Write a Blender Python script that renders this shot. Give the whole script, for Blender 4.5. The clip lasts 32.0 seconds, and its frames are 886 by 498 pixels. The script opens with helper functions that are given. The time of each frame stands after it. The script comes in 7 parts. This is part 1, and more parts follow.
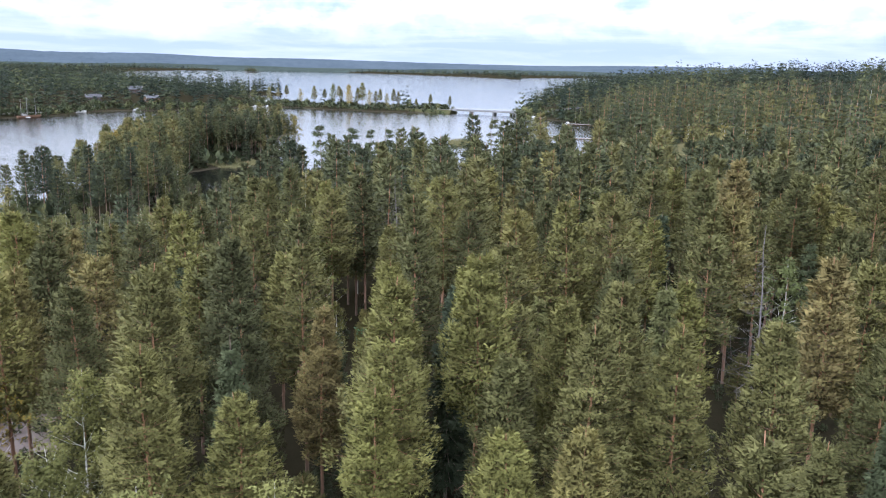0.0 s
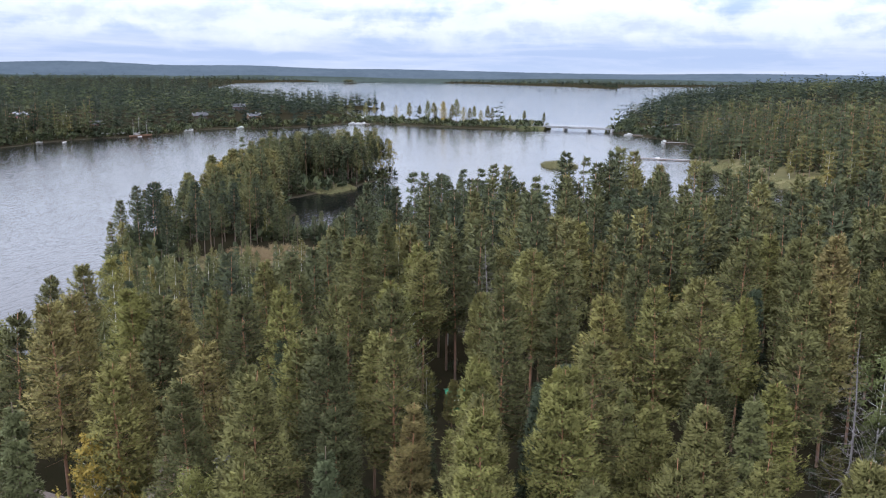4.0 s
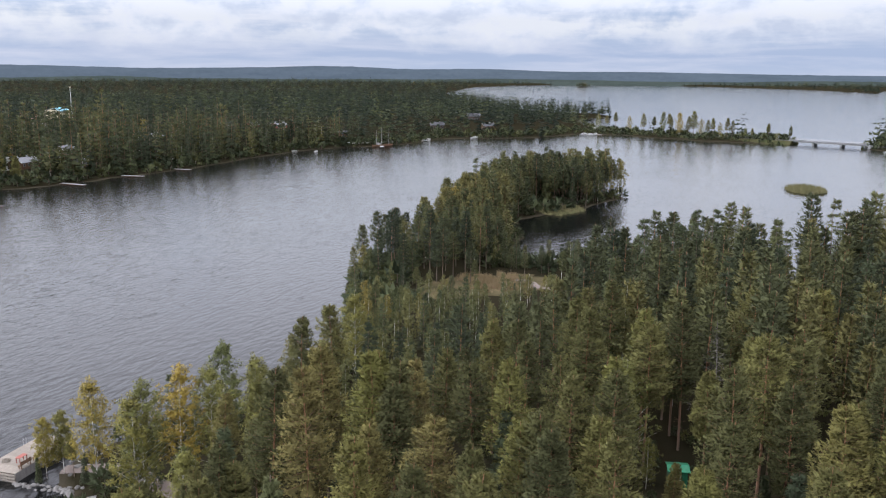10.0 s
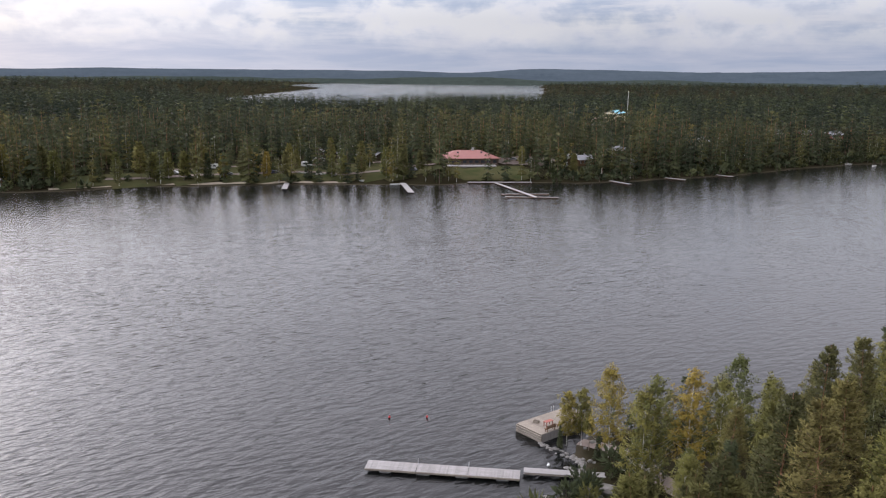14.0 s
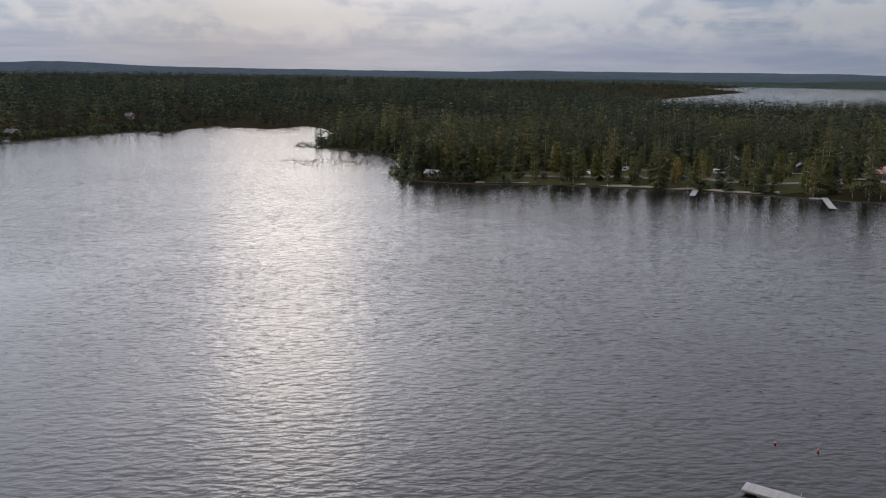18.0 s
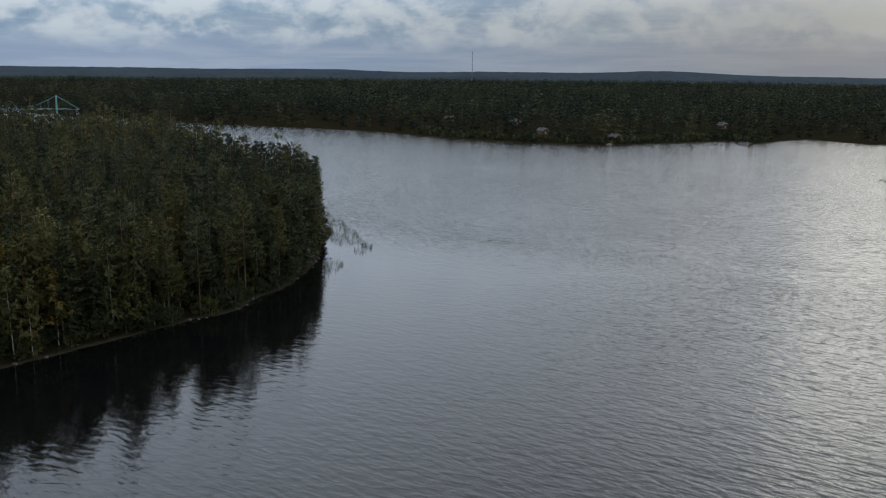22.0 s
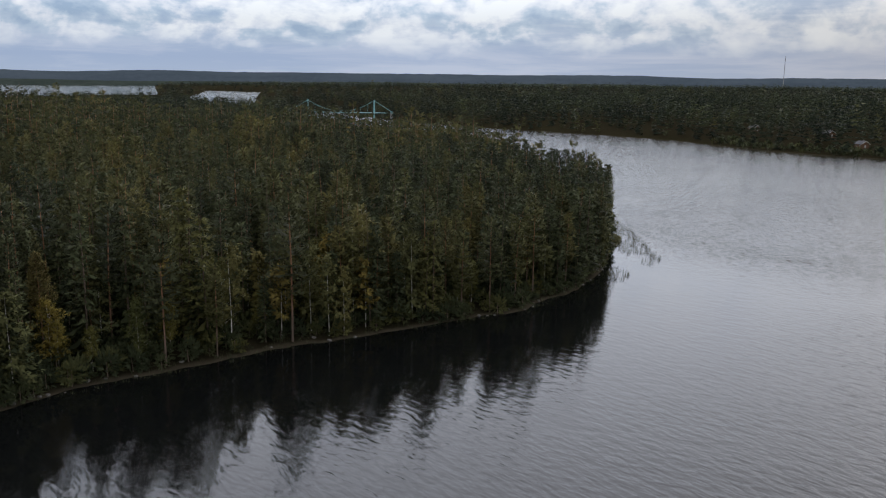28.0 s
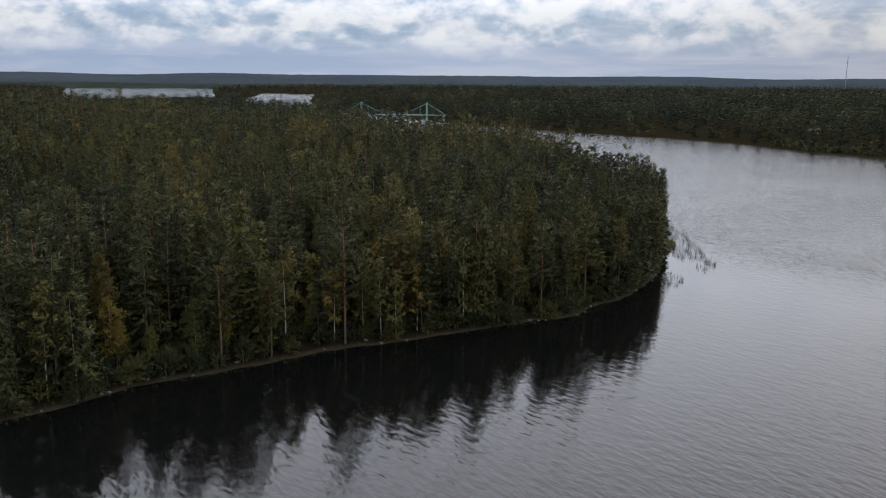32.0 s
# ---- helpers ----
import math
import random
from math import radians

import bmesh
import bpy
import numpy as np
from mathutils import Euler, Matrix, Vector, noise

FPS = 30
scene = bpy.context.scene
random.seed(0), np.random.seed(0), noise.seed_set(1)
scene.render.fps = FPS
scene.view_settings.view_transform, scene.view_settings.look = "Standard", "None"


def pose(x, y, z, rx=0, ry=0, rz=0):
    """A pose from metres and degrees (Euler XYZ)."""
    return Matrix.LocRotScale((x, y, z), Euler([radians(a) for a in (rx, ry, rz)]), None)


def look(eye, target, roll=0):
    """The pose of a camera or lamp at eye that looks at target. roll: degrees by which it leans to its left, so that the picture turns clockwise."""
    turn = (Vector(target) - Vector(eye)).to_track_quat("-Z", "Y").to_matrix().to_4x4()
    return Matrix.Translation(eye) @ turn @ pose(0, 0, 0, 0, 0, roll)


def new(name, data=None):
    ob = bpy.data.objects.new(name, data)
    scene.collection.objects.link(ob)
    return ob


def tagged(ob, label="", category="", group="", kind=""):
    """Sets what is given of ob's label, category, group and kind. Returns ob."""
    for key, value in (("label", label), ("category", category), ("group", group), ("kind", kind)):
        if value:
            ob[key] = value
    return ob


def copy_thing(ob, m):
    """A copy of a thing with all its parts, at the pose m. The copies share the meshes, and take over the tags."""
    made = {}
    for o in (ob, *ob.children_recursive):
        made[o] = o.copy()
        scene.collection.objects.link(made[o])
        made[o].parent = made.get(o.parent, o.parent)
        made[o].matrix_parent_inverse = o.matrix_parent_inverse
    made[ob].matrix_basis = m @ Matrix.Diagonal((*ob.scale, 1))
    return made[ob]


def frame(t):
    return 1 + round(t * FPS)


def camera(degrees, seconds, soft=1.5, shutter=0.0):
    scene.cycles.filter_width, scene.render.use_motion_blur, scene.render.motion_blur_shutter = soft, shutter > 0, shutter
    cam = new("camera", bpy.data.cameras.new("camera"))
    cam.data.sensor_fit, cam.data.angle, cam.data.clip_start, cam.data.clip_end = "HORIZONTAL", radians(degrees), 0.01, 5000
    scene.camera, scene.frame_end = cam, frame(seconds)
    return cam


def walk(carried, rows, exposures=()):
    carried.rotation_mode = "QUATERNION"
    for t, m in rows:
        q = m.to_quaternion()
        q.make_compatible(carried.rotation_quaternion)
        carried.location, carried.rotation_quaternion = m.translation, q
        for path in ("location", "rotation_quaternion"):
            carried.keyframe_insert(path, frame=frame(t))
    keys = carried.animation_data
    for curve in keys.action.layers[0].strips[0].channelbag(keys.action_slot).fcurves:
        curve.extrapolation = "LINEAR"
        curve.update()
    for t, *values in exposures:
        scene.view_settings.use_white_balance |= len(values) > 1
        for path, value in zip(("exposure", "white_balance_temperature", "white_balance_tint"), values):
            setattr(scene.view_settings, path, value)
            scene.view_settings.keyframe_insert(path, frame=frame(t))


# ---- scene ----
cam = camera(55.33, 32.0, soft=1.2)
# seconds, x, y, z, heading (to the left of north), pitch, roll
PATH = [
    (0, 0.00, 0.00, 34.46, 0.00, -12.16, 1.16),
    (0.5, 0.02, -0.12, 35.24, 0.96, -12.08, 1.22),
    (1, 0.01, -0.28, 36.02, 1.92, -11.96, 1.20),
    (1.5, 0.06, -0.43, 36.81, 2.89, -11.82, 1.10),
    (2, 0.09, -0.46, 37.56, 3.81, -11.67, 1.01),
    (2.5, 0.08, -0.48, 38.36, 4.52, -11.59, 0.91),
    (3, 0.14, -0.48, 39.23, 5.30, -11.56, 0.80),
    (3.5, 0.16, -0.47, 40.01, 5.89, -11.62, 0.73),
    (5.5, -0.05, -0.16, 43.24, 7.17, -11.84, 0.56),
    (6, -0.11, -0.06, 44.00, 7.06, -11.84, 0.51),
    (6.5, -0.13, -0.02, 44.77, 7.18, -11.78, 0.43),
    (7, -0.13, -0.08, 45.53, 7.41, -11.72, 0.43),
    (7.5, -0.16, -0.10, 46.31, 7.64, -11.67, 0.57),
    (8, -0.22, -0.15, 47.07, 7.84, -11.57, 0.56),
    (8.5, -0.24, -0.20, 47.49, 8.28, -11.59, 0.55),
    (9, -0.21, -0.37, 47.72, 11.59, -11.64, 0.54),
    (9.5, -0.19, -0.57, 47.82, 17.55, -11.72, 0.47),
    (10, -0.24, -0.72, 47.81, 21.88, -11.73, 0.39),
    (10.5, -0.24, -0.88, 47.82, 26.19, -11.69, 0.41),
    (11, -0.21, -1.06, 47.81, 30.45, -11.66, 0.54),
    (11.5, -0.09, -1.32, 47.87, 35.01, -11.69, 0.53),
    (12, 0.17, -1.68, 48.02, 39.70, -11.73, 0.50),
    (12.5, 0.44, -1.99, 48.25, 44.07, -11.74, 0.50),
    (13, 0.68, -2.21, 48.42, 48.90, -11.78, 0.54),
    (13.5, 0.88, -2.37, 48.56, 53.66, -11.77, 0.57),
    (15.5, 1.69, -2.68, 49.14, 65.97, -11.66, 0.37),
    (16, 2.08, -2.72, 49.27, 69.35, -11.71, 0.43),
    (16.5, 2.66, -2.74, 49.37, 73.39, -11.69, 0.59),
    (17, 3.31, -2.76, 49.45, 77.16, -11.70, 0.65),
    (17.5, 3.93, -2.79, 49.52, 80.93, -11.74, 0.74),
    (18, 4.50, -2.82, 49.57, 84.88, -11.82, 0.66),
    (18.5, 5.04, -2.79, 49.61, 89.46, -11.89, 0.68),
    (19, 5.60, -2.71, 49.69, 93.83, -11.83, 0.71),
    (19.5, 6.18, -2.55, 49.82, 98.40, -11.82, 0.74),
    (20, 6.75, -2.33, 50.00, 103.38, -11.80, 0.73),
    (20.5, 7.26, -2.07, 50.18, 108.45, -11.77, 0.65),
    (21, 7.72, -1.81, 50.36, 113.50, -11.73, 0.57),
    (21.5, 8.20, -1.58, 50.47, 118.40, -11.70, 0.72),
    (22, 8.67, -1.49, 50.58, 123.17, -11.66, 0.68),
    (22.5, 8.91, -1.44, 50.67, 126.99, -11.63, 0.77),
    (23, 9.10, -1.46, 50.72, 126.38, -11.52, 0.75),
    (23.5, 9.08, -1.38, 50.77, 128.06, -11.50, 0.75),
    (24, 9.10, -1.26, 50.80, 130.54, -11.51, 0.73),
    (24.5, 9.34, -1.13, 50.82, 132.15, -11.49, 0.73),
    (26.5, 10.30, -0.26, 51.15, 137.56, -11.53, 0.59),
    (27, 10.58, -0.04, 51.23, 139.21, -11.54, 0.63),
    (27.5, 10.85, 0.18, 51.31, 140.82, -11.52, 0.65),
    (28, 11.08, 0.34, 51.42, 142.80, -11.48, 0.70),
    (28.5, 11.24, 0.39, 51.53, 143.80, -11.46, 0.64),
    (29, 11.32, 0.40, 51.62, 144.85, -11.42, 0.62),
    (29.5, 11.39, 0.41, 51.70, 146.02, -11.38, 0.61),
    (30, 11.50, 0.48, 51.74, 147.34, -11.35, 0.64),
    (30.5, 11.61, 0.56, 51.73, 148.17, -11.32, 0.62),
    (31, 11.60, 0.62, 51.77, 147.67, -11.31, 0.60),
    (31.5, 11.52, 0.60, 51.87, 146.76, -11.38, 0.57),
    (32, 11.41, 0.53, 52.02, 146.33, -11.40, 0.51),
]

walk(cam, [(t, Matrix.Translation((x, y, z)) @ pose(0, 0, 0, 90 + pitch, 0, head) @ pose(0, 0, 0, 0, 0, roll))
           for t, x, y, z, head, pitch, roll in PATH],
     exposures=[(0, 0.82, 6050, 12), (3, 0.55, 6150, 12), (6, 0.36, 6300, 12.5), (9, 0.2, 6500, 12.5), (11, 0.12, 6600, 11), (13, -0.08, 6750, 14), (16, -0.58, 6850, 14), (18, -0.98, 6600, 11), (19, -1.12, 6450, 8),
                (22, -1.5, 6400, 3), (23, -1.2, 6450, 3), (24, -1.2, 6500, 3), (27, -0.97, 6800, 8), (32, -0.98, 7000, 10)])

# ---------------------------------------------------------------- sky and sun
SUN_HEAD, SUN_UP = 95.5, 16.0        # heading to the left of north, height in degrees
SUN_DIR = Vector((-math.sin(radians(SUN_HEAD)) * math.cos(radians(SUN_UP)),
                  math.cos(radians(SUN_HEAD)) * math.cos(radians(SUN_UP)), math.sin(radians(SUN_UP))))

BRIGHT_DIR = Vector((-math.sin(radians(150)) * math.cos(radians(48)), math.cos(radians(150)) * math.cos(radians(48)), math.sin(radians(48))))
THIN_DIR = Vector((-math.sin(radians(82)) * math.cos(radians(10)), math.cos(radians(82)) * math.cos(radians(10)), math.sin(radians(10))))


class Nodes:
    """Short hand for building node trees."""

    def __init__(self, tree):
        self.tree = tree

    def add(self, kind, **values):
        node = self.tree.nodes.new(kind)
        for key, value in values.items():
            setattr(node, key, value)
        return node

    def link(self, a, b):
        self.tree.links.new(a, b)

    def put(self, socket, value):
        if isinstance(value, bpy.types.NodeSocket):
            self.link(value, socket)
        else:
            socket.default_value = value

    def math(self, operation, a, b=0.0, clamp=False):
        node = self.add("ShaderNodeMath", operation=operation, use_clamp=clamp)
        self.put(node.inputs[0], a)
        self.put(node.inputs[1], b)
        return node.outputs[0]

    def mix(self, factor, a, b, blend="MIX"):
        node = self.add("ShaderNodeMix", data_type="RGBA", blend_type=blend)
        self.put(node.inputs[0], factor)
        self.put(node.inputs[6], a if isinstance(a, bpy.types.NodeSocket) else (*a, 1))
        self.put(node.inputs[7], b if isinstance(b, bpy.types.NodeSocket) else (*b, 1))
        return node.outputs[2]

    def ramp(self, value, stops):
        node = self.add("ShaderNodeValToRGB")
        self.put(node.inputs[0], value)
        while len(node.color_ramp.elements) < len(stops):
            node.color_ramp.elements.new(0.5)
        for element, (at, colour) in zip(node.color_ramp.elements, stops):
            element.position = at
            element.color = (*colour, 1) if isinstance(colour, tuple) else (colour, colour, colour, 1)
        return node.outputs[0]

    def noise(self, vector, scale, detail=3.0, rough=0.55, distort=0.0):
        node = self.add("ShaderNodeTexNoise")
        if vector is not None:
            self.link(vector, node.inputs["Vector"])
        node.inputs["Scale"].default_value = scale
        node.inputs["Detail"].default_value = detail
        node.inputs["Roughness"].default_value = rough
        node.inputs["Distortion"].default_value = distort
        return node.outputs[0]

    def mapped(self, vector, scale=(1, 1, 1), turn=(0, 0, 0), move=(0, 0, 0)):
        node = self.add("ShaderNodeMapping")
        self.link(vector, node.inputs[0])
        node.inputs["Location"].default_value = move
        node.inputs["Rotation"].default_value = [radians(a) for a in turn]
        node.inputs["Scale"].default_value = scale
        return node.outputs[0]


def build_world():
    world = bpy.data.worlds.new("sky")
    scene.world = world
    world.use_nodes = True
    tree = world.node_tree
    tree.nodes.clear()
    n = Nodes(tree)
    way = n.add("ShaderNodeTexCoord").outputs["Generated"]
    split = n.add("ShaderNodeSeparateXYZ")
    n.link(way, split.inputs[0])
    x, y, z = split.outputs
    up = n.math("MAXIMUM", z, 0.0)
    sky = n.add("ShaderNodeTexSky", sky_type="NISHITA", sun_disc=False, sun_elevation=radians(SUN_UP),
                sun_rotation=radians(-SUN_HEAD), air_density=1.0, dust_density=2.0, ozone_density=1.5)
    blue = n.mix(1.0, sky.outputs[0], (0.10, 0.10, 0.10), "MULTIPLY")
    # a broken sheet of cloud, seen in perspective, over a row of heaps along the horizon
    over = n.math("ADD", up, 0.05)
    flat = n.add("ShaderNodeCombineXYZ")
    n.link(n.math("DIVIDE", x, over), flat.inputs[0])
    n.link(n.math("DIVIDE", y, over), flat.inputs[1])
    sheet = n.noise(flat.outputs[0], 0.55, 8.0, 0.62, 0.5)
    heaps = n.mapped(way, (1, 1, 1.8), move=(0.3, 0.1, 0))
    puffs = n.noise(heaps, 11.0, 9.0, 0.56, 0.15)
    above = n.noise(n.mapped(way, (1, 1, 1.8), move=(0.3, 0.1, 0.026)), 11.0, 5.0, 0.52, 0.15)
    long = n.noise(n.mapped(way, (1, 1, 11.0), move=(0.7, 0.2, 0.1)), 4.5, 7.0, 0.62, 0.3)
    south = n.add("ShaderNodeVectorMath", operation="DOT_PRODUCT")
    n.link(way, south.inputs[0])
    south.inputs[1].default_value = (-math.sin(radians(155)), math.cos(radians(155)), 0)
    side = n.ramp(n.math("ADD", n.math("MULTIPLY", south.outputs["Value"], 0.5), 0.5), [(0.79, 0.0), (0.99, 1.0)])
    # heaped cloud, bright on its upper edges and grey below
    relief = n.math("ADD", n.math("MULTIPLY", n.math("SUBTRACT", puffs, above), 3.6), n.math("ADD", n.math("MULTIPLY", n.math("SUBTRACT", sheet, 0.5), 0.5), 0.60))
    soft = n.ramp(relief, [(0.1, (0.60, 0.66, 0.78)), (0.42, (0.72, 0.77, 0.86)), (0.6, (0.79, 0.82, 0.89)), (0.85, (0.82, 0.845, 0.885))])
    body = n.ramp(relief, [(0.1, (0.36, 0.48, 0.63)), (0.42, (0.56, 0.66, 0.77)), (0.6, (0.84, 0.86, 0.92)), (0.85, (1.06, 1.05, 1.04))])
    cover = n.ramp(n.math("ADD", n.math("MULTIPLY", puffs, 0.8), n.math("MULTIPLY", long, 0.2)), [(0.36, 0.0), (0.48, 1.0)])
    streak = n.ramp(long, [(0.38, (0.44, 0.54, 0.70)), (0.5, (0.54, 0.62, 0.76)), (0.62, (0.84, 0.85, 0.90))])
    lit = n.mix(cover, streak, n.mix(n.math("MULTIPLY", side, 0.85), soft, body))
    # clear blue-grey air under the cloud base, whose edge is ragged
    base = n.math("ADD", up, n.math("MULTIPLY", n.math("SUBTRACT", puffs, 0.5), 0.06))
    low = n.mix(n.ramp(long, [(0.42, 0.0), (0.62, 0.75)]), n.ramp(up, [(0.0, (0.50, 0.58, 0.72)), (0.02, (0.44, 0.53, 0.70)), (0.06, (0.48, 0.57, 0.72))]), (0.66, 0.70, 0.81))
    veil = n.mix(n.ramp(base, [(0.026, 0.0), (0.052, 1.0)]), low, lit)
    veil = n.mix(n.ramp(up, [(0.10, 0.0), (0.3, 0.8)]), veil, (0.86, 0.84, 0.89))
    veil = n.mix(0.06, veil, blue)
    veil = n.mix(1.0, veil, (0.965, 1.0, 1.07), "MULTIPLY")
    # the cloud is thin towards the veiled sun, and brightest high up in the south
    toward = n.add("ShaderNodeVectorMath", operation="DOT_PRODUCT")
    n.link(way, toward.inputs[0])
    toward.inputs[1].default_value = SUN_DIR
    glow = n.math("POWER", n.math("MAXIMUM", toward.outputs["Value"], 0.0), 60.0)
    thin = n.add("ShaderNodeVectorMath", operation="DOT_PRODUCT")
    n.link(way, thin.inputs[0])
    thin.inputs[1].default_value = THIN_DIR
    pale = n.math("POWER", n.math("MAXIMUM", thin.outputs["Value"], 0.0), 16.0)
    high = n.add("ShaderNodeVectorMath", operation="DOT_PRODUCT")
    n.link(way, high.inputs[0])
    high.inputs[1].default_value = BRIGHT_DIR
    broad = n.math("MULTIPLY", n.math("POWER", n.math("MAXIMUM", high.outputs["Value"], 0.0), 3.0), n.ramp(up, [(0.1, 0.0), (0.45, 1.0)]))
    veil = n.mix(side, veil, n.mix(1.0, veil, (0.95, 1.0, 1.06), "MULTIPLY"))
    rise = n.ramp(up, [(0.06, 0.0), (0.2, 0.8), (0.6, 1.0)])
    bright = n.math("ADD", n.math("ADD", n.math("ADD", n.math("ADD", n.math("MULTIPLY", glow, 0.06), n.math("MULTIPLY", pale, 0.34)), n.math("MULTIPLY", n.math("ADD", n.math("MULTIPLY", n.math("POWER", n.math("MAXIMUM", toward.outputs["Value"], 0.0), 6.0), 1.3), n.math("MULTIPLY", n.math("POWER", n.math("MAXIMUM", toward.outputs["Value"], 0.0), 45.0), 3.3)), n.ramp(up, [(0.08, 0.0), (0.24, 1.0)]))), n.math("MULTIPLY", broad, 3.0)),
                    n.math("ADD", n.math("ADD", n.math("MULTIPLY", side, n.math("ADD", n.math("MULTIPLY", rise, 1.25), 0.75)), n.math("MULTIPLY", rise, 1.15)), 0.92))
    scaled = n.add("ShaderNodeVectorMath", operation="SCALE")
    n.link(veil, scaled.inputs[0])
    n.link(bright, scaled.inputs["Scale"])
    back = n.add("ShaderNodeBackground")
    n.link(scaled.outputs[0], back.inputs[0])
    back.inputs[1].default_value = 1.0
    n.link(back.outputs[0], n.add("ShaderNodeOutputWorld").inputs[0])


build_world()
sun_data = bpy.data.lights.new("sun", "SUN")
sun_data.energy, sun_data.angle, sun_data.color = 0.12, radians(10), (1.0, 0.86, 0.68)
sun = new("sun", sun_data)
sun.matrix_world = look(SUN_DIR * 100, (0, 0, 0))

# ---------------------------------------------------------------- materials


def material(name, rough=0.8, metal=0.0, spec=0.5):
    mat = bpy.data.materials.new(name)
    mat.use_nodes = True
    n = Nodes(mat.node_tree)
    shader = mat.node_tree.nodes["Principled BSDF"]
    shader.inputs["Roughness"].default_value = rough
    shader.inputs["Metallic"].default_value = metal
    shader.inputs["Specular IOR Level"].default_value = spec
    return mat, n, shader


def bump(n, shader, height, strength=0.3, distance=0.02):
    node = n.add("ShaderNodeBump")
    node.inputs["Strength"].default_value = strength
    node.inputs["Distance"].default_value = distance
    n.link(height, node.inputs["Height"])
    n.link(node.outputs[0], shader.inputs["Normal"])


def surface(name, a, b, scale=3.0, rough=0.7, metal=0.0, bumpy=0.2, stretch=(1, 1, 1), fine=8.0, vary=0.12, gloss=None):
    """A material with stains at one scale, grain at a finer one and a little change from piece to piece."""
    mat, n, shader = material(name, rough, metal, (0.0 if rough > 0.92 else 0.15 if rough > 0.78 else 0.5) if gloss is None else gloss)
    where = n.add("ShaderNodeTexCoord").outputs["Object"]
    big = n.noise(n.mapped(where, stretch), scale, 4.0)
    small = n.noise(n.mapped(where, stretch), scale * fine, 3.0)
    colour = n.mix(n.math("MULTIPLY", n.math("SUBTRACT", big, 0.3), 2.2, True), a, b)
    grain = n.math("ADD", n.math("MULTIPLY", small, 0.5), 0.75)
    piece = n.math("ADD", n.math("MULTIPLY", n.add("ShaderNodeObjectInfo").outputs["Random"], 2 * vary), 1 - vary)
    scaled = n.add("ShaderNodeVectorMath", operation="SCALE")
    n.link(colour, scaled.inputs[0])
    n.link(n.math("MULTIPLY", grain, piece), scaled.inputs["Scale"])
    n.link(scaled.outputs[0], shader.inputs["Base Color"])
    n.link(n.math("ADD", n.math("MULTIPLY", big, 0.3), rough - 0.15, True), shader.inputs["Roughness"])
    if bumpy:
        bump(n, shader, small, bumpy, 0.02)
    return mat


def foliage(name, stops, stuff=False, rough=0.6, through_light=0.24):
    """Needles or leaves: from tree to tree by the stops, from spray to spray a little lighter or darker; limb shade is
    painted in.
    """
    mat, n, shader = material(name, rough, 0.0, 0.06)
    if stuff:
        node = n.add("ShaderNodeAttribute", attribute_name="tint")
        tree = node.outputs["Fac"]
    else:
        tree = n.add("ShaderNodeObjectInfo").outputs["Random"]
    colour = n.ramp(tree, stops)
    spray = n.add("ShaderNodeNewGeometry").outputs["Random Per Island"]
    where = n.add("ShaderNodeNewGeometry").outputs["Position"]
    patch = n.noise(where, 0.35, 2.0)
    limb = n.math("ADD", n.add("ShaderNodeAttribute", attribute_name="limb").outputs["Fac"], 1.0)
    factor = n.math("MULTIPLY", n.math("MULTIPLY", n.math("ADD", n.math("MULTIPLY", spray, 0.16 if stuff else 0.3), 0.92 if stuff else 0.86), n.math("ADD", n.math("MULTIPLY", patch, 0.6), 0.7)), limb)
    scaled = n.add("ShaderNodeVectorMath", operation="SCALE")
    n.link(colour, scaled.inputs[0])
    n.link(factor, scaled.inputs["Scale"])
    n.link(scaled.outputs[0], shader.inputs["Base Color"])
    glow = n.add("ShaderNodeBsdfTranslucent")
    n.link(scaled.outputs[0], glow.inputs[0])
    blend = n.add("ShaderNodeMixShader")
    blend.inputs[0].default_value = through_light
    out = mat.node_tree.nodes["Material Output"]
    n.link(shader.outputs[0], blend.inputs[1])
    n.link(glow.outputs[0], blend.inputs[2])
    n.link(blend.outputs[0], out.inputs[0])
    return mat


PINE = [(0.0, (0.058, 0.060, 0.026)), (0.3, (0.088, 0.087, 0.033)), (0.6, (0.115, 0.108, 0.038)), (0.85, (0.132, 0.128, 0.038)), (1.0, (0.150, 0.122, 0.048))]
SPRUCE = [(0.0, (0.036, 0.046, 0.026)), (0.7, (0.066, 0.076, 0.036)), (1.0, (0.110, 0.108, 0.038))]
BIRCH = [(0.0, (0.082, 0.094, 0.034)), (0.5, (0.142, 0.134, 0.040)), (0.85, (0.195, 0.160, 0.040)), (1.0, (0.250, 0.182, 0.040))]
BIRCH_WOOD = [(0.0, (0.070, 0.080, 0.036)), (0.55, (0.110, 0.108, 0.042)), (0.85, (0.150, 0.130, 0.045)), (1.0, (0.21, 0.160, 0.045))]
PINE_WOOD = [(0.0, (0.036, 0.045, 0.026)), (0.35, (0.064, 0.070, 0.034)), (0.7, (0.094, 0.095, 0.039)), (1.0, (0.140, 0.126, 0.047))]
LEAVES = {("pine", False): foliage("pine_needles", PINE), ("pine", True): foliage("pine_needles_wood", PINE_WOOD, True),
          ("spruce", False): foliage("spruce_needles", SPRUCE), ("spruce", True): foliage("spruce_needles_wood", SPRUCE, True),
          ("birch", False): foliage("birch_leaves", BIRCH), ("birch", True): foliage("birch_leaves_wood", BIRCH_WOOD, True)}


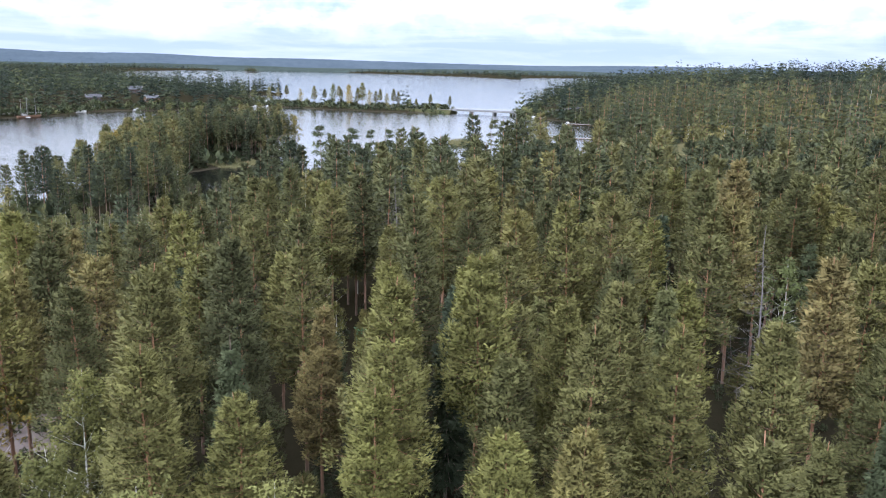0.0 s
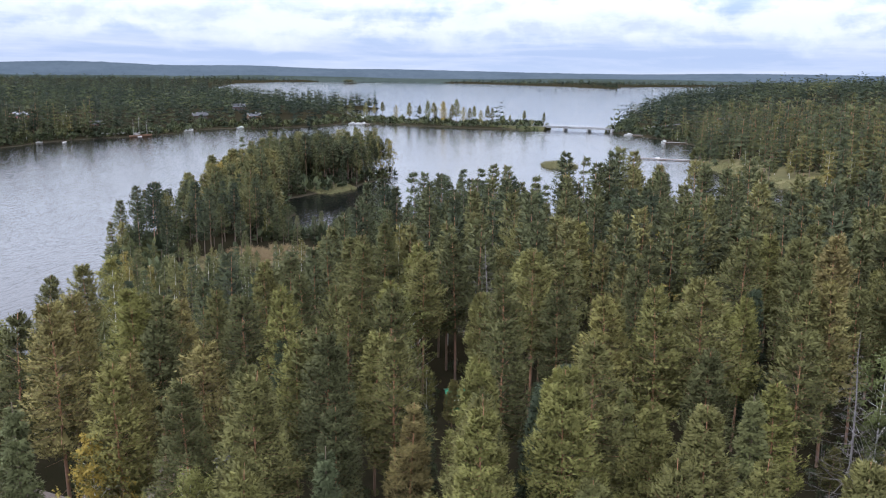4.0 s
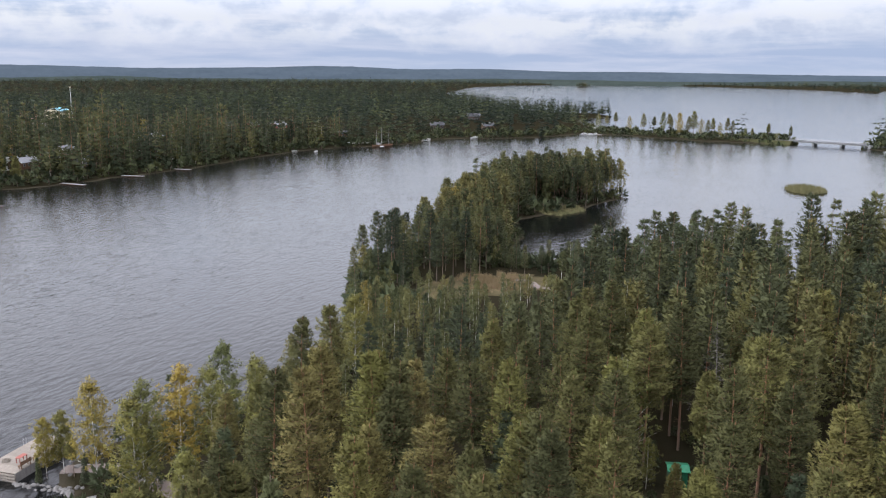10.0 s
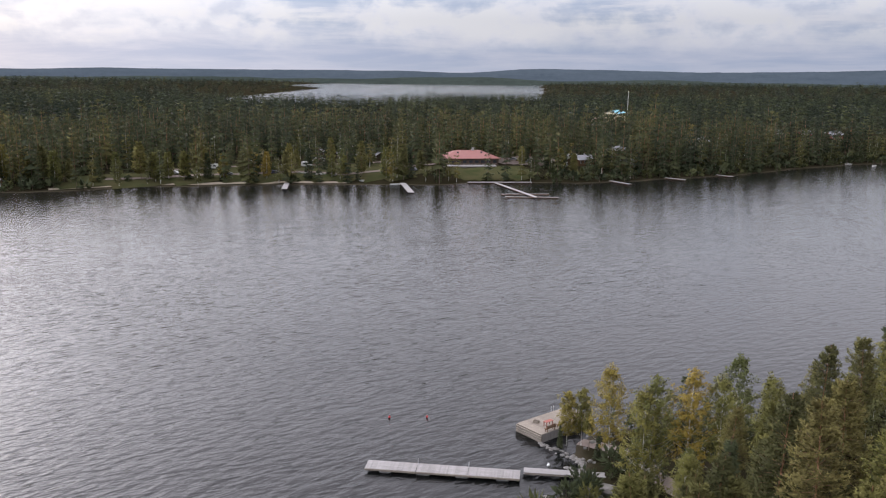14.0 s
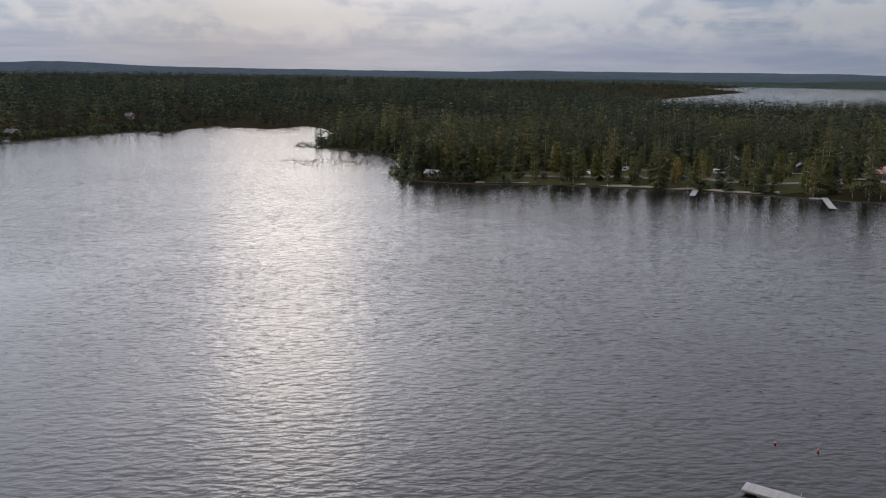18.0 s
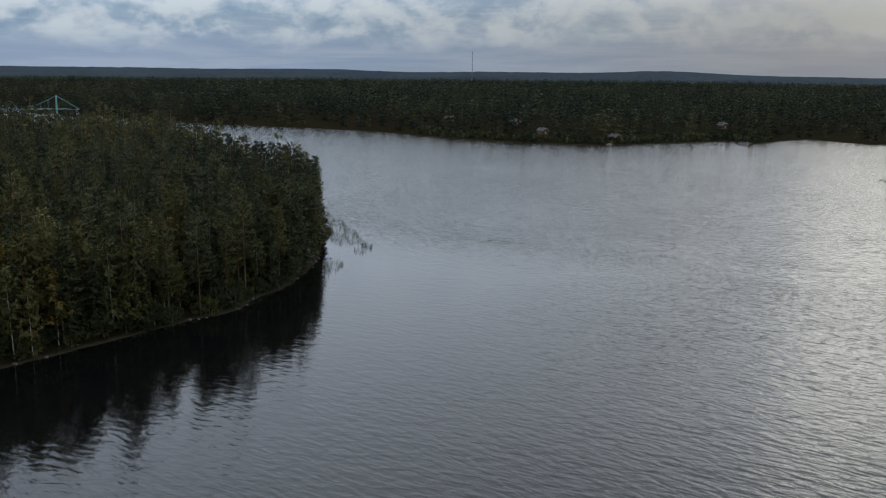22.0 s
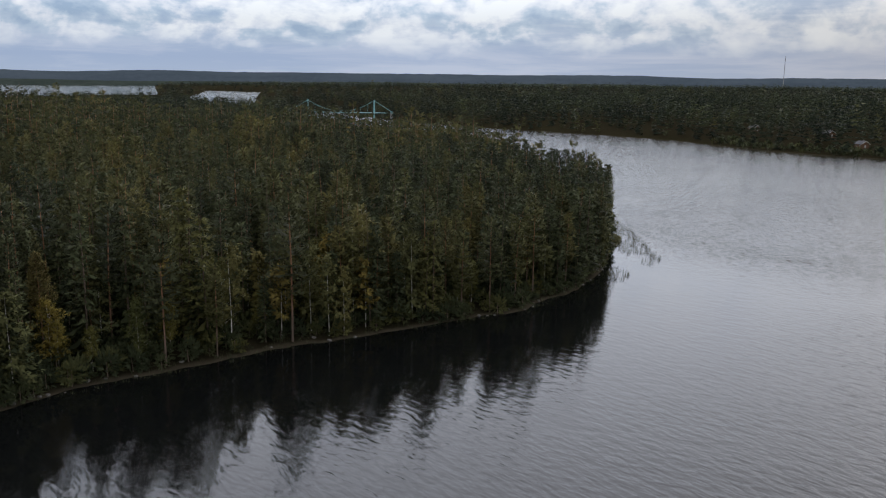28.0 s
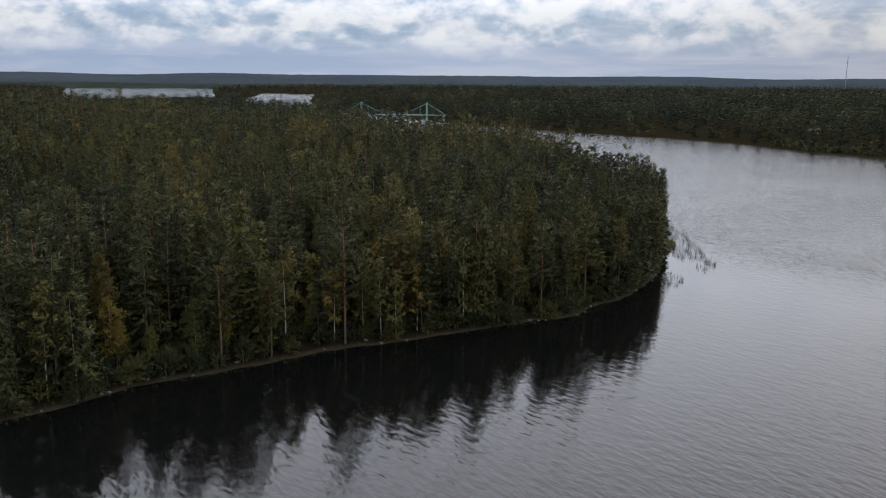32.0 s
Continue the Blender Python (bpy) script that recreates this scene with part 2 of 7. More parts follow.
# Beyond 580 m: darker, cooler greens; distance haze and shade put into the colour.
AIR_PINE = [(0.0, (0.022, 0.030, 0.020)), (0.4, (0.044, 0.056, 0.031)), (0.75, (0.076, 0.087, 0.041)), (1.0, (0.115, 0.117, 0.047))]
AIR_SPRUCE = [(0.0, (0.018, 0.026, 0.019)), (0.5, (0.036, 0.048, 0.029)), (1.0, (0.076, 0.086, 0.041))]
AIR_BIRCH = [(0.0, (0.055, 0.065, 0.032)), (0.6, (0.085, 0.088, 0.038)), (1.0, (0.140, 0.118, 0.042))]
AIR_LEAVES = {"pine": foliage("pine_needles_far", AIR_PINE, True), "spruce": foliage("spruce_needles_far", AIR_SPRUCE, True), "birch": foliage("birch_leaves_far", AIR_BIRCH, True)}


def bark_pine():
    mat, n, shader = material("pine_bark", 0.9)
    where = n.add("ShaderNodeNewGeometry").outputs["Position"]
    split = n.add("ShaderNodeSeparateXYZ")
    n.link(where, split.inputs[0])
    flakes = n.noise(n.mapped(where, (1, 1, 0.3)), 6.0, 4.0)
    height = n.math("ADD", n.math("MULTIPLY", split.outputs[2], 0.06), n.math("MULTIPLY", flakes, 0.3))
    colour = n.ramp(height, [(0.35, (0.13, 0.095, 0.07)), (0.7, (0.27, 0.135, 0.075)), (1.0, (0.36, 0.17, 0.085))])
    n.link(n.mix(n.math("MULTIPLY", flakes, 0.6), colour, (0.10, 0.075, 0.06)), shader.inputs["Base Color"])
    bump(n, shader, flakes, 0.6, 0.05)
    return mat


def bark_birch():
    mat, n, shader = material("birch_bark", 0.8)
    where = n.add("ShaderNodeNewGeometry").outputs["Position"]
    marks = n.noise(n.mapped(where, (1.5, 1.5, 6.0)), 2.5, 4.0)
    n.link(n.ramp(marks, [(0.4, (0.62, 0.60, 0.55)), (0.6, (0.5, 0.48, 0.44)), (0.68, (0.08, 0.07, 0.06))]), shader.inputs["Base Color"])
    return mat


BARK = {"pine": bark_pine(), "birch": bark_birch(), "spruce": surface("spruce_bark", (0.12, 0.09, 0.07), (0.18, 0.14, 0.11), 2.0, 0.9)}
BARK["dead"] = surface("dead_wood", (0.11, 0.097, 0.09), (0.18, 0.163, 0.153), 2.0, 0.9)


def ground_material():
    mat, n, shader = material("forest_floor", 0.95, 0.0, 0.0)
    where = n.add("ShaderNodeNewGeometry").outputs["Position"]
    big = n.noise(where, 0.03, 4.0)
    mid = n.noise(where, 0.35, 5.0)
    fine = n.noise(where, 4.0, 4.0)
    moss = n.mix(mid, (0.012, 0.013, 0.007), (0.030, 0.021, 0.013))
    moss = n.mix(n.math("MULTIPLY", big, 0.5), moss, (0.020, 0.023, 0.011))
    split = n.add("ShaderNodeSeparateXYZ")
    n.link(where, split.inputs[0])
    # sand and stones along the water's edge, mud below it
    edge = n.math("ADD", split.outputs[2], n.math("MULTIPLY", n.math("SUBTRACT", mid, 0.5), 0.4))
    colour = n.mix(n.ramp(edge, [(0.12, 1.0), (0.32, 0.0)]), moss, n.mix(fine, (0.032, 0.028, 0.018), (0.075, 0.064, 0.045)))
    colour = n.mix(n.ramp(n.math("ADD", split.outputs[2], 0.5), [(0.40, 1.0), (0.52, 0.0)]), colour, (0.03, 0.028, 0.02))
    n.link(n.mix(n.math("MULTIPLY", fine, 0.35), colour, (0.022, 0.018, 0.012)), shader.inputs["Base Color"])
    bump(n, shader, fine, 0.6, 0.15)
    return mat


def water_material():
    mat, n, shader = material("lake_water", 0.05, 0.0, 0.5)
    shader.inputs["Base Color"].default_value = (0.0035, 0.004, 0.004, 1)
    shader.inputs["IOR"].default_value = 1.33
    where = n.add("ShaderNodeNewGeometry").outputs["Position"]
    wind = n.mapped(where, (1.0, 0.42, 1.0), (0, 0, 32))
    waves = n.noise(wind, 0.85, 1.2, 0.45, 0.35)
    ripple = n.noise(n.mapped(where, (1.0, 0.35, 1.0), (0, 0, 50)), 2.8, 3.0, 0.6)
    calm = n.ramp(n.noise(where, 0.012, 3.0), [(0.35, 0.72), (0.65, 1.0)])
    # the water lies still in the lee of the wooded bank
    split = n.add("ShaderNodeSeparateXYZ")
    n.link(where, split.inputs[0])
    lee = n.ramp(n.math("MULTIPLY", n.math("ADD", split.outputs[1], 142.0), 0.0105), [(0.0, 0.10), (0.40, 0.24), (0.62, 0.6), (0.95, 1.0)])
    lee = n.math("MAXIMUM", lee, n.ramp(n.math("MULTIPLY", n.math("ADD", split.outputs[0], 215.0), 0.02), [(0.0, 1.0), (1.0, 0.0)]))
    calm = n.math("MULTIPLY", calm, lee)
    # and the wind drops north of a line across the narrows
    shelter = n.math("MULTIPLY", n.math("ADD", n.math("ADD", split.outputs[1], n.math("MULTIPLY", split.outputs[0], 0.56)), -10.0), 0.018)
    calm = n.math("MULTIPLY", calm, n.ramp(shelter, [(0.0, 1.0), (1.0, 0.76)]))
    swell = n.noise(n.mapped(where, (1.0, 0.3, 1.0), (0, 0, 38)), 0.28, 2.0, 0.5, 0.4)
    height = n.math("MULTIPLY", n.math("ADD", n.math("ADD", waves, n.math("MULTIPLY", swell, 0.7)), n.math("MULTIPLY", ripple, 0.25)), calm)
    bump(n, shader, height, 0.62, 0.40)
    return mat


GROUND, WATER = ground_material(), water_material()

# ---------------------------------------------------------------- the lakes' outlines and the lie of the land
NEAR_SHORE = [(-62, 20), (-66, 50), (-69, 62), (-77, 69), (-80, 77), (-72, 88), (-68, 100), (-68, 115), (-74, 135), (-81, 150), (-89, 161),
              (-95, 180), (-93, 210), (-95, 240), (-101, 275), (-103, 310), (-93, 338), (-72, 346), (-58, 338), (-62, 322), (-66, 303),
              (-74, 284), (-82, 268), (-72, 240), (-69, 222), (-61, 203), (-54, 206), (-48, 216), (-26, 214), (-8, 198), (0, 185), (14, 196),
              (28, 202), (42, 184), (58, 182), (85, 200), (105, 240), (108, 290), (98, 318), (87, 344), (81, 375), (76, 423)]
FAR_SHORE = [(84, 470), (96, 530), (84, 561), (68, 610), (52, 630), (50, 700), (4, 700), (2, 655), (-58, 659), (-121, 688), (-158, 690), (-174, 640), (-205, 608),
             (-236, 598), (-240, 540), (-250, 512), (-268, 490), (-281, 454), (-282, 398), (-277, 347), (-284, 303), (-287, 263), (-303, 240),
             (-316, 215), (-317, 194), (-336, 166), (-350, 138), (-360, 108), (-371, 85), (-374, 46), (-384, 18), (-411, 6)]
WEST_SHORE = [(-440, 30), (-500, 24), (-535, -5), (-561, -36), (-604, -38), (-640, -10), (-690, -28), (-760, -45), (-781, -60), (-735, -85), (-770, -140),
              (-690, -165), (-700, -190), (-630, -229), (-588, -251), (-573, -315), (-570, -364), (-579, -398), (-594, -469), (-592, -534),
              (-578, -600), (-560, -720), (-560, -870), (-600, -1000), (-620, -1120)]
SOUTH_SHORE = [(-540, -1140), (-480, -1000), (-455, -860), (-440, -700), (-370, -480),
               (-290, -320), (-245, -240), (-222, -207), (-200, -186), (-180, -169), (-158, -152), (-138, -143), (-117, -137), (-94, -138),
               (-61, -143), (-21, -143), (3, -137), (25, -125), (45, -100), (50, -60), (40, -32), (15, -18), (-15, -10), (-45, 0)]
NORTH_LAKE = [(50, 665), (4, 694), (-58, 693), (-122, 722), (-160, 750), (-195, 850), (-212, 930), (-188, 985), (-200, 1020), (-260, 1040),
              (-330, 1110), (-480, 1350), (-800, 2000), (-1060, 2900), (-1067, 3470), (-950, 4300), (-500, 4000), (-235, 3707), (82, 3189),
              (236, 2755), (300, 3250), (773, 3754), (900, 3700), (700, 2900), (400, 2050), (210, 1450), (115, 1000), (82, 850), (68, 740), (58, 670)]
WEST_LAKE = [(-1250, 420), (-1090, 540), (-1190, 690), (-1250, 880), (-1140, 920), (-2100, 1720), (-3600, 2900), (-3900, 2340), (-4100, 2000), (-3000, 1170), (-2500, 1130), (-1560, 500)]
SOUND_LAKE = [(-592, -1269), (-513, -1303), (-700, -1900), (-1063, -2698), (-1141, -2447), (-820, -1800)]
SOUTH_LAKE = [(-603, -1802), (-314, -1874), (-500, -3000), (-743, -4300), (-1428, -4267), (-1000, -3000)]
LAKES = [NEAR_SHORE + FAR_SHORE + WEST_SHORE + SOUTH_SHORE, NORTH_LAKE, WEST_LAKE, SOUND_LAKE, SOUTH_LAKE]


def into(poly, px, py):
    """Signed distance to a polygon's outline, positive inside."""
    pts = np.array(poly, float)
    inside = np.zeros(px.shape, bool)
    best = np.full(px.shape, 1e12)
    for (ax, ay), (bx, by) in zip(pts, np.roll(pts, -1, 0)):
        dx, dy = bx - ax, by - ay
        k = np.clip(((px - ax) * dx + (py - ay) * dy) / (dx * dx + dy * dy), 0, 1)
        best = np.minimum(best, (px - ax - k * dx) ** 2 + (py - ay - k * dy) ** 2)
        cross = ((ay > py) != (by > py)) & (px < dx * (py - ay) / (dy if dy else 1e-9) + ax)
        inside ^= cross
    return np.where(inside, 1, -1) * np.sqrt(best)


def waves2(px, py, seed, size):
    """Smooth random relief from a few crossed sines, about -1 to 1."""
    rng = np.random.RandomState(seed)
    total = np.zeros(px.shape)
    for k in range(7):
        a, ph, s = rng.uniform(0, 2 * np.pi), rng.uniform(0, 2 * np.pi), size * rng.uniform(0.6, 1.6)
        total += np.sin((px * np.cos(a) + py * np.sin(a)) * 2 * np.pi / s + ph)
    return total / 4.0


HILLS = [(-60, -330, 3, 120), (60, -560, 19, 150), (420, 820, 23, 215), (-900, -500, 5, 260), (-1000, -1100, 5, 420), (-400, 620, 4, 120),
         (-1600, -300, 8, 500), (-2300, -1500, 10, 800), (-1500, -2600, 6, 700), (900, 1900, 8, 700), (-3000, -600, 12, 800)]


def land(px, py):
    """Distance from the water, positive on land, with a slightly ragged edge."""
    away = np.full(px.shape, -1e9)
    for poly in LAKES:
        away = np.maximum(away, into(poly, px, py))
    far = np.hypot(px, py)
    ragged = waves2(px, py, 3, 23.0) * np.clip(far / 200, 0.5, 2.0) + waves2(px, py, 4, 7.0) * 0.5
    return -away + ragged


def height(px, py, away=None):
    away = land(px, py) if away is None else away
    inland = np.clip(away, 0, None)
    far = np.hypot(px, py)
    z = 5.0 * (1 - np.exp(-inland / 35.0)) + 0.9 * np.clip(inland / 12, 0, 1)
    z += np.clip(inland / 60, 0, 1) * (waves2(px, py, 8, 90.0) * 0.9 + waves2(px, py, 9, 420.0) * 3.0 * np.clip(far / 900, 0, 1))
    for hx, hy, top, wide in HILLS:
        z += top * np.exp(-((px - hx) ** 2 + (py - hy) ** 2) / (2 * wide * wide)) * np.clip(inland / 110, 0, 1)
    z *= 1 - 0.85 * np.exp(-((px + 60) ** 2 + (py - 178) ** 2) / (2 * 20.0 ** 2))      # low wet isthmus
    return np.where(away > 0, z, np.clip(away * 0.12, -3.5, 0))


def mesh_from(name, verts, faces_flat, sizes, mats, smooth=False, tint=None, mat_index=None, normals=None, limb=None):
    """A mesh from arrays: points, the faces' corners in a row, and each face's number of corners."""
    me = bpy.data.meshes.new(name)
    me.vertices.add(len(verts))
    me.vertices.foreach_set("co", np.ascontiguousarray(verts, np.float32).ravel())
    me.loops.add(len(faces_flat))
    me.loops.foreach_set("vertex_index", np.ascontiguousarray(faces_flat, np.int32))
    me.polygons.add(len(sizes))
    starts = np.concatenate([[0], np.cumsum(sizes)[:-1]]).astype(np.int32)
    me.polygons.foreach_set("loop_start", starts)
    if smooth:
        me.polygons.foreach_set("use_smooth", np.ones(len(sizes), bool))
    if mat_index is not None:
        me.polygons.foreach_set("material_index", np.ascontiguousarray(mat_index, np.int32))
    if tint is not None:
        layer = me.attributes.new("tint", "FLOAT", "POINT")
        layer.data.foreach_set("value", np.ascontiguousarray(tint, np.float32))
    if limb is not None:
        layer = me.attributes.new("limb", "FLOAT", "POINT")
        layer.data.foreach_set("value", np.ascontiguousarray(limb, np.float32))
    if normals is not None:
        layer = me.attributes.new("custom_normal", "FLOAT_VECTOR", "POINT")
        layer.data.foreach_set("vector", np.ascontiguousarray(normals, np.float32).ravel())
    for mat in (mats if isinstance(mats, (list, tuple)) else [mats]):
        me.materials.append(mat)
    me.update(calc_edges=True)
    return me


def graded(step, growth, reach):
    """Grid lines that lie close together round 0 and spread outwards."""
    out = [0.0]
    while out[-1] < reach:
        out.append(out[-1] + step + growth * out[-1])
    out = np.array(out)
    return np.concatenate([-out[:0:-1], out])


def grid_mesh(name, xs, ys, zfun, mat, smooth=True):
    gx, gy = np.meshgrid(xs, ys)
    z = zfun(gx, gy)
    verts = np.stack([gx, gy, z], -1).reshape(-1, 3)
    w, h = len(xs), len(ys)
    i = (np.arange(h - 1)[:, None] * w + np.arange(w - 1)[None]).ravel()
    faces = np.stack([i, i + 1, i + w + 1, i + w], -1).ravel()
    return mesh_from(name, verts, faces, np.full(len(i), 4), mat, smooth)


lines = graded(3.0, 0.03, 4900.0)
ground_xs, ground_ys = lines - 30, lines + 20
ground_zs = height(*np.meshgrid(ground_xs, ground_ys))


def ground_z(px, py):
    """The ground's height, as the sheet has it."""
    px, py = np.atleast_1d(np.asarray(px, float)), np.atleast_1d(np.asarray(py, float))
    i = np.clip(np.searchsorted(ground_xs, px) - 1, 0, len(ground_xs) - 2)
    j = np.clip(np.searchsorted(ground_ys, py) - 1, 0, len(ground_ys) - 2)
    u = (px - ground_xs[i]) / (ground_xs[i + 1] - ground_xs[i])
    v = (py - ground_ys[j]) / (ground_ys[j + 1] - ground_ys[j])
    low = ground_zs[j, i] * (1 - u) + ground_zs[j, i + 1] * u
    return low * (1 - v) + (ground_zs[j + 1, i] * (1 - u) + ground_zs[j + 1, i + 1] * u) * v


ground = tagged(new("ground", grid_mesh("ground", ground_xs, ground_ys, lambda x, y: ground_zs, GROUND)),
                "mossy forest floor with sandy stony lake shores", "ground", kind="structure")
lake = tagged(new("water", grid_mesh("water", np.linspace(-4950, 4950, 12), np.linspace(-4950, 4950, 12), lambda x, y: 0 * x, WATER)),
              "wide grey lake with small wind ripples", "lake", kind="structure")


# how high the far hills stand over the eye, in degrees, by heading
SKYLINE = [(-35, 0.1), (-10, 0.12), (5, 0.16), (15, 0.24), (25, 0.27), (31, 0.42), (37, 0.32), (50, 0.25), (65, 0.2), (80, 0.08), (95, 0.12), (101, 0.14),
           (110, 0.36), (118, 0.26), (125, 0.22), (130, 0.37), (144, 0.26), (155, 0.23), (170, 0.22), (200, 0.2), (324, 0.1)]


def backdrop():
    """Far hills that close the view all round, self-lit in the blue of painted haze."""
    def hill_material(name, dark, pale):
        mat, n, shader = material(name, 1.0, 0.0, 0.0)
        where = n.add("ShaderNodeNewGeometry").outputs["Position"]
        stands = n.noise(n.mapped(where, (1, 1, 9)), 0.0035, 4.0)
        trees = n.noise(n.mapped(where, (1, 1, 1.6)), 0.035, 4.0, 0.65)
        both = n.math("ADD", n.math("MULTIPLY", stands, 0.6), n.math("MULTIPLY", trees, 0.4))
        # haze is put into the emission, so the ridges glow by themselves
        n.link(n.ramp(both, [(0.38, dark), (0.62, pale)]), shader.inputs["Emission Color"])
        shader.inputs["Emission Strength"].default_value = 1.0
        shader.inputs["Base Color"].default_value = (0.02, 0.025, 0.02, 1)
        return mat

    mats = (hill_material("far_woods_haze_glow", (0.020, 0.030, 0.034), (0.046, 0.060, 0.064)), hill_material("far_hills_haze_glow", (0.058, 0.082, 0.138), (0.084, 0.113, 0.180)))
    for k, (dist, low, top, seed) in enumerate(((4100, 24, 16, 31), (4600, 38, 14, 37))):
        a = np.radians(np.arange(0, 360.5, 0.5))
        hx, hy = -np.sin(a) * dist, np.cos(a) * dist
        ridge = low + top * waves2(hx, hy, seed, 1700.0) * 0.55 + 9 * waves2(hx, hy, seed + 1, 620.0) * 0.6 + 1.2 * waves2(hx, hy, seed + 2, 60.0)
        if k == 1:
            ridge += 10 + 80 * np.interp((np.degrees(a) + 35) % 360 - 35, *zip(*SKYLINE))
        ridge = np.maximum(ridge, 18)
        ridge[-1] = ridge[0]
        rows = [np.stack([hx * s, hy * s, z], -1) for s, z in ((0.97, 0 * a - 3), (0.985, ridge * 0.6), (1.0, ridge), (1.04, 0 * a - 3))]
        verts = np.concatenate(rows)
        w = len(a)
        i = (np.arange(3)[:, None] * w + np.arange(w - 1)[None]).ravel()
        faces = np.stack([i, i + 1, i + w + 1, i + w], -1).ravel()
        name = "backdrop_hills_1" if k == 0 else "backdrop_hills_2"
        tagged(new(name, mesh_from(name, verts, faces, np.full(len(i), 4), mats[k], True)), "far wooded hills along the horizon in glowing haze blue", "hills", kind="structure")


backdrop()

# ---------------------------------------------------------------- trees


def tube(path, radii, sides):
    """A tapered tube along points: verts and quads."""
    path, radii = np.array(path, float), np.array(radii, float)
    a = np.arange(sides) * 2 * np.pi / sides
    verts = path[:, None] + radii[:, None, None] * np.stack([np.cos(a), np.sin(a), 0 * a], -1)[None]
    quads = []
    for i in range(len(path) - 1):
        for j in range(sides):
            k = (j + 1) % sides
            quads.append((i * sides + j, i * sides + k, (i + 1) * sides + k, (i + 1) * sides + j))
    return verts.reshape(-1, 3), np.array(quads)


def sprays(at, way, length, width, rng, face=None):
    """Leaf or needle sprays: slim triangles from points along directions, turned to show their faces outwards."""
    way = way / (np.linalg.norm(way, axis=1, keepdims=True) + 1e-9)
    side = np.cross(way, rng.normal(size=way.shape) * (1.0 if face is None else 0.45) + (0 if face is None else face))
    side /= np.linalg.norm(side, axis=1, keepdims=True) + 1e-9
    length, width = length[:, None], width[:, None]
    verts = np.stack([at + side * width * 0.5, at - side * width * 0.5, at + way * length], 1)
    corners = np.arange(len(at) * 3).reshape(-1, 3)
    if face is None:
        return verts.reshape(-1, 3), corners
    # the light falls softly over a crown: normals follow its rounded masses
    facing = np.cross(verts[:, 1] - verts[:, 0], verts[:, 2] - verts[:, 0])
    facing /= np.linalg.norm(facing, axis=1, keepdims=True) + 1e-9
    face = face / (np.linalg.norm(face, axis=1, keepdims=True) + 1e-9)
    away = (facing * face).sum(1) < 0
    corners[away] = corners[away][:, ::-1]
    facing[away] *= -1
    normal = face * 0.6 + facing * 0.4
    normal /= np.linalg.norm(normal, axis=1, keepdims=True)
    return verts.reshape(-1, 3), corners, np.repeat(normal, 3, 0)


def joined(pieces):
    verts, quads, base = [], [], 0
    for v, q in pieces:
        verts.append(v)
        quads.append(q + base)
        base += len(v)
    return np.concatenate(verts), np.concatenate(quads)


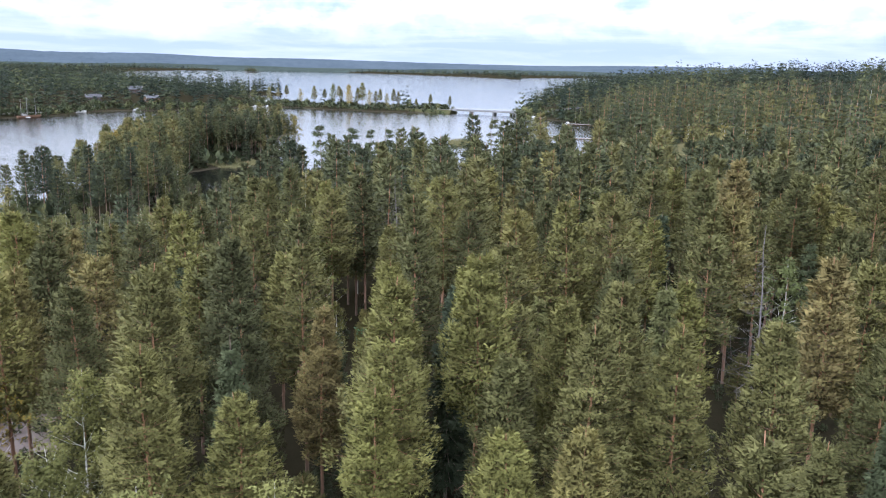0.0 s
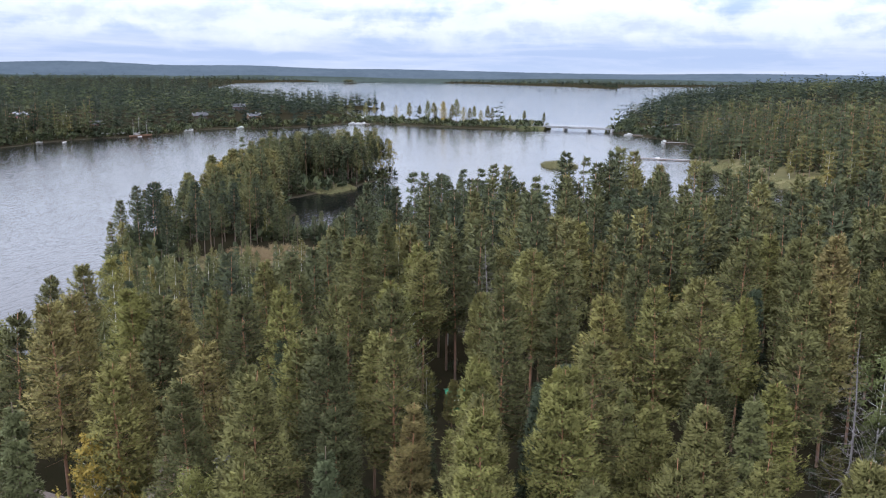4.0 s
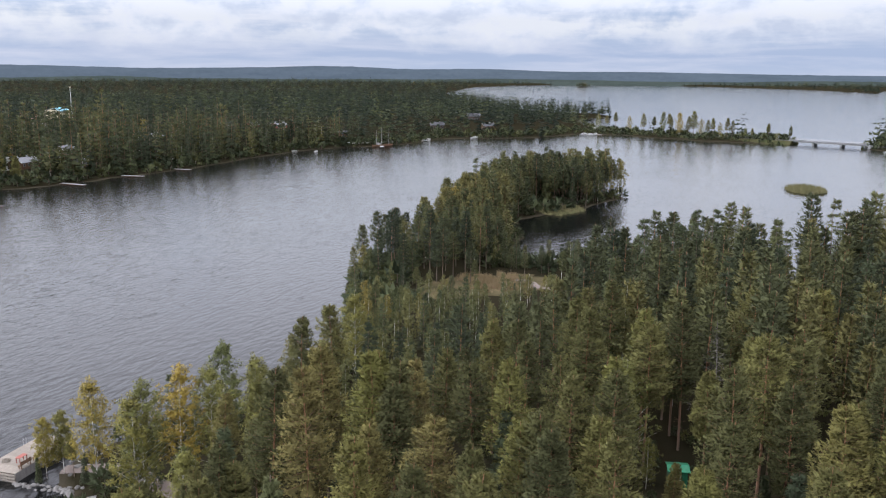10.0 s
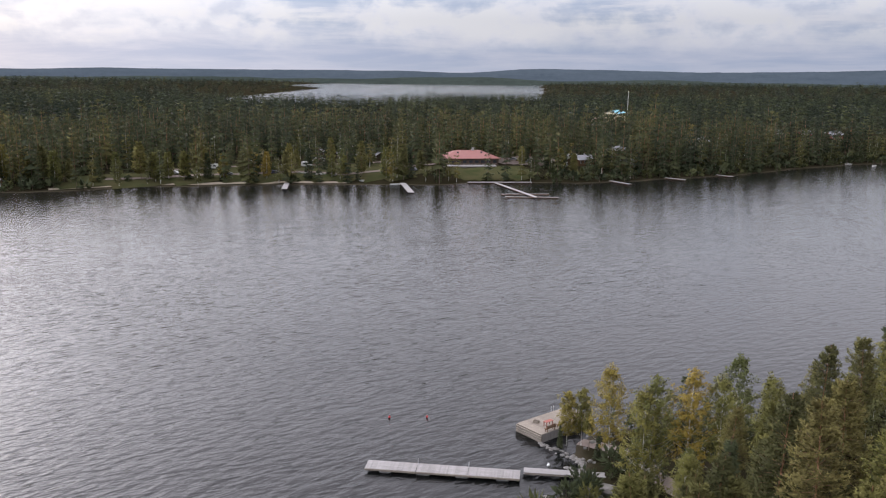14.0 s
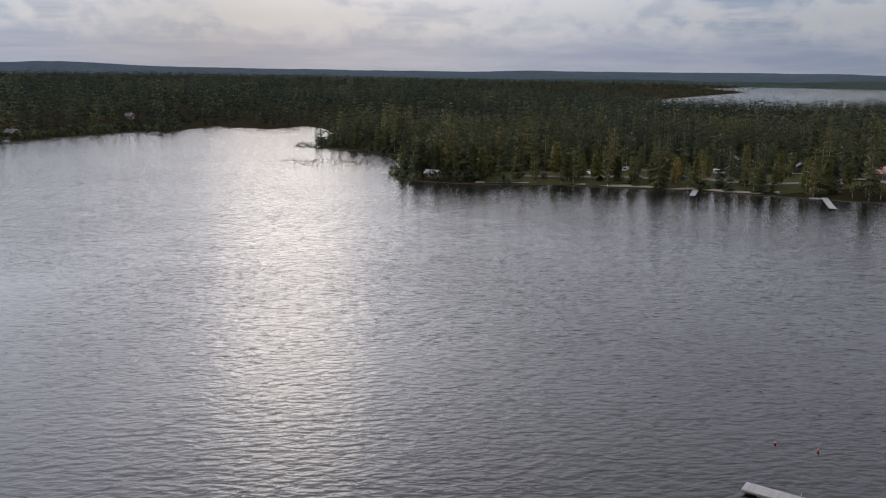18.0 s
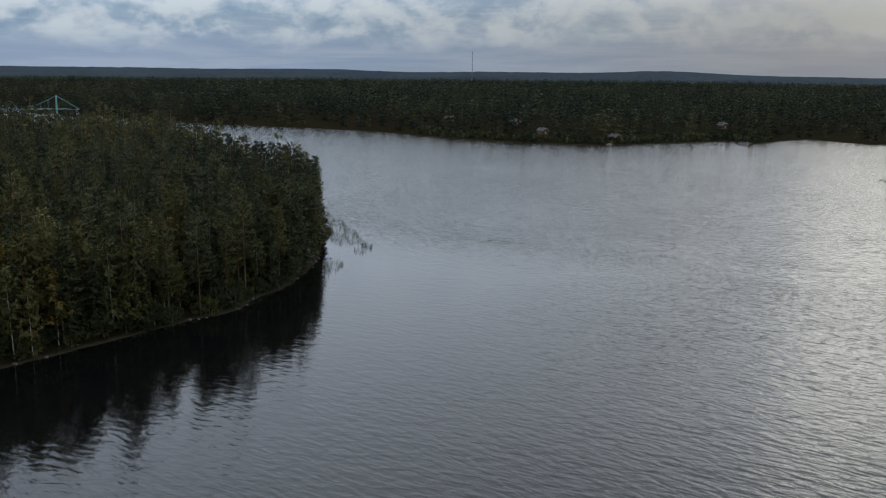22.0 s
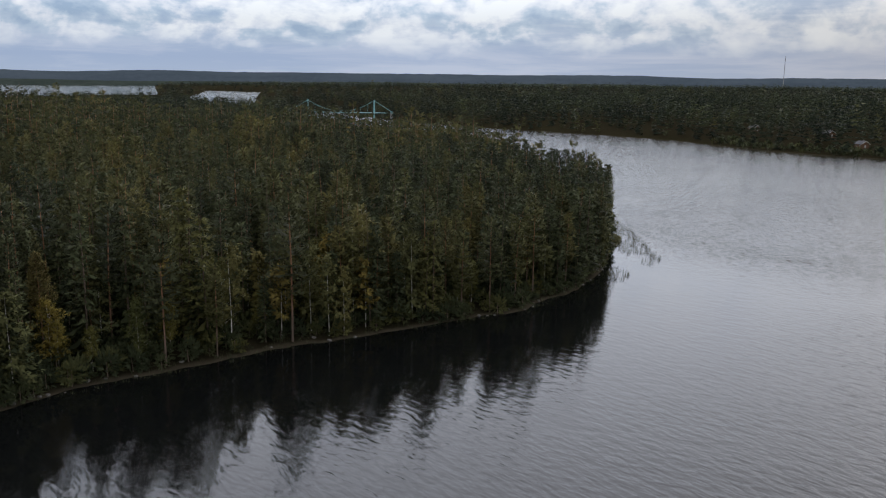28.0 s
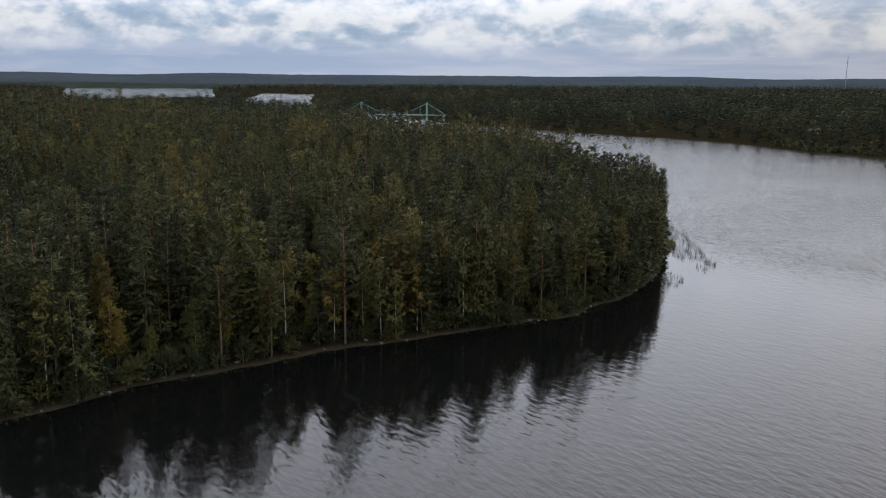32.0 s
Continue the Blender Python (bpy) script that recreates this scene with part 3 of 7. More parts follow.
def bough_crown(kind, h, stem, base, wide, power, detail, rng):
    """The crown of a pine or spruce: whorls of limbs, each a flat fan of needle sprigs with dark gaps between the tiers."""
    whorls, arms, sprigs, leaf, slim = detail
    pine, coarse = kind != "spruce", sprigs < 4
    w = np.repeat(np.arange(whorls), arms)
    count = len(w)
    u = np.clip((w + rng.uniform(-0.3, 0.3, count) + 0.25) / whorls, 0, 0.985)
    turn = (np.arange(count) * 2 * np.pi / arms + w * 0.9 + rng.uniform(-0.4, 0.4, count))
    lop = 1 + 0.22 * np.cos(turn - rng.uniform(0, 6.3)) * (1 - u)
    skirt = np.clip(0.45 + 2.6 * u, 0, 1) if pine else np.clip(0.7 + 3.0 * u, 0, 1)
    reach = wide * (1 - u) ** power * skirt * lop * rng.uniform(0.66, 1.12, count) + 0.012 * h
    keep = (rng.uniform(0, 1, count) < (0.7 + 1.5 * u)) | (not pine)
    w, u, turn, reach = w[keep], u[keep], turn[keep], reach[keep]
    count = len(u)
    z = h * (base + (0.985 - base) * u)
    slope = (-0.08 + 0.85 * u ** 1.8 + rng.normal(0, 0.12, count)) if pine else (-0.42 + 0.75 * u ** 2 + rng.normal(0, 0.06, count))
    if coarse:                  # drooping skirts close the crown seen from the side
        slope = -0.8 + 1.1 * u ** 2 + rng.normal(0, 0.08, count)
    hook = 0.16 if pine else 0.12
    out = np.stack([np.cos(turn), np.sin(turn), 0 * turn], -1)
    side = np.stack([-np.sin(turn), np.cos(turn), 0 * turn], -1)
    foot = stem(z)

    def along(k, s, lateral):
        drop = reach[k] * (slope[k] * s + hook * (s ** 2 - 0.3 * s))
        return foot[k] + out[k] * (reach[k] * s)[:, None] + side[k] * lateral[:, None] + drop[:, None] * np.array((0, 0, 1.0))

    spread = (0.62 if coarse else 0.46 if pine else 0.36) * reach + 0.15
    # random tone per limb, plus painted shade low in the crown
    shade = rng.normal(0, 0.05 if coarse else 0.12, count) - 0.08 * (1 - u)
    total = count * sprigs
    k = np.repeat(np.arange(count), sprigs)
    s = 0.08 + 0.94 * rng.uniform(0, 1, total) ** (0.68 if pine else 0.8)
    lateral = rng.uniform(-1, 1, total) * spread[k] * np.sin(np.pi * np.clip(s * 0.82 + 0.12, 0, 1)) ** 0.8
    at = along(k, s, lateral)
    at[:, 2] += rng.normal(0, 0.075 * reach[k] + 0.08, total) - np.abs(lateral) * 0.18
    tipward = (lateral / (spread[k] + 1e-6))[:, None]
    way = out[k] * 0.75 + side[k] * tipward * 0.75 + rng.normal(0, 0.42, (total, 3)) + (0, 0, 0.45 if pine else -0.12)
    length = leaf * rng.uniform(0.65, 1.3, total)
    face = out[k] * (1.0 if coarse else 0.7) + side[k] * tipward * (0.1 if coarse else 0.35) + (0, 0, 0.45 if coarse else 0.75)
    verts, corners, normals = sprays(at, way, length, length * slim, rng, face)
    if coarse:                  # far off, each crown reads as one rounded mass
        normals = np.repeat(face / np.linalg.norm(face, axis=1, keepdims=True), 3, 0)
    # tips light as new growth; crown shade painted onto inner needles
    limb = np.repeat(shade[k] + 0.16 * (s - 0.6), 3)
    # a close mat of needles under each fan, darkened as painted shade inside the crown
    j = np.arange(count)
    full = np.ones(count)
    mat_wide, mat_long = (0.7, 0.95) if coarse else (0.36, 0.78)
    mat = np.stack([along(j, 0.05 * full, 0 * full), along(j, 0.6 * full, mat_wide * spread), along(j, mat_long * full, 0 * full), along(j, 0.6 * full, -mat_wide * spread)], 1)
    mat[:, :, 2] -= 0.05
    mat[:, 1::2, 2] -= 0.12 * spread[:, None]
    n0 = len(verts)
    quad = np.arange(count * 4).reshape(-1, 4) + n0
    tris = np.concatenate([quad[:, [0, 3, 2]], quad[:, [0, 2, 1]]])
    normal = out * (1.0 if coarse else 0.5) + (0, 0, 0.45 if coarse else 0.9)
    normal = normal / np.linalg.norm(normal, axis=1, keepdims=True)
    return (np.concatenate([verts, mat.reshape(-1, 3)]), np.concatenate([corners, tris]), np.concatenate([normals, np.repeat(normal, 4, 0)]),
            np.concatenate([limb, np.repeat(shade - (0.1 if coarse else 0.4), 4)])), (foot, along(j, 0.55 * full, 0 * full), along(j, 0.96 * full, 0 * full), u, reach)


def conifer(kind, h, seed, detail, sides=6, limbs=True, low=1.0, stout=1.0):
    """A pine or spruce that stands at the origin: the wood and the crown."""
    rng = np.random.RandomState(seed)
    zs = np.array([-0.6, 0.15 * h, 0.4 * h, 0.65 * h, 0.85 * h, h]) if sides > 4 else np.array([-0.6, 0.5 * h, h])
    m = len(zs)
    bend = np.cumsum(rng.normal(0, 0.007 * h, (m, 2)), 0) * np.linspace(0, 1, m)[:, None]
    spine = np.concatenate([bend, zs[:, None]], 1)
    thick = 0.0088 * h
    wood = [tube(spine, thick * (1.05 - 0.95 * np.clip(zs / h, 0, 1) ** 1.2), sides)]

    def stem(z):
        return np.stack([np.interp(z, zs, spine[:, 0]), np.interp(z, zs, spine[:, 1]), z], -1)

    if kind == "pine":
        base, wide, power = rng.uniform(0.26, 0.44) * low, h * rng.uniform(0.145, 0.20) * stout, rng.uniform(0.6, 0.9)
    elif kind == "birch":
        base, wide, power = rng.uniform(0.16, 0.26) * low, h * rng.uniform(0.16, 0.20) * stout, rng.uniform(0.45, 0.6)
    else:
        base, wide, power = rng.uniform(0.05, 0.12), h * rng.uniform(0.135, 0.165) * stout, rng.uniform(0.8, 1.0)
    crown, (foot, mid, tip, u, reach) = bough_crown(kind, h, stem, base, wide, power, detail, rng)
    if limbs:
        for k in range(len(u)):
            if reach[k] > 0.5:
                r = thick * 0.2 * (1.15 - u[k])
                wood.append(tube([foot[k], mid[k], tip[k]], [r + 0.012, 0.7 * r + 0.008, 0.006], 3))
        if kind == "pine":
            for k in range(9):                          # dead snags below the crown
                zz = h * rng.uniform(0.16, base)
                a = rng.uniform(0, 2 * np.pi)
                s0 = stem(np.array([zz]))[0]
                ln = rng.uniform(0.5, 1.7)
                wood.append(tube([s0, s0 + (ln * np.cos(a), ln * np.sin(a), -0.1 * ln)], [0.03, 0.008], 3))
    return joined(wood), crown


def tree_shape(kind, h, seed, clumps, tufts, leaves, size, leaf, slim, sides=6, limbs=True, low=1.0, stout=1.0):
    """A birch or a bare dead tree that stands at the origin: the wood and the crown."""
    rng = np.random.RandomState(seed)
    lean = rng.uniform(-0.25, 0.25, 2) * h / 20
    zs = np.array([-0.6, 0.15, 0.35, 0.55, 0.75, 0.9, 1.0]) * h
    zs[0] = -0.6
    bend = np.cumsum(rng.normal(0, 0.006 * h, (7, 2)), 0) * np.linspace(0, 1, 7)[:, None] + lean * np.linspace(0, 1, 7)[:, None]
    if sides < 5:
        keep = [0, 2, 4, 6]
        zs, bend = zs[keep], bend[keep]
    spine = np.concatenate([bend, zs[:, None]], 1)
    thick = {"birch": 0.006, "dead": 0.0065}[kind] * h
    wood = [tube(spine, thick * (1.05 - 0.95 * np.clip(zs / h, 0, 1) ** 1.2), sides)]

    def stem(z):
        return np.stack([np.interp(z, zs, spine[:, 0]), np.interp(z, zs, spine[:, 1]), z], -1)

    i = np.arange(clumps)
    u = (i + rng.uniform(0.1, 0.9, clumps)) / clumps
    turn = i * 2.39996 + rng.uniform(-0.5, 0.5, clumps)
    if kind == "dead":
        base, lift = 0.34, -0.05
        reach = h * 0.17 * (1.08 - u) * rng.uniform(0.35, 1.2, clumps)
        z = h * (base + (0.97 - base) * u)
    else:
        base = rng.uniform(0.22, 0.36) * low
        wide = h * rng.uniform(0.18, 0.24) * stout
        reach = wide * np.sin(np.pi * np.clip(0.2 + 0.78 * u, 0, 1)) ** 0.7 * rng.uniform(0.35, 1.15, clumps)
        z = h * (base + (0.97 - base) * u)
        lift = 0.7
    out = np.stack([np.cos(turn), np.sin(turn), 0 * turn], -1)
    root = stem(np.clip(z - lift * reach, 0.5, h * 0.97))
    tip = stem(z) + out * reach[:, None]
    if kind == "dead":
        tip[:, 2] += rng.uniform(-0.3, 0.45, clumps) * reach
    if limbs:
        for k in range(clumps):
            if reach[k] < 0.3:
                continue
            r = thick * (0.22 if kind != "dead" else 0.26) * (1.15 - u[k])
            mid = (root[k] + tip[k]) / 2 + (0, 0, -0.06 * reach[k])
            wood.append(tube([root[k], mid, tip[k]], [r + 0.012, 0.7 * r + 0.01, 0.006], 3))
            for _ in range(4 if kind == "dead" else 0):     # bare twigs
                s0 = root[k] + (tip[k] - root[k]) * rng.uniform(0.35, 0.95)
                wood.append(tube([s0, s0 + rng.normal(0, 0.42, 3) * (1, 1, 0.7) * reach[k] * 0.6], [0.014, 0.005], 3))
    if kind == "dead" or leaves == 0:
        return joined(wood), None

    def sphere(count):
        ball = rng.normal(size=(count, 3))
        return ball / np.linalg.norm(ball, axis=1, keepdims=True)

    # each limb carries tufts, and each tuft is a burst of sprays
    per = np.repeat(i, tufts)
    ball = sphere(len(per))
    cr = size * rng.uniform(0.65, 1.35, clumps) * (0.75 + 0.35 * (1 - u))
    centre = tip[per] - out[per] * (rng.uniform(0, 0.8, len(per)) * reach[per])[:, None]
    heart = centre + ball * cr[per, None] * (0.85, 0.85, 1.0) * rng.uniform(0.3, 1, len(per))[:, None]
    fuzz, up, droop = 0.42 * size, 0.25, 0.35
    total = len(per) * leaves
    which = np.repeat(np.arange(len(per)), leaves)
    burst = sphere(total)
    burst[:, 2] = burst[:, 2] * 0.8 + up * 0.5
    at = heart[which] + burst * fuzz * rng.uniform(0.1, 1.0, total)[:, None] * (1, 1, 1.2)
    fan = burst * 0.9 + ball[which] * 0.4 + out[per][which] * 0.15 + rng.normal(0, 0.35, (total, 3)) + (0, 0, 0.8 * up - 2 * droop)
    length = leaf * rng.uniform(0.6, 1.25, total)
    crown = sprays(at, fan, length, length * slim, rng, ball[which] * 0.6 + burst * 0.35 + out[per][which] * 0.40 + (0, 0, 0.6))
    return joined(wood), crown


def quad_mesh(name, shape, mat, tint=None):
    v, q = shape[:2]
    return mesh_from(name, v, q.ravel(), np.full(len(q), q.shape[1]), mat, tint=tint, normals=shape[2] if len(shape) > 2 else None, limb=shape[3] if len(shape) > 3 else None)


TREE_NAMES = {"pine": "pine_tree", "spruce": "spruce_tree", "birch": "birch_tree", "dead": "dead_tree"}
LABELS = {"pine": "tall Scots pine with reddish trunk and green crown", "spruce": "dense dark green conical spruce",
          "birch": "slender white-barked birch with yellowing leaves", "dead": "bare grey dead pine standing in the wood"}


def tree_things(kind, detail, count, seed, heights):
    """Meshes for a few trees of a kind, to be set out as things."""
    made = []
    for k in range(count):
        h = heights[0] + (heights[1] - heights[0]) * (k + 0.5) / count
        wood, crown = (conifer if kind in ("pine", "spruce") else tree_shape)(kind, h, seed + k, *detail)
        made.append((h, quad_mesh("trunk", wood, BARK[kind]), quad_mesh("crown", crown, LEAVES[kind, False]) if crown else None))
    return made


def plant(kind, model, x, y, scale, turn, group, label=None, lean=0.0):
    z = float(ground_z(x, y)[0])
    thing = tagged(new(TREE_NAMES[kind]), label or LABELS[kind], "tree", group)
    thing.empty_display_size = 0.5
    thing.matrix_basis = pose(x, y, z, lean, 0, turn) @ Matrix.Diagonal((scale, scale, scale, 1))
    for name, data in (("trunk", model[1]), ("crown", model[2])):
        if data:
            piece = new(name, data)
            piece.parent = thing
    return thing


def wood_stuff(name, kind, shapes, places, label, rng, bare=False, deep=False):
    """Many trees of one kind as one thing of kind stuff: all the trunks and all the crowns."""
    places = np.array(places)
    if not len(places):
        return
    thing = tagged(new(name), label, "woods", kind="stuff")
    pick = rng.randint(0, len(shapes), len(places))
    # deep picks the far greens with distance put into their colour
    for part_name, which, mat in (("trunks", 0, BARK[kind]), ("crowns", 1, AIR_LEAVES[kind] if deep else LEAVES[kind, True])):
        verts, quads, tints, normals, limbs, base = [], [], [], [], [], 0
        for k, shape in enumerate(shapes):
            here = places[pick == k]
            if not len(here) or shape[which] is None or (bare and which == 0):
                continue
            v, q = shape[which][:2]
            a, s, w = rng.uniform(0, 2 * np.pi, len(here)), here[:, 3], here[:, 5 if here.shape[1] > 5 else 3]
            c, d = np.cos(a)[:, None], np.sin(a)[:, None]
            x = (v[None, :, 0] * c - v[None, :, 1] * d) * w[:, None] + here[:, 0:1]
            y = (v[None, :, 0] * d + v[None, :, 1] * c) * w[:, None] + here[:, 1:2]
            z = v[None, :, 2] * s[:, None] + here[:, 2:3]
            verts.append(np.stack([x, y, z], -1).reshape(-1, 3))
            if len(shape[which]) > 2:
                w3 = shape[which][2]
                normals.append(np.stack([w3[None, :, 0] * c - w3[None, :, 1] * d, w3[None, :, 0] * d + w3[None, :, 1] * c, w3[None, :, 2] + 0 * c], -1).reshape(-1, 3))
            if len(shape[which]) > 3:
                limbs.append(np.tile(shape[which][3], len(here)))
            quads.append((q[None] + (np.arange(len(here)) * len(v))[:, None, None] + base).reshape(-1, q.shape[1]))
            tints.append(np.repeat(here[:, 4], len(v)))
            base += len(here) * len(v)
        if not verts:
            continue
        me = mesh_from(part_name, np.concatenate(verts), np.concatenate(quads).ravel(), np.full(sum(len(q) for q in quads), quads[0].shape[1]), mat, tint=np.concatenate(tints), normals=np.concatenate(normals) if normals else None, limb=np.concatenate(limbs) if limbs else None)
        piece = new(part_name, me)
        piece["kind"] = "stuff"
        piece.parent = thing


def scatter(x0, x1, y0, y1, step, seed):
    """Jittered grid of places."""
    rng = np.random.RandomState(seed)
    gx, gy = np.meshgrid(np.arange(x0, x1, step), np.arange(y0, y1, step))
    gx = gx + rng.uniform(-0.42, 0.42, gx.shape) * step
    gy = gy + rng.uniform(-0.42, 0.42, gy.shape) * step
    return gx.ravel(), gy.ravel()


def heading(px, py):
    """Degrees to the left of north as seen from the start."""
    return np.degrees(np.arctan2(-px, py))


# open ground with few trees: (x, y, radius)
CLEARINGS = [(-60, 179, 5), (-50, 184, 4), (-8, 86, 3.2), (-76, 284, 9), (-345, 227, 17), (-352, 190, 10), (-372, 150, 7), (-382, 110, 6), (-326, 240, 17), (-300, 262, 8),
             (-262, 500, 9), (0, 670, 30), (-60, 678, 22), (-110, 705, 22), (-150, 715, 26), (40, 650, 22), (95, 330, 12), (88, 380, 12),
             (-410, 245, 10), (-425, 330, 12), (-520, -870, 40), (-490, -1000, 40), (-28, 67, 3.5), (-36, 60, 2.5), (-72, 70, 7), (-326, 222, 9)]
# gaps between the trees through which low things show: from, to, half width
LANES = [((-512, -854), (-330, -545), 10.0), ((-8, 88), (-5.4, 60), 2.0), ((7.5, 97), (5.5, 74), 2.2), ((-26, 67), (-24, 60), 1.6)]
HOMES = [(-520, 478), (-352, 408), (-358, 486), (-338, 522), (-352, 510), (-322, 286), (-338, 326),
         (-600, -306), (-612, -250), (-665, -165), (-388, 27), (-420, 192), (-402, 203)]
for hx, hy in HOMES:                 # small plots round the houses, open towards the water
    CLEARINGS.append((hx, hy, 7))
    far_off = math.hypot(hx, hy)
    LANES.append(((hx, hy), (hx * (1 - 36 / far_off), hy * (1 - 36 / far_off)), 3.0))
LANES.append(((-560, 535), (-505, 482), 9))
CAMP = [(-402, 60), (-376, 50), (-352, 140), (-318, 195), (-345, 215), (-400, 222), (-428, 195), (-415, 120)]
YOUNG = [(-95, 50), (-58, 58), (-42, 84), (-33, 104), (-34, 130), (-31, 142), (-31, 165), (-40, 185), (-90, 155)]


def wooded(px, py, away, edge):
    keep = away > edge
    for cx, cy, r in CLEARINGS:
        keep &= (px - cx) ** 2 + (py - cy) ** 2 > r * r
    for (ax, ay), (bx, by), wide in LANES:
        k = np.clip(((px - ax) * (bx - ax) + (py - ay) * (by - ay)) / ((bx - ax) ** 2 + (by - ay) ** 2), 0, 1)
        keep &= np.hypot(px - ax - k * (bx - ax), py - ay - k * (by - ay)) > wide
    head = heading(px, py)
    return keep & (head > -34) & (head < 181)


rng = np.random.RandomState(11)
HERO = {"pine": tree_things("pine", ((14, 6, 210, 0.25, 0.38), 7, True, 1.12), 8, 100, (16, 20)),
        "spruce": tree_things("spruce", ((18, 7, 100, 0.32, 0.40), 6), 3, 200, (14, 19)),
        "birch": tree_things("birch", (64, 7, 24, 0.85, 0.16, 0.75, 6, True, 0.85, 1.25), 5, 300, (11, 17)),
        "dead": tree_things("dead", (90, 0, 0, 0.5, 0.3, 0.3, 6), 2, 400, (16, 19))}
SEMI = {"pine": tree_things("pine", ((13, 6, 88, 0.36, 0.37), 5, True, 1.12), 8, 150, (16, 20)),
        "spruce": tree_things("spruce", ((16, 7, 44, 0.42, 0.40), 5), 3, 250, (14, 19)),
        "birch": tree_things("birch", (50, 6, 16, 0.98, 0.25, 0.75, 5, True, 0.85, 1.25), 5, 350, (10, 16)),
        "dead": HERO["dead"]}
# trees that stand out: kind, x, y, height, colour of the label
MARKED = [("pine", 2, 47, 19), ("pine", -14, 54, 18.5), ("pine", -16, 70, 17), ("pine", -12.5, 71, 17), ("pine", -9.6, 57, 17.5), ("pine", -2.2, 64, 17), ("pine", -7.4, 75.5, 7.4), ("pine", -4.0, 67, 10), ("spruce", -8.6, 66.5, 8.0),
          ("pine", -9, 96, 18), ("spruce", 0.5, 54, 15.5), ("pine", 8, 52, 15), ("spruce", 14, 51, 16.5), ("dead", 22, 56, 19), ("pine", 29, 83, 20),
          ("pine", 28, 91, 18), ("pine", 24, 51, 18), ("pine", 10, 44, 18.5), ("pine", 17, 40, 17.5), ("pine", -22, 49, 17), ("pine", 14, 69, 19),
          ("birch", -20, 44, 13.5), ("birch", -27, 42, 12.5), ("birch", -6, 28, 15.5), ("birch", -11, 28.5, 15.2), ("birch", -16, 28, 15), ("birch", -18, 36, 13),
          ("pine", 6, 31, 16), ("pine", 3, 33, 15), ("pine", 15, 30.5, 16), ("spruce", -2.5, 30, 13.5), ("dead", -5, 90, 18.5), ("pine", 6, 113, 17),
          ("birch", 21, 120, 18), ("pine", 12, 90, 18), ("pine", -12, 89, 17), ("pine", -20, 108, 17), ("pine", -22, 96, 17.5), ("pine", -2, 111, 17),
          ("pine", 26, 96, 18), ("pine", 38, 94, 18), ("pine", 26, 109, 18), ("pine", 33, 60, 17), ("pine", 20, 62, 17),
          ("birch", -78.9, 68.4, 8), ("birch", -77.9, 70.1, 8), ("pine", -75.7, 69.5, 5.5), ("spruce", -79.1, 67.4, 3.5), ("birch", -72.3, 69.7, 12.5), ("spruce", -72.8, 68.4, 4), ("birch", -62.0, 66.2, 14), ("birch", -62, 65, 13), ("birch", -60, 70, 14), ("birch", -58, 73, 13),
          ("birch", -63, 82, 13), ("birch", -56, 79, 12), ("pine", -55, 87, 15), ("pine", -54, 94, 15), ("pine", -46, 76, 13), ("birch", -56, 104, 14.5),
          ("birch", -50, 58, 10), ("birch", -47, 68, 12), ("pine", -37, 77, 14), ("pine", -32, 79, 15), ("pine", -40, 66, 12)]
PENINSULA = [("birch", -19, -150, 13), ("birch", -33, -147, 12), ("birch", -39, -148, 9.5), ("birch", -66, -156, 14), ("birch", -94, -152, 13), ("birch", -107, -147, 11),
             ("birch", -106, -143, 10), ("birch", -102, -143, 9), ("birch", -118, -143, 10), ("birch", -69, -149, 11), ("birch", -38, -150, 8), ("birch", -50, -150, 16),
             ("birch", -76, -156, 17), ("birch", -83, -150, 16), ("birch", -104, -172, 17), ("birch", -98, -186, 17), ("birch", -78, -214, 17), ("spruce", -48, -170, 17),
             ("pine", -29, -160, 18), ("pine", -19, -155, 19), ("dead", 0, -146, 14), ("spruce", -221, -214, 19), ("spruce", -212, -205, 17), ("birch", -20, -149, 9),
             ("birch", -25, -147, 8), ("birch", -12, -149, 14), ("birch", -57, -149, 9), ("birch", -128, -150, 10), ("birch", -60, -195, 17), ("birch", -75, -156, 14)]
taken = []
for kind, x, y, h in MARKED + PENINSULA:
    models = (HERO if math.hypot(x, y) < 56 else SEMI)[kind]
    model = min(models, key=lambda m: abs(m[0] - h)) if kind != "pine" else models[rng.randint(len(models))]
    plant(kind, model, x, y, h / model[0], rng.uniform(0, 360), "trees of the near wood" if y > 0 else "trees of the peninsula")
    taken.append((x, y))
taken = np.array(taken)


def free(px, py, gap):
    ok = np.ones(px.shape, bool)
    for x, y in taken:
        ok &= (px - x) ** 2 + (py - y) ** 2 > gap * gap
    return ok


px, py = scatter(-85, 75, 8, 100, 5.4, 21)
away = land(px, py)
keep = wooded(px, py, away, 1.0) & (np.hypot(px, py) < 98) & (np.hypot(px, py) > 25) & free(px, py, 4.0)
for x, y, d in zip(px[keep], py[keep], away[keep]):
    r = rng.rand()
    if d < 14 and x < -45:
        kind = "birch" if r < 0.6 else "pine"
    else:
        kind = "pine" if r < 0.84 else "spruce" if r < 0.92 else "birch"
    models = (HERO if math.hypot(x, y) < 56 else SEMI)[kind]
    if x < -50 and y < 64 or x < -40 and y < 50:
        continue
    plant(kind, models[rng.randint(len(models))], x, y, rng.uniform(0.82, 1.02) if x > -30 or y < 78 and x > -45 else rng.uniform(0.5, 0.72), rng.uniform(0, 360), "trees of the near wood")

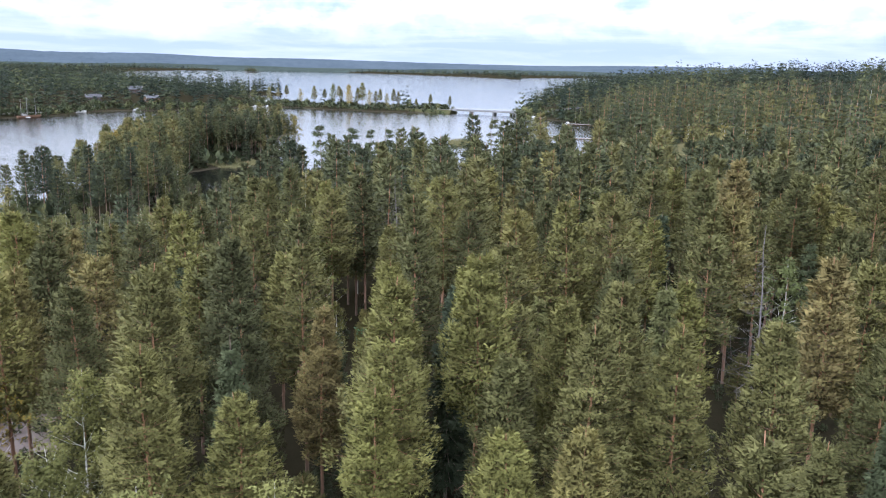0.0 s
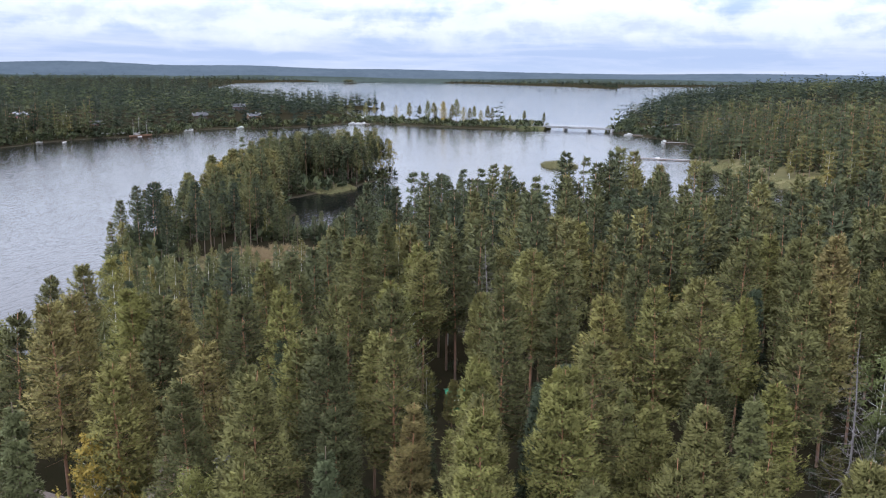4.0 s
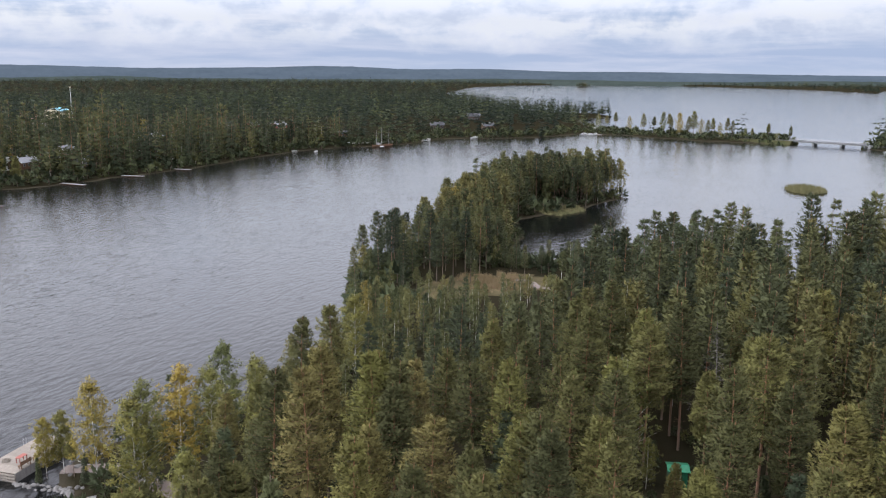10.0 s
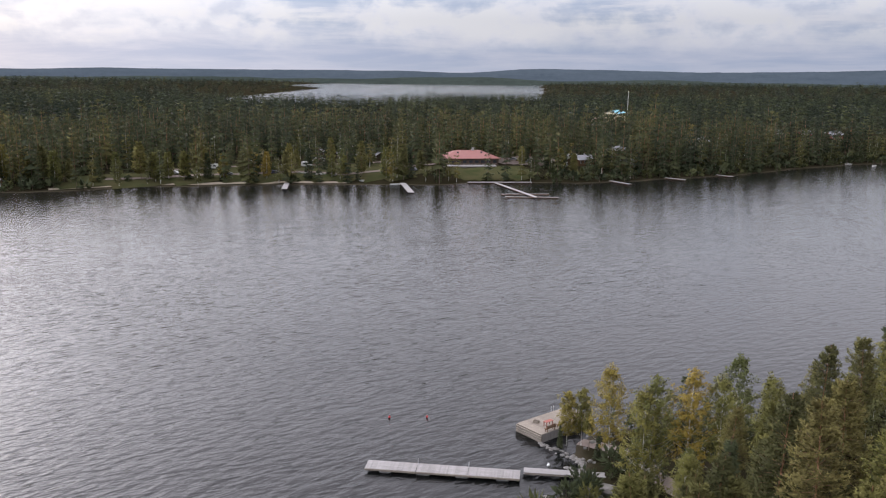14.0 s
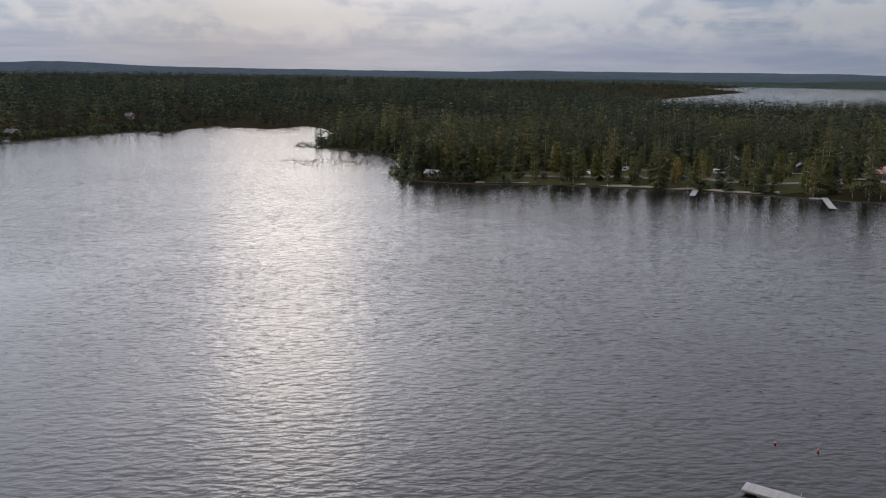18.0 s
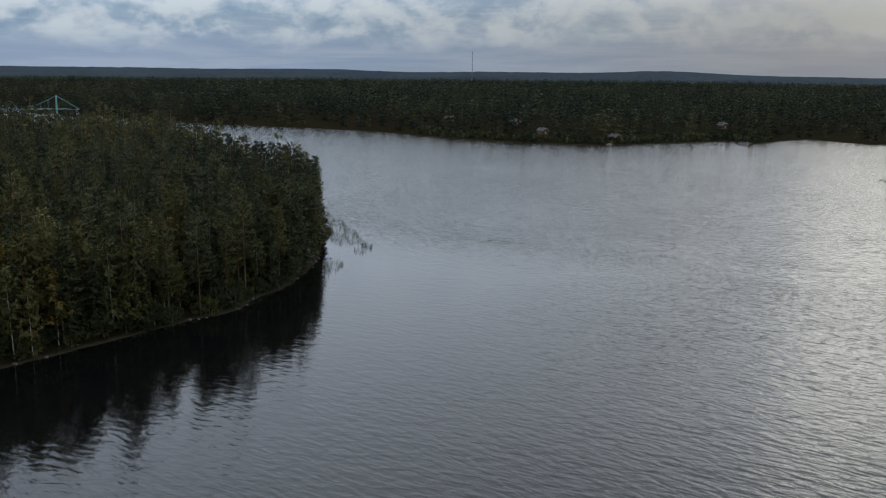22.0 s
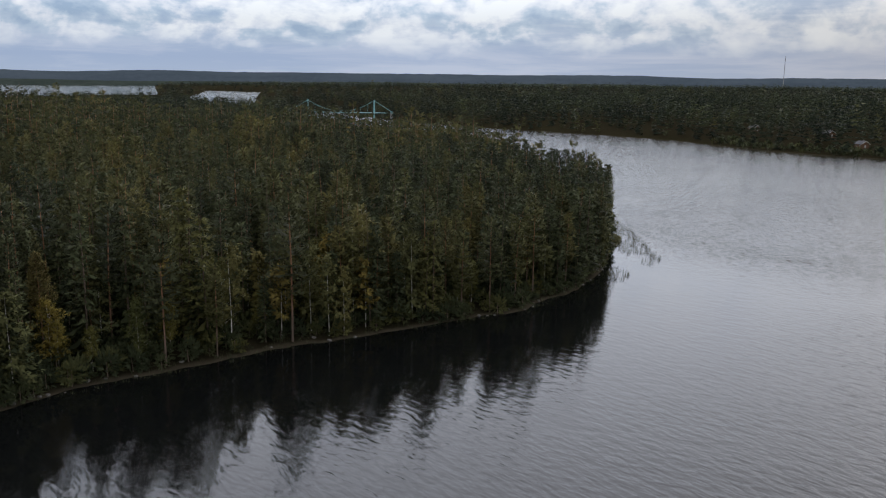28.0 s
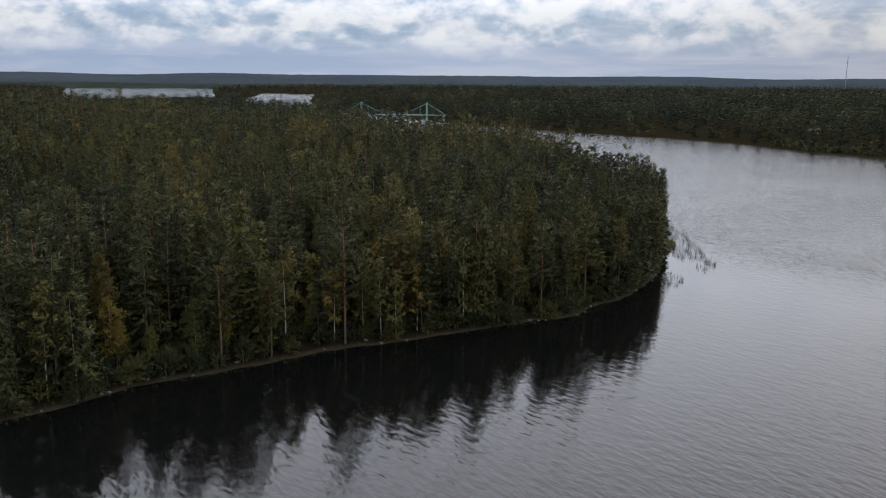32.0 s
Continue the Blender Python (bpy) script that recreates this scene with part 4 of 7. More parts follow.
px, py = scatter(-80, 75, 25, 98, 8.2, 23)          # younger trees under the tall ones
keep = wooded(px, py, land(px, py), 2.0) & (np.hypot(px, py) < 98) & free(px, py, 2.4) & ~((px < -50) & (py < 70)) & ~((px < -40) & (py < 50))
for x, y in zip(px[keep], py[keep]):
    kind = ("pine", "spruce", "pine", "birch")[rng.randint(4)]
    models = SEMI[kind]
    plant(kind, models[rng.randint(len(models))], x, y, rng.uniform(0.2, 0.5), rng.uniform(0, 360), "young trees of the near wood",
          {"pine": "young bushy green pine under taller trees", "spruce": "young dark green spruce under taller trees", "birch": "young yellowing birch under taller pines"}[kind])

MID = {"pine": [conifer("pine", h, 500 + k, (11, 6, 20, 0.64, 0.38), 4, False) for k, h in enumerate((15.5, 17, 18, 19, 20, 17.5))],
       "spruce": [conifer("spruce", h, 520 + k, (14, 6, 16, 0.62, 0.38), 4, False) for k, h in enumerate((14, 17, 20))],
       "birch": [tree_shape("birch", h, 540 + k, 34, 3, 9, 1.05, 0.50, 0.7, 4, False) for k, h in enumerate((10, 13, 15.5))]}
FAR = {"pine": [conifer("pine", h, 600 + k, (7, 5, 2, 1.3, 0.5), 3, False, 0.8, 0.9) for k, h in enumerate((13, 15.5, 17, 19))],
       "spruce": [conifer("spruce", h, 620 + k, (8, 5, 2, 1.2, 0.5), 3, False, 1.0, 1.1) for k, h in enumerate((12, 15.5, 19))],
       "birch": [conifer("birch", h, 640 + k, (7, 5, 2, 1.0, 0.6), 3, False) for k, h in enumerate((10, 13.5, 12))]}
DIM = {"pine": [conifer("pine", h, 700 + k, (4, 4, 1, 1.8, 0.6), 3, False, 0.6, 1.0) for k, h in enumerate((14, 17.5))],
       "spruce": [conifer("spruce", h, 720 + k, (5, 4, 1, 1.6, 0.6), 3, False, 1.0, 1.2) for k, h in enumerate((14, 19))],
       "birch": [conifer("birch", h, 740 + k, (4, 4, 1, 1.6, 0.6), 3, False, 0.6, 1.1) for k, h in enumerate((11, 14))]}
CONES = {"pine": [conifer("pine", h, 840 + k, (11, 5, 17, 0.70, 0.36), 4, False, 0.9, 0.9) for k, h in enumerate((16, 17.5, 19, 20))],
         "spruce": [conifer("spruce", h, 860 + k, (14, 5, 9, 0.80, 0.38), 4, False, 1.0, 1.15) for k, h in enumerate((13, 16, 18.5, 20))],
         "birch": MID["birch"]}
GROVE = {"pine": [conifer("pine", h, 800 + k, (9, 6, 15, 0.72, 0.42), 4, False, 1.3, 1.1) for k, h in enumerate((15.5, 17, 18, 16.5))],
         "spruce": MID["spruce"], "birch": MID["birch"]}


def fill(name, shapes, near, far, step, seed, where, mixture, edge=1.0, big=1.0, broad=1.0):
    rng = np.random.RandomState(seed)
    px, py = scatter(-far, far, -far, far, step, seed)
    r = np.hypot(px, py)
    ok = (r >= near) & (r < far)
    head = heading(px, py)
    ok &= (head > -34) & (head < 181)
    px, py = px[ok], py[ok]
    away = land(px, py)
    ok = wooded(px, py, away, edge) & where(px, py) & free(px, py, 4.6 if name == "bank" else 2.5)
    px, py, away = px[ok], py[ok], away[ok]
    ok = (into(CAMP, px, py) < 0) | (rng.uniform(0, 1, len(px)) < 0.42)
    px, py, away = px[ok], py[ok], away[ok]
    z = ground_z(px, py)
    patch = waves2(px, py, seed + 5, 160.0)
    stand = waves2(px, py, seed + 6, 55.0 if near < 700 else 130.0)
    chance = rng.uniform(0, 1, len(px))
    # woods stay low where a farther lake shows over them
    low = np.where((px < -620) & (py > 60) & (into(WEST_LAKE, px, py) > -330) | (py < -900) & (px < -250) & (np.maximum(into(SOUND_LAKE, px, py), into(SOUTH_LAKE, px, py)) > -420), 0.84, 1.0)
    birch = mixture[1] + np.where(away < 14, 0.22, 0) + np.clip(patch, 0, 1) * 0.10
    spruce = mixture[0] + np.clip(-patch, 0, 1) * 0.25
    young = into(YOUNG, px, py) > 0
    birch = np.where(young, 0.75, np.where(into(CAMP, px, py) > 0, 0.5, birch))
    kinds = np.where(chance < birch, "birch", np.where(chance < birch + spruce, "spruce", "pine"))
    low_end = 0.7 if near < 200 else 0.45
    size = big * (low_end + ((1.08 if near < 200 else 1.2) - low_end) * np.sqrt(rng.uniform(0, 1, len(px)))) * (1 + (0.08 if near < 200 else 0.17) * np.clip(stand, -1.5, 1.5)) * (1 + (0.05 if near < 200 else 0.12) * (rng.uniform(0, 1, len(px)) > 0.93)) * np.where(young, np.where(py > 158, 0.42, np.where(py < 106, 0.60, 0.52)), 1.0) * np.where((px < -24) & (px > -62) & (py > 165) & (py < 228), 0.52, 1.0) * low * np.where(py < -130, np.where((px > -100) & (py > -190), 1.22, 1.1), 1.0) * np.where(spit(px, py), np.interp(py, (195, 212, 235, 270), (0.83, 0.97, 1.10, 1.08)), 1.0) * (np.interp(px, (-45, -25, 0, 40), (0.82, 0.95, 1.02, 1.03)) if name == "near" else 1.0)
    rows = np.stack([px, py, z, size, np.clip(rng.uniform(0, 1, len(px)) * (0.45 if near >= 580 else 0.75) + (0.40 if near >= 580 else 0.22) * (patch + stand) + np.where(spit(px, py), 0.30, 0.06), 0, 1), size * broad], -1)
    for kind, text in (("pine", "pines"), ("spruce", "spruces"), ("birch", "yellowing birches")):
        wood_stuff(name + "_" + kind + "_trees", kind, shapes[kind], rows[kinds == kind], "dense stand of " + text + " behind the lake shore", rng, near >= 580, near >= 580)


def anywhere(px, py):
    return px == px


def spit(px, py):
    return (px < -54) & (px > -112) & (py > 195) & (py < 355) & ~((heading(px, py) < 17.4) & (py < 262))


def off_spit(px, py):
    return ~((px < -54) & (px > -112) & (py > 195) & (py < 355))


def near_isle(px, py):
    return ((np.hypot(px - 230, py - 2790) < 90) | (np.hypot(px + 195, py - 985) < 55))


def peninsula(px, py):
    return (py < -100) & (px > -330)


def thicket(px, py):
    return (into(YOUNG, px, py) > 0) & (py > 90) & (py < 138)


def bank(px, py):
    return peninsula(px, py) & (land(px, py) < 11)


def near_side(px, py):
    return off_spit(px, py) & (py > -100)


def beyond(px, py):
    return off_spit(px, py) & ~(peninsula(px, py) & (np.hypot(px, py) < 330))


fill("near", MID, 98, 235, 5.0, 31, near_side, (0.10, 0.06))
fill("peninsula", CONES, 120, 330, 5.0, 33, peninsula, (0.42, 0.06), 1.0, 1.05)
fill("bank", CONES, 120, 330, 3.9, 37, bank, (0.36, 0.06), 0.4, 1.10)
fill("thicket", MID, 98, 190, 4.2, 39, thicket, (0.15, 0.1))
fill("spit", GROVE, 98, 370, 3.3, 35, spit, (0.05, 0.06), 1.0, 0.88)
fill("shore", FAR, 235, 580, 6.0, 41, beyond, (0.36, 0.07), 1.0, 1.06)
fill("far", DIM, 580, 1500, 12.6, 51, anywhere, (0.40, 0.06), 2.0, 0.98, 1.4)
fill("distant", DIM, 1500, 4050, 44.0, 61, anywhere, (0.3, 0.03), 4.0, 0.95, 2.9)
fill("isle", FAR, 900, 3000, 11.0, 65, near_isle, (0.15, 0.05), 0.5, 1.0)



def far_islet():
    """A low wooded islet far out on the northern lake."""
    a = np.linspace(0, 2 * np.pi, 28, endpoint=False)
    rim = np.stack([34 * np.cos(a) * (1 + 0.12 * np.sin(3 * a)), 16 * np.sin(a), 0 * a - 0.5], -1)
    verts = np.concatenate([rim, rim * 0.7 + (0, 0, 1.8), [(0, 0, 2.4)]]) + (-747, 3317, 0)
    faces, sizes = [], []
    for i in range(28):
        j = (i + 1) % 28
        faces += [i, j, 28 + j, 28 + i, 28 + i, 28 + j, 56]
        sizes += [4, 3]
    tagged(new("ground_islet", mesh_from("ground_islet", verts, faces, sizes, GROUND, True)), "low stony islet far out on the lake", "islet", kind="structure")
    rng = np.random.RandomState(66)
    r, b = np.sqrt(rng.uniform(0, 0.85, 60)), rng.uniform(0, 2 * np.pi, 60)
    rows = np.stack([-747 + 32 * r * np.cos(b), 3317 + 14 * r * np.sin(b), 1.2 + 0 * r, rng.uniform(0.65, 1.0, 60), rng.uniform(0, 1, 60)], -1)
    wood_stuff("islet_pine_trees", "pine", FAR["pine"], rows, "close clump of pines on a far islet", rng)


far_islet()

# ---------------------------------------------------------------- small builders


def part(name, bm, mat, parent, label=""):
    me = bpy.data.meshes.new(name)
    bm.to_mesh(me)
    bm.free()
    me.materials.append(mat)
    ob = new(name, me)
    ob.parent = parent
    if label:
        ob["label"] = label
    return ob


def thing(name, label, category, m, group="", kind=""):
    ob = tagged(new(name), label, category, group, kind)
    ob.empty_display_size = 0.5
    ob.matrix_basis = m
    return ob


def box(bm, x0, x1, y0, y1, z0, z1, bevel=0.0):
    made = bmesh.ops.create_cube(bm, size=1.0)["verts"]
    bmesh.ops.scale(bm, vec=(x1 - x0, y1 - y0, z1 - z0), verts=made)
    bmesh.ops.translate(bm, vec=((x0 + x1) / 2, (y0 + y1) / 2, (z0 + z1) / 2), verts=made)
    if bevel:
        edges = list({e for v in made for e in v.link_edges})
        bmesh.ops.bevel(bm, geom=edges, offset=bevel, segments=1, affect="EDGES")
    return bm


def boxed(*spans, bevel=0.0):
    bm = bmesh.new()
    for span in spans:
        box(bm, *span, bevel=bevel)
    return bm


def rod(bm, a, b, r, sides=8, r2=None):
    """A round bar from a to b."""
    a, b = Vector(a), Vector(b)
    turn = (b - a).to_track_quat("Z", "Y").to_matrix().to_4x4()
    bmesh.ops.create_cone(bm, cap_ends=True, segments=sides, radius1=r, radius2=r if r2 is None else r2, depth=(b - a).length,
                          matrix=Matrix.Translation((a + b) / 2) @ turn)
    return bm


def rods(*bars):
    bm = bmesh.new()
    for bar in bars:
        rod(bm, *bar)
    return bm


def prism(points, z0, z1):
    """An upright slab over a flat outline."""
    bm = bmesh.new()
    low = [bm.verts.new((x, y, z0)) for x, y in points]
    top = [bm.verts.new((x, y, z1)) for x, y in points]
    bm.faces.new(low[::-1])
    bm.faces.new(top)
    for i in range(len(points)):
        j = (i + 1) % len(points)
        bm.faces.new((low[i], low[j], top[j], top[i]))
    return bm


def gable(l, w, z, rise, over=0.4, thick=0.12):
    """Two sloping roof slabs over a house of length l (x) and width w (y), and the height of the ridge."""
    slabs = []
    for s in (-1, 1):
        bm = bmesh.new()
        ye = s * (w / 2 + over)
        ze = z - rise * over / (w / 2)
        pts = [(-l / 2 - over, ye, ze), (l / 2 + over, ye, ze), (l / 2 + over, 0, z + rise), (-l / 2 - over, 0, z + rise)]
        low = [bm.verts.new(p) for p in pts]
        top = [bm.verts.new((p[0], p[1], p[2] + thick)) for p in pts]
        bm.faces.new(low)
        bm.faces.new(top[::-1])
        for i in range(4):
            j = (i + 1) % 4
            bm.faces.new((low[i], top[i], top[j], low[j]))
        bmesh.ops.recalc_face_normals(bm, faces=bm.faces)
        slabs.append(bm)
    return slabs


def walls(l, w, z, rise):
    """A closed house body with gable ends in x."""
    bm = bmesh.new()
    ring = [(-w / 2, -1.2), (w / 2, -1.2), (w / 2, z), (0, z + rise), (-w / 2, z)]
    a = [bm.verts.new((-l / 2, y, h)) for y, h in ring]
    b = [bm.verts.new((l / 2, y, h)) for y, h in ring]
    bm.faces.new(a)
    bm.faces.new(b[::-1])
    for i in range(5):
        j = (i + 1) % 5
        bm.faces.new((a[i], b[i], b[j], a[j]))
    bmesh.ops.recalc_face_normals(bm, faces=bm.faces)
    return bm


def at_ground(x, y, turn=0.0, up=0.0):
    return pose(x, y, float(ground_z(x, y)[0]) + up, 0, 0, turn)


def bearing(a, b):
    """Turn about z that carries +x along the way from a to b."""
    return math.degrees(math.atan2(b[1] - a[1], b[0] - a[0]))


GREYWOOD = surface("weathered_deck", (0.21, 0.198, 0.19), (0.30, 0.287, 0.278), 0.8, 0.85, stretch=(1, 6, 1))
PALEWOOD = surface("pale_decking", (0.18, 0.155, 0.125), (0.265, 0.23, 0.19), 1.2, 0.8, stretch=(6, 1, 1))
BROWNWOOD = surface("brown_boards", (0.11, 0.065, 0.04), (0.17, 0.10, 0.06), 1.5, 0.8, stretch=(1, 1, 5))
DARKWOOD = surface("dark_boards", (0.05, 0.035, 0.028), (0.09, 0.06, 0.045), 1.5, 0.8, stretch=(1, 1, 5))
REDWOOD = surface("red_painted_boards", (0.19, 0.05, 0.036), (0.26, 0.075, 0.052), 1.5, 0.75, stretch=(1, 1, 5))
DULLWHITE = surface("weathered_white_paint", (0.38, 0.38, 0.36), (0.50, 0.50, 0.47), 1.5, 0.7)
WHITE = surface("white_paint", (0.74, 0.74, 0.72), (0.82, 0.82, 0.80), 1.5, 0.5)
YELLOWISH = surface("cream_paint", (0.55, 0.48, 0.33), (0.65, 0.57, 0.40), 1.5, 0.7)
GREENTIN = surface("green_sheet_metal", (0.01, 0.12, 0.055), (0.018, 0.17, 0.08), 1.5, 0.45, vary=0.02)
GREENROOF = surface("green_roof_sheet", (0.014, 0.18, 0.085), (0.022, 0.24, 0.115), 1.5, 0.4, vary=0.02)
REDROOF = surface("red_roof_sheet", (0.20, 0.064, 0.052), (0.26, 0.096, 0.082), 0.4, 0.55)
DARKROOF = surface("dark_roof_felt", (0.06, 0.06, 0.065), (0.11, 0.11, 0.115), 1.0, 0.8)
BLUEROOF = surface("turquoise_roof_sheet", (0.10, 0.38, 0.48), (0.16, 0.48, 0.58), 0.6, 0.45)
GREYROOF = surface("pale_grey_roof", (0.15, 0.155, 0.165), (0.23, 0.235, 0.245), 0.8, 0.7)
CONCRETE = surface("concrete", (0.20, 0.20, 0.195), (0.29, 0.29, 0.28), 0.6, 0.85)
STEEL = surface("galvanised_steel", (0.42, 0.43, 0.44), (0.55, 0.56, 0.57), 2.0, 0.4, 0.8)
TURQUOISE = surface("turquoise_steel", (0.16, 0.36, 0.38), (0.22, 0.46, 0.47), 0.4, 0.5)
REDPLASTIC = surface("red_plastic", (0.36, 0.03, 0.035), (0.45, 0.05, 0.05), 3.0, 0.35)
ASPHALT = surface("asphalt", (0.045, 0.045, 0.047), (0.075, 0.074, 0.072), 0.5, 0.9)
GRAVEL = surface("gravel", (0.14, 0.112, 0.097), (0.20, 0.168, 0.15), 0.4, 0.95, fine=20.0)
SAND = surface("beach_sand", (0.20, 0.17, 0.13), (0.28, 0.24, 0.19), 0.3, 0.95, fine=20.0)
LAWN = surface("mown_grass", (0.040, 0.048, 0.020), (0.075, 0.066, 0.034), 0.12, 0.95, bumpy=0.5, fine=25.0)
MEADOW = surface("pale_sedge_meadow", (0.07, 0.067, 0.032), (0.125, 0.11, 0.055), 0.10, 0.95, bumpy=0.6, fine=25.0)
STONE = surface("grey_stone", (0.10, 0.096, 0.088), (0.20, 0.188, 0.172), 0.8, 0.9, bumpy=0.5)
BLACK = surface("black_rubber", (0.02, 0.02, 0.02), (0.03, 0.03, 0.03), 2.0, 0.8)


def glass_material():
    mat, n, shader = material("window_glass", 0.08)
    shader.inputs["Base Color"].default_value = (0.03, 0.035, 0.04, 1)
    return mat


GLASS = glass_material()


def drape(name, points, mat, label, category, kind="structure", lift=0.12, step=3.0):
    """A thin sheet that lies over the ground inside an outline."""
    pts = np.array(points, float)
    x0, y0 = pts.min(0)
    x1, y1 = pts.max(0)
    xs, ys = np.arange(x0, x1 + step, step), np.arange(y0, y1 + step, step)
    gx, gy = np.meshgrid(xs, ys)
    gz = ground_z(gx.ravel(), gy.ravel()).reshape(gx.shape) + lift
    mid = into(points, (gx[:-1, :-1] + gx[1:, 1:]) / 2, (gy[:-1, :-1] + gy[1:, 1:]) / 2) > -0.3 * step
    w = len(xs)
    j, i = np.nonzero(mid)
    a = j * w + i
    faces = np.stack([a, a + 1, a + w + 1, a + w], -1).ravel()
    verts = np.stack([gx, gy, gz], -1).reshape(-1, 3)
    return tagged(new(name, mesh_from(name, verts, faces, np.full(len(a), 4), mat, True)), label, category, kind=kind)


def ribbon(name, line, wide, mat, label, category, lift=0.15, rise=None):
    """A road or path along a line, over the ground or at a given height."""
    pts = np.array(line, float)
    seg = np.hypot(*np.diff(pts, axis=0).T)
    at = np.concatenate([[0], np.cumsum(seg)])
    s = np.linspace(0, at[-1], max(2, int(at[-1] / 4)))
    x, y = np.interp(s, at, pts[:, 0]), np.interp(s, at, pts[:, 1])
    dx, dy = np.gradient(x), np.gradient(y)
    n = np.hypot(dx, dy)
    verts = []
    for k in (-0.5, 0.5):
        px, py = x - dy / n * wide * k, y + dx / n * wide * k
        z = ground_z(px, py) + lift if rise is None else np.full(len(px), rise)
        verts.append(np.stack([px, py, z], -1))
    m = len(x)
    i = np.arange(m - 1)
    faces = np.stack([i, i + 1, i + m + 1, i + m], -1).ravel()
    return tagged(new(name, mesh_from(name, np.concatenate(verts), faces, np.full(m - 1, 4), mat, True)), label, category, kind="structure")


# ---------------------------------------------------------------- the near shore: dock, bathing deck, buoys
def floating_dock():
    a, b = (-88.0, 43.4), (-75.6, 58.2)
    long = math.dist(a, b)
    dock = thing("floating_dock", "pale grey floating dock of three joined sections on water", "dock", pose(a[0], a[1], 0, 0, 0, bearing(a, b)))
    third = long / 3
    for k in range(3):
        x0, x1 = k * third, (k + 1) * third - 0.06
        deck = part("deck_section", boxed((x0, x1, -2.3, 0, 0.42, 0.50), bevel=0.015), GREYWOOD, dock)
        for j in range(int(third / 0.2)):
            part("deck_board", boxed((x0 + 0.2 * j + 0.006, min(x1, x0 + 0.2 * j + 0.194), -2.3, 0, 0.502, 0.53)), GREYWOOD, deck)
        part("edge_beam", boxed((x0, x1, -2.38, -2.302, 0.28, 0.5)), PALEWOOD, dock)
        part("edge_beam", boxed((x0, x1, 0.002, 0.08, 0.28, 0.5)), PALEWOOD, dock)
    for x in (1.8, 6.6, 11.4, 16.4):
        part("float", boxed((x, x + 1.5, -2.15, -0.15, -0.25, 0.40), bevel=0.06), CONCRETE, dock, "white concrete float under the deck")
    for x in (third, 2 * third):
        part("mooring_post", rods(((x - 0.03, -0.12, 0.5), (x - 0.03, -0.12, 1.25), 0.03), ((x - 0.03, -0.45, 0.55), (x - 0.03, -0.12, 1.0), 0.02)), STEEL, dock)
    c, d = (-75.9, 58.9), (-68.4, 68.0)
    gang = thing("gangway", "narrow pale wooden gangway from the dock to shore", "gangway", pose(c[0], c[1], 0, 0, 0, bearing(c, d)))
    run = math.dist(c, d)
    part("deck", boxed((0, run, -1.35, 0, 0.55, 0.62), bevel=0.01), GREYWOOD, gang)
    part("beam", boxed((0, run, -1.35, -1.25, 0.35, 0.548)), PALEWOOD, gang)
    part("beam", boxed((0, run, -0.1, 0, 0.35, 0.548)), PALEWOOD, gang)
    part("hinge", rods(((0.05, -1.4, 0.45), (0.05, 0.05, 0.45), 0.05)), STEEL, gang)
    for y in (-1.2, -0.15):
        part("pile", rods(((run * 0.6, y, -2.0), (run * 0.6, y, 0.36), 0.09)), DARKWOOD, gang)


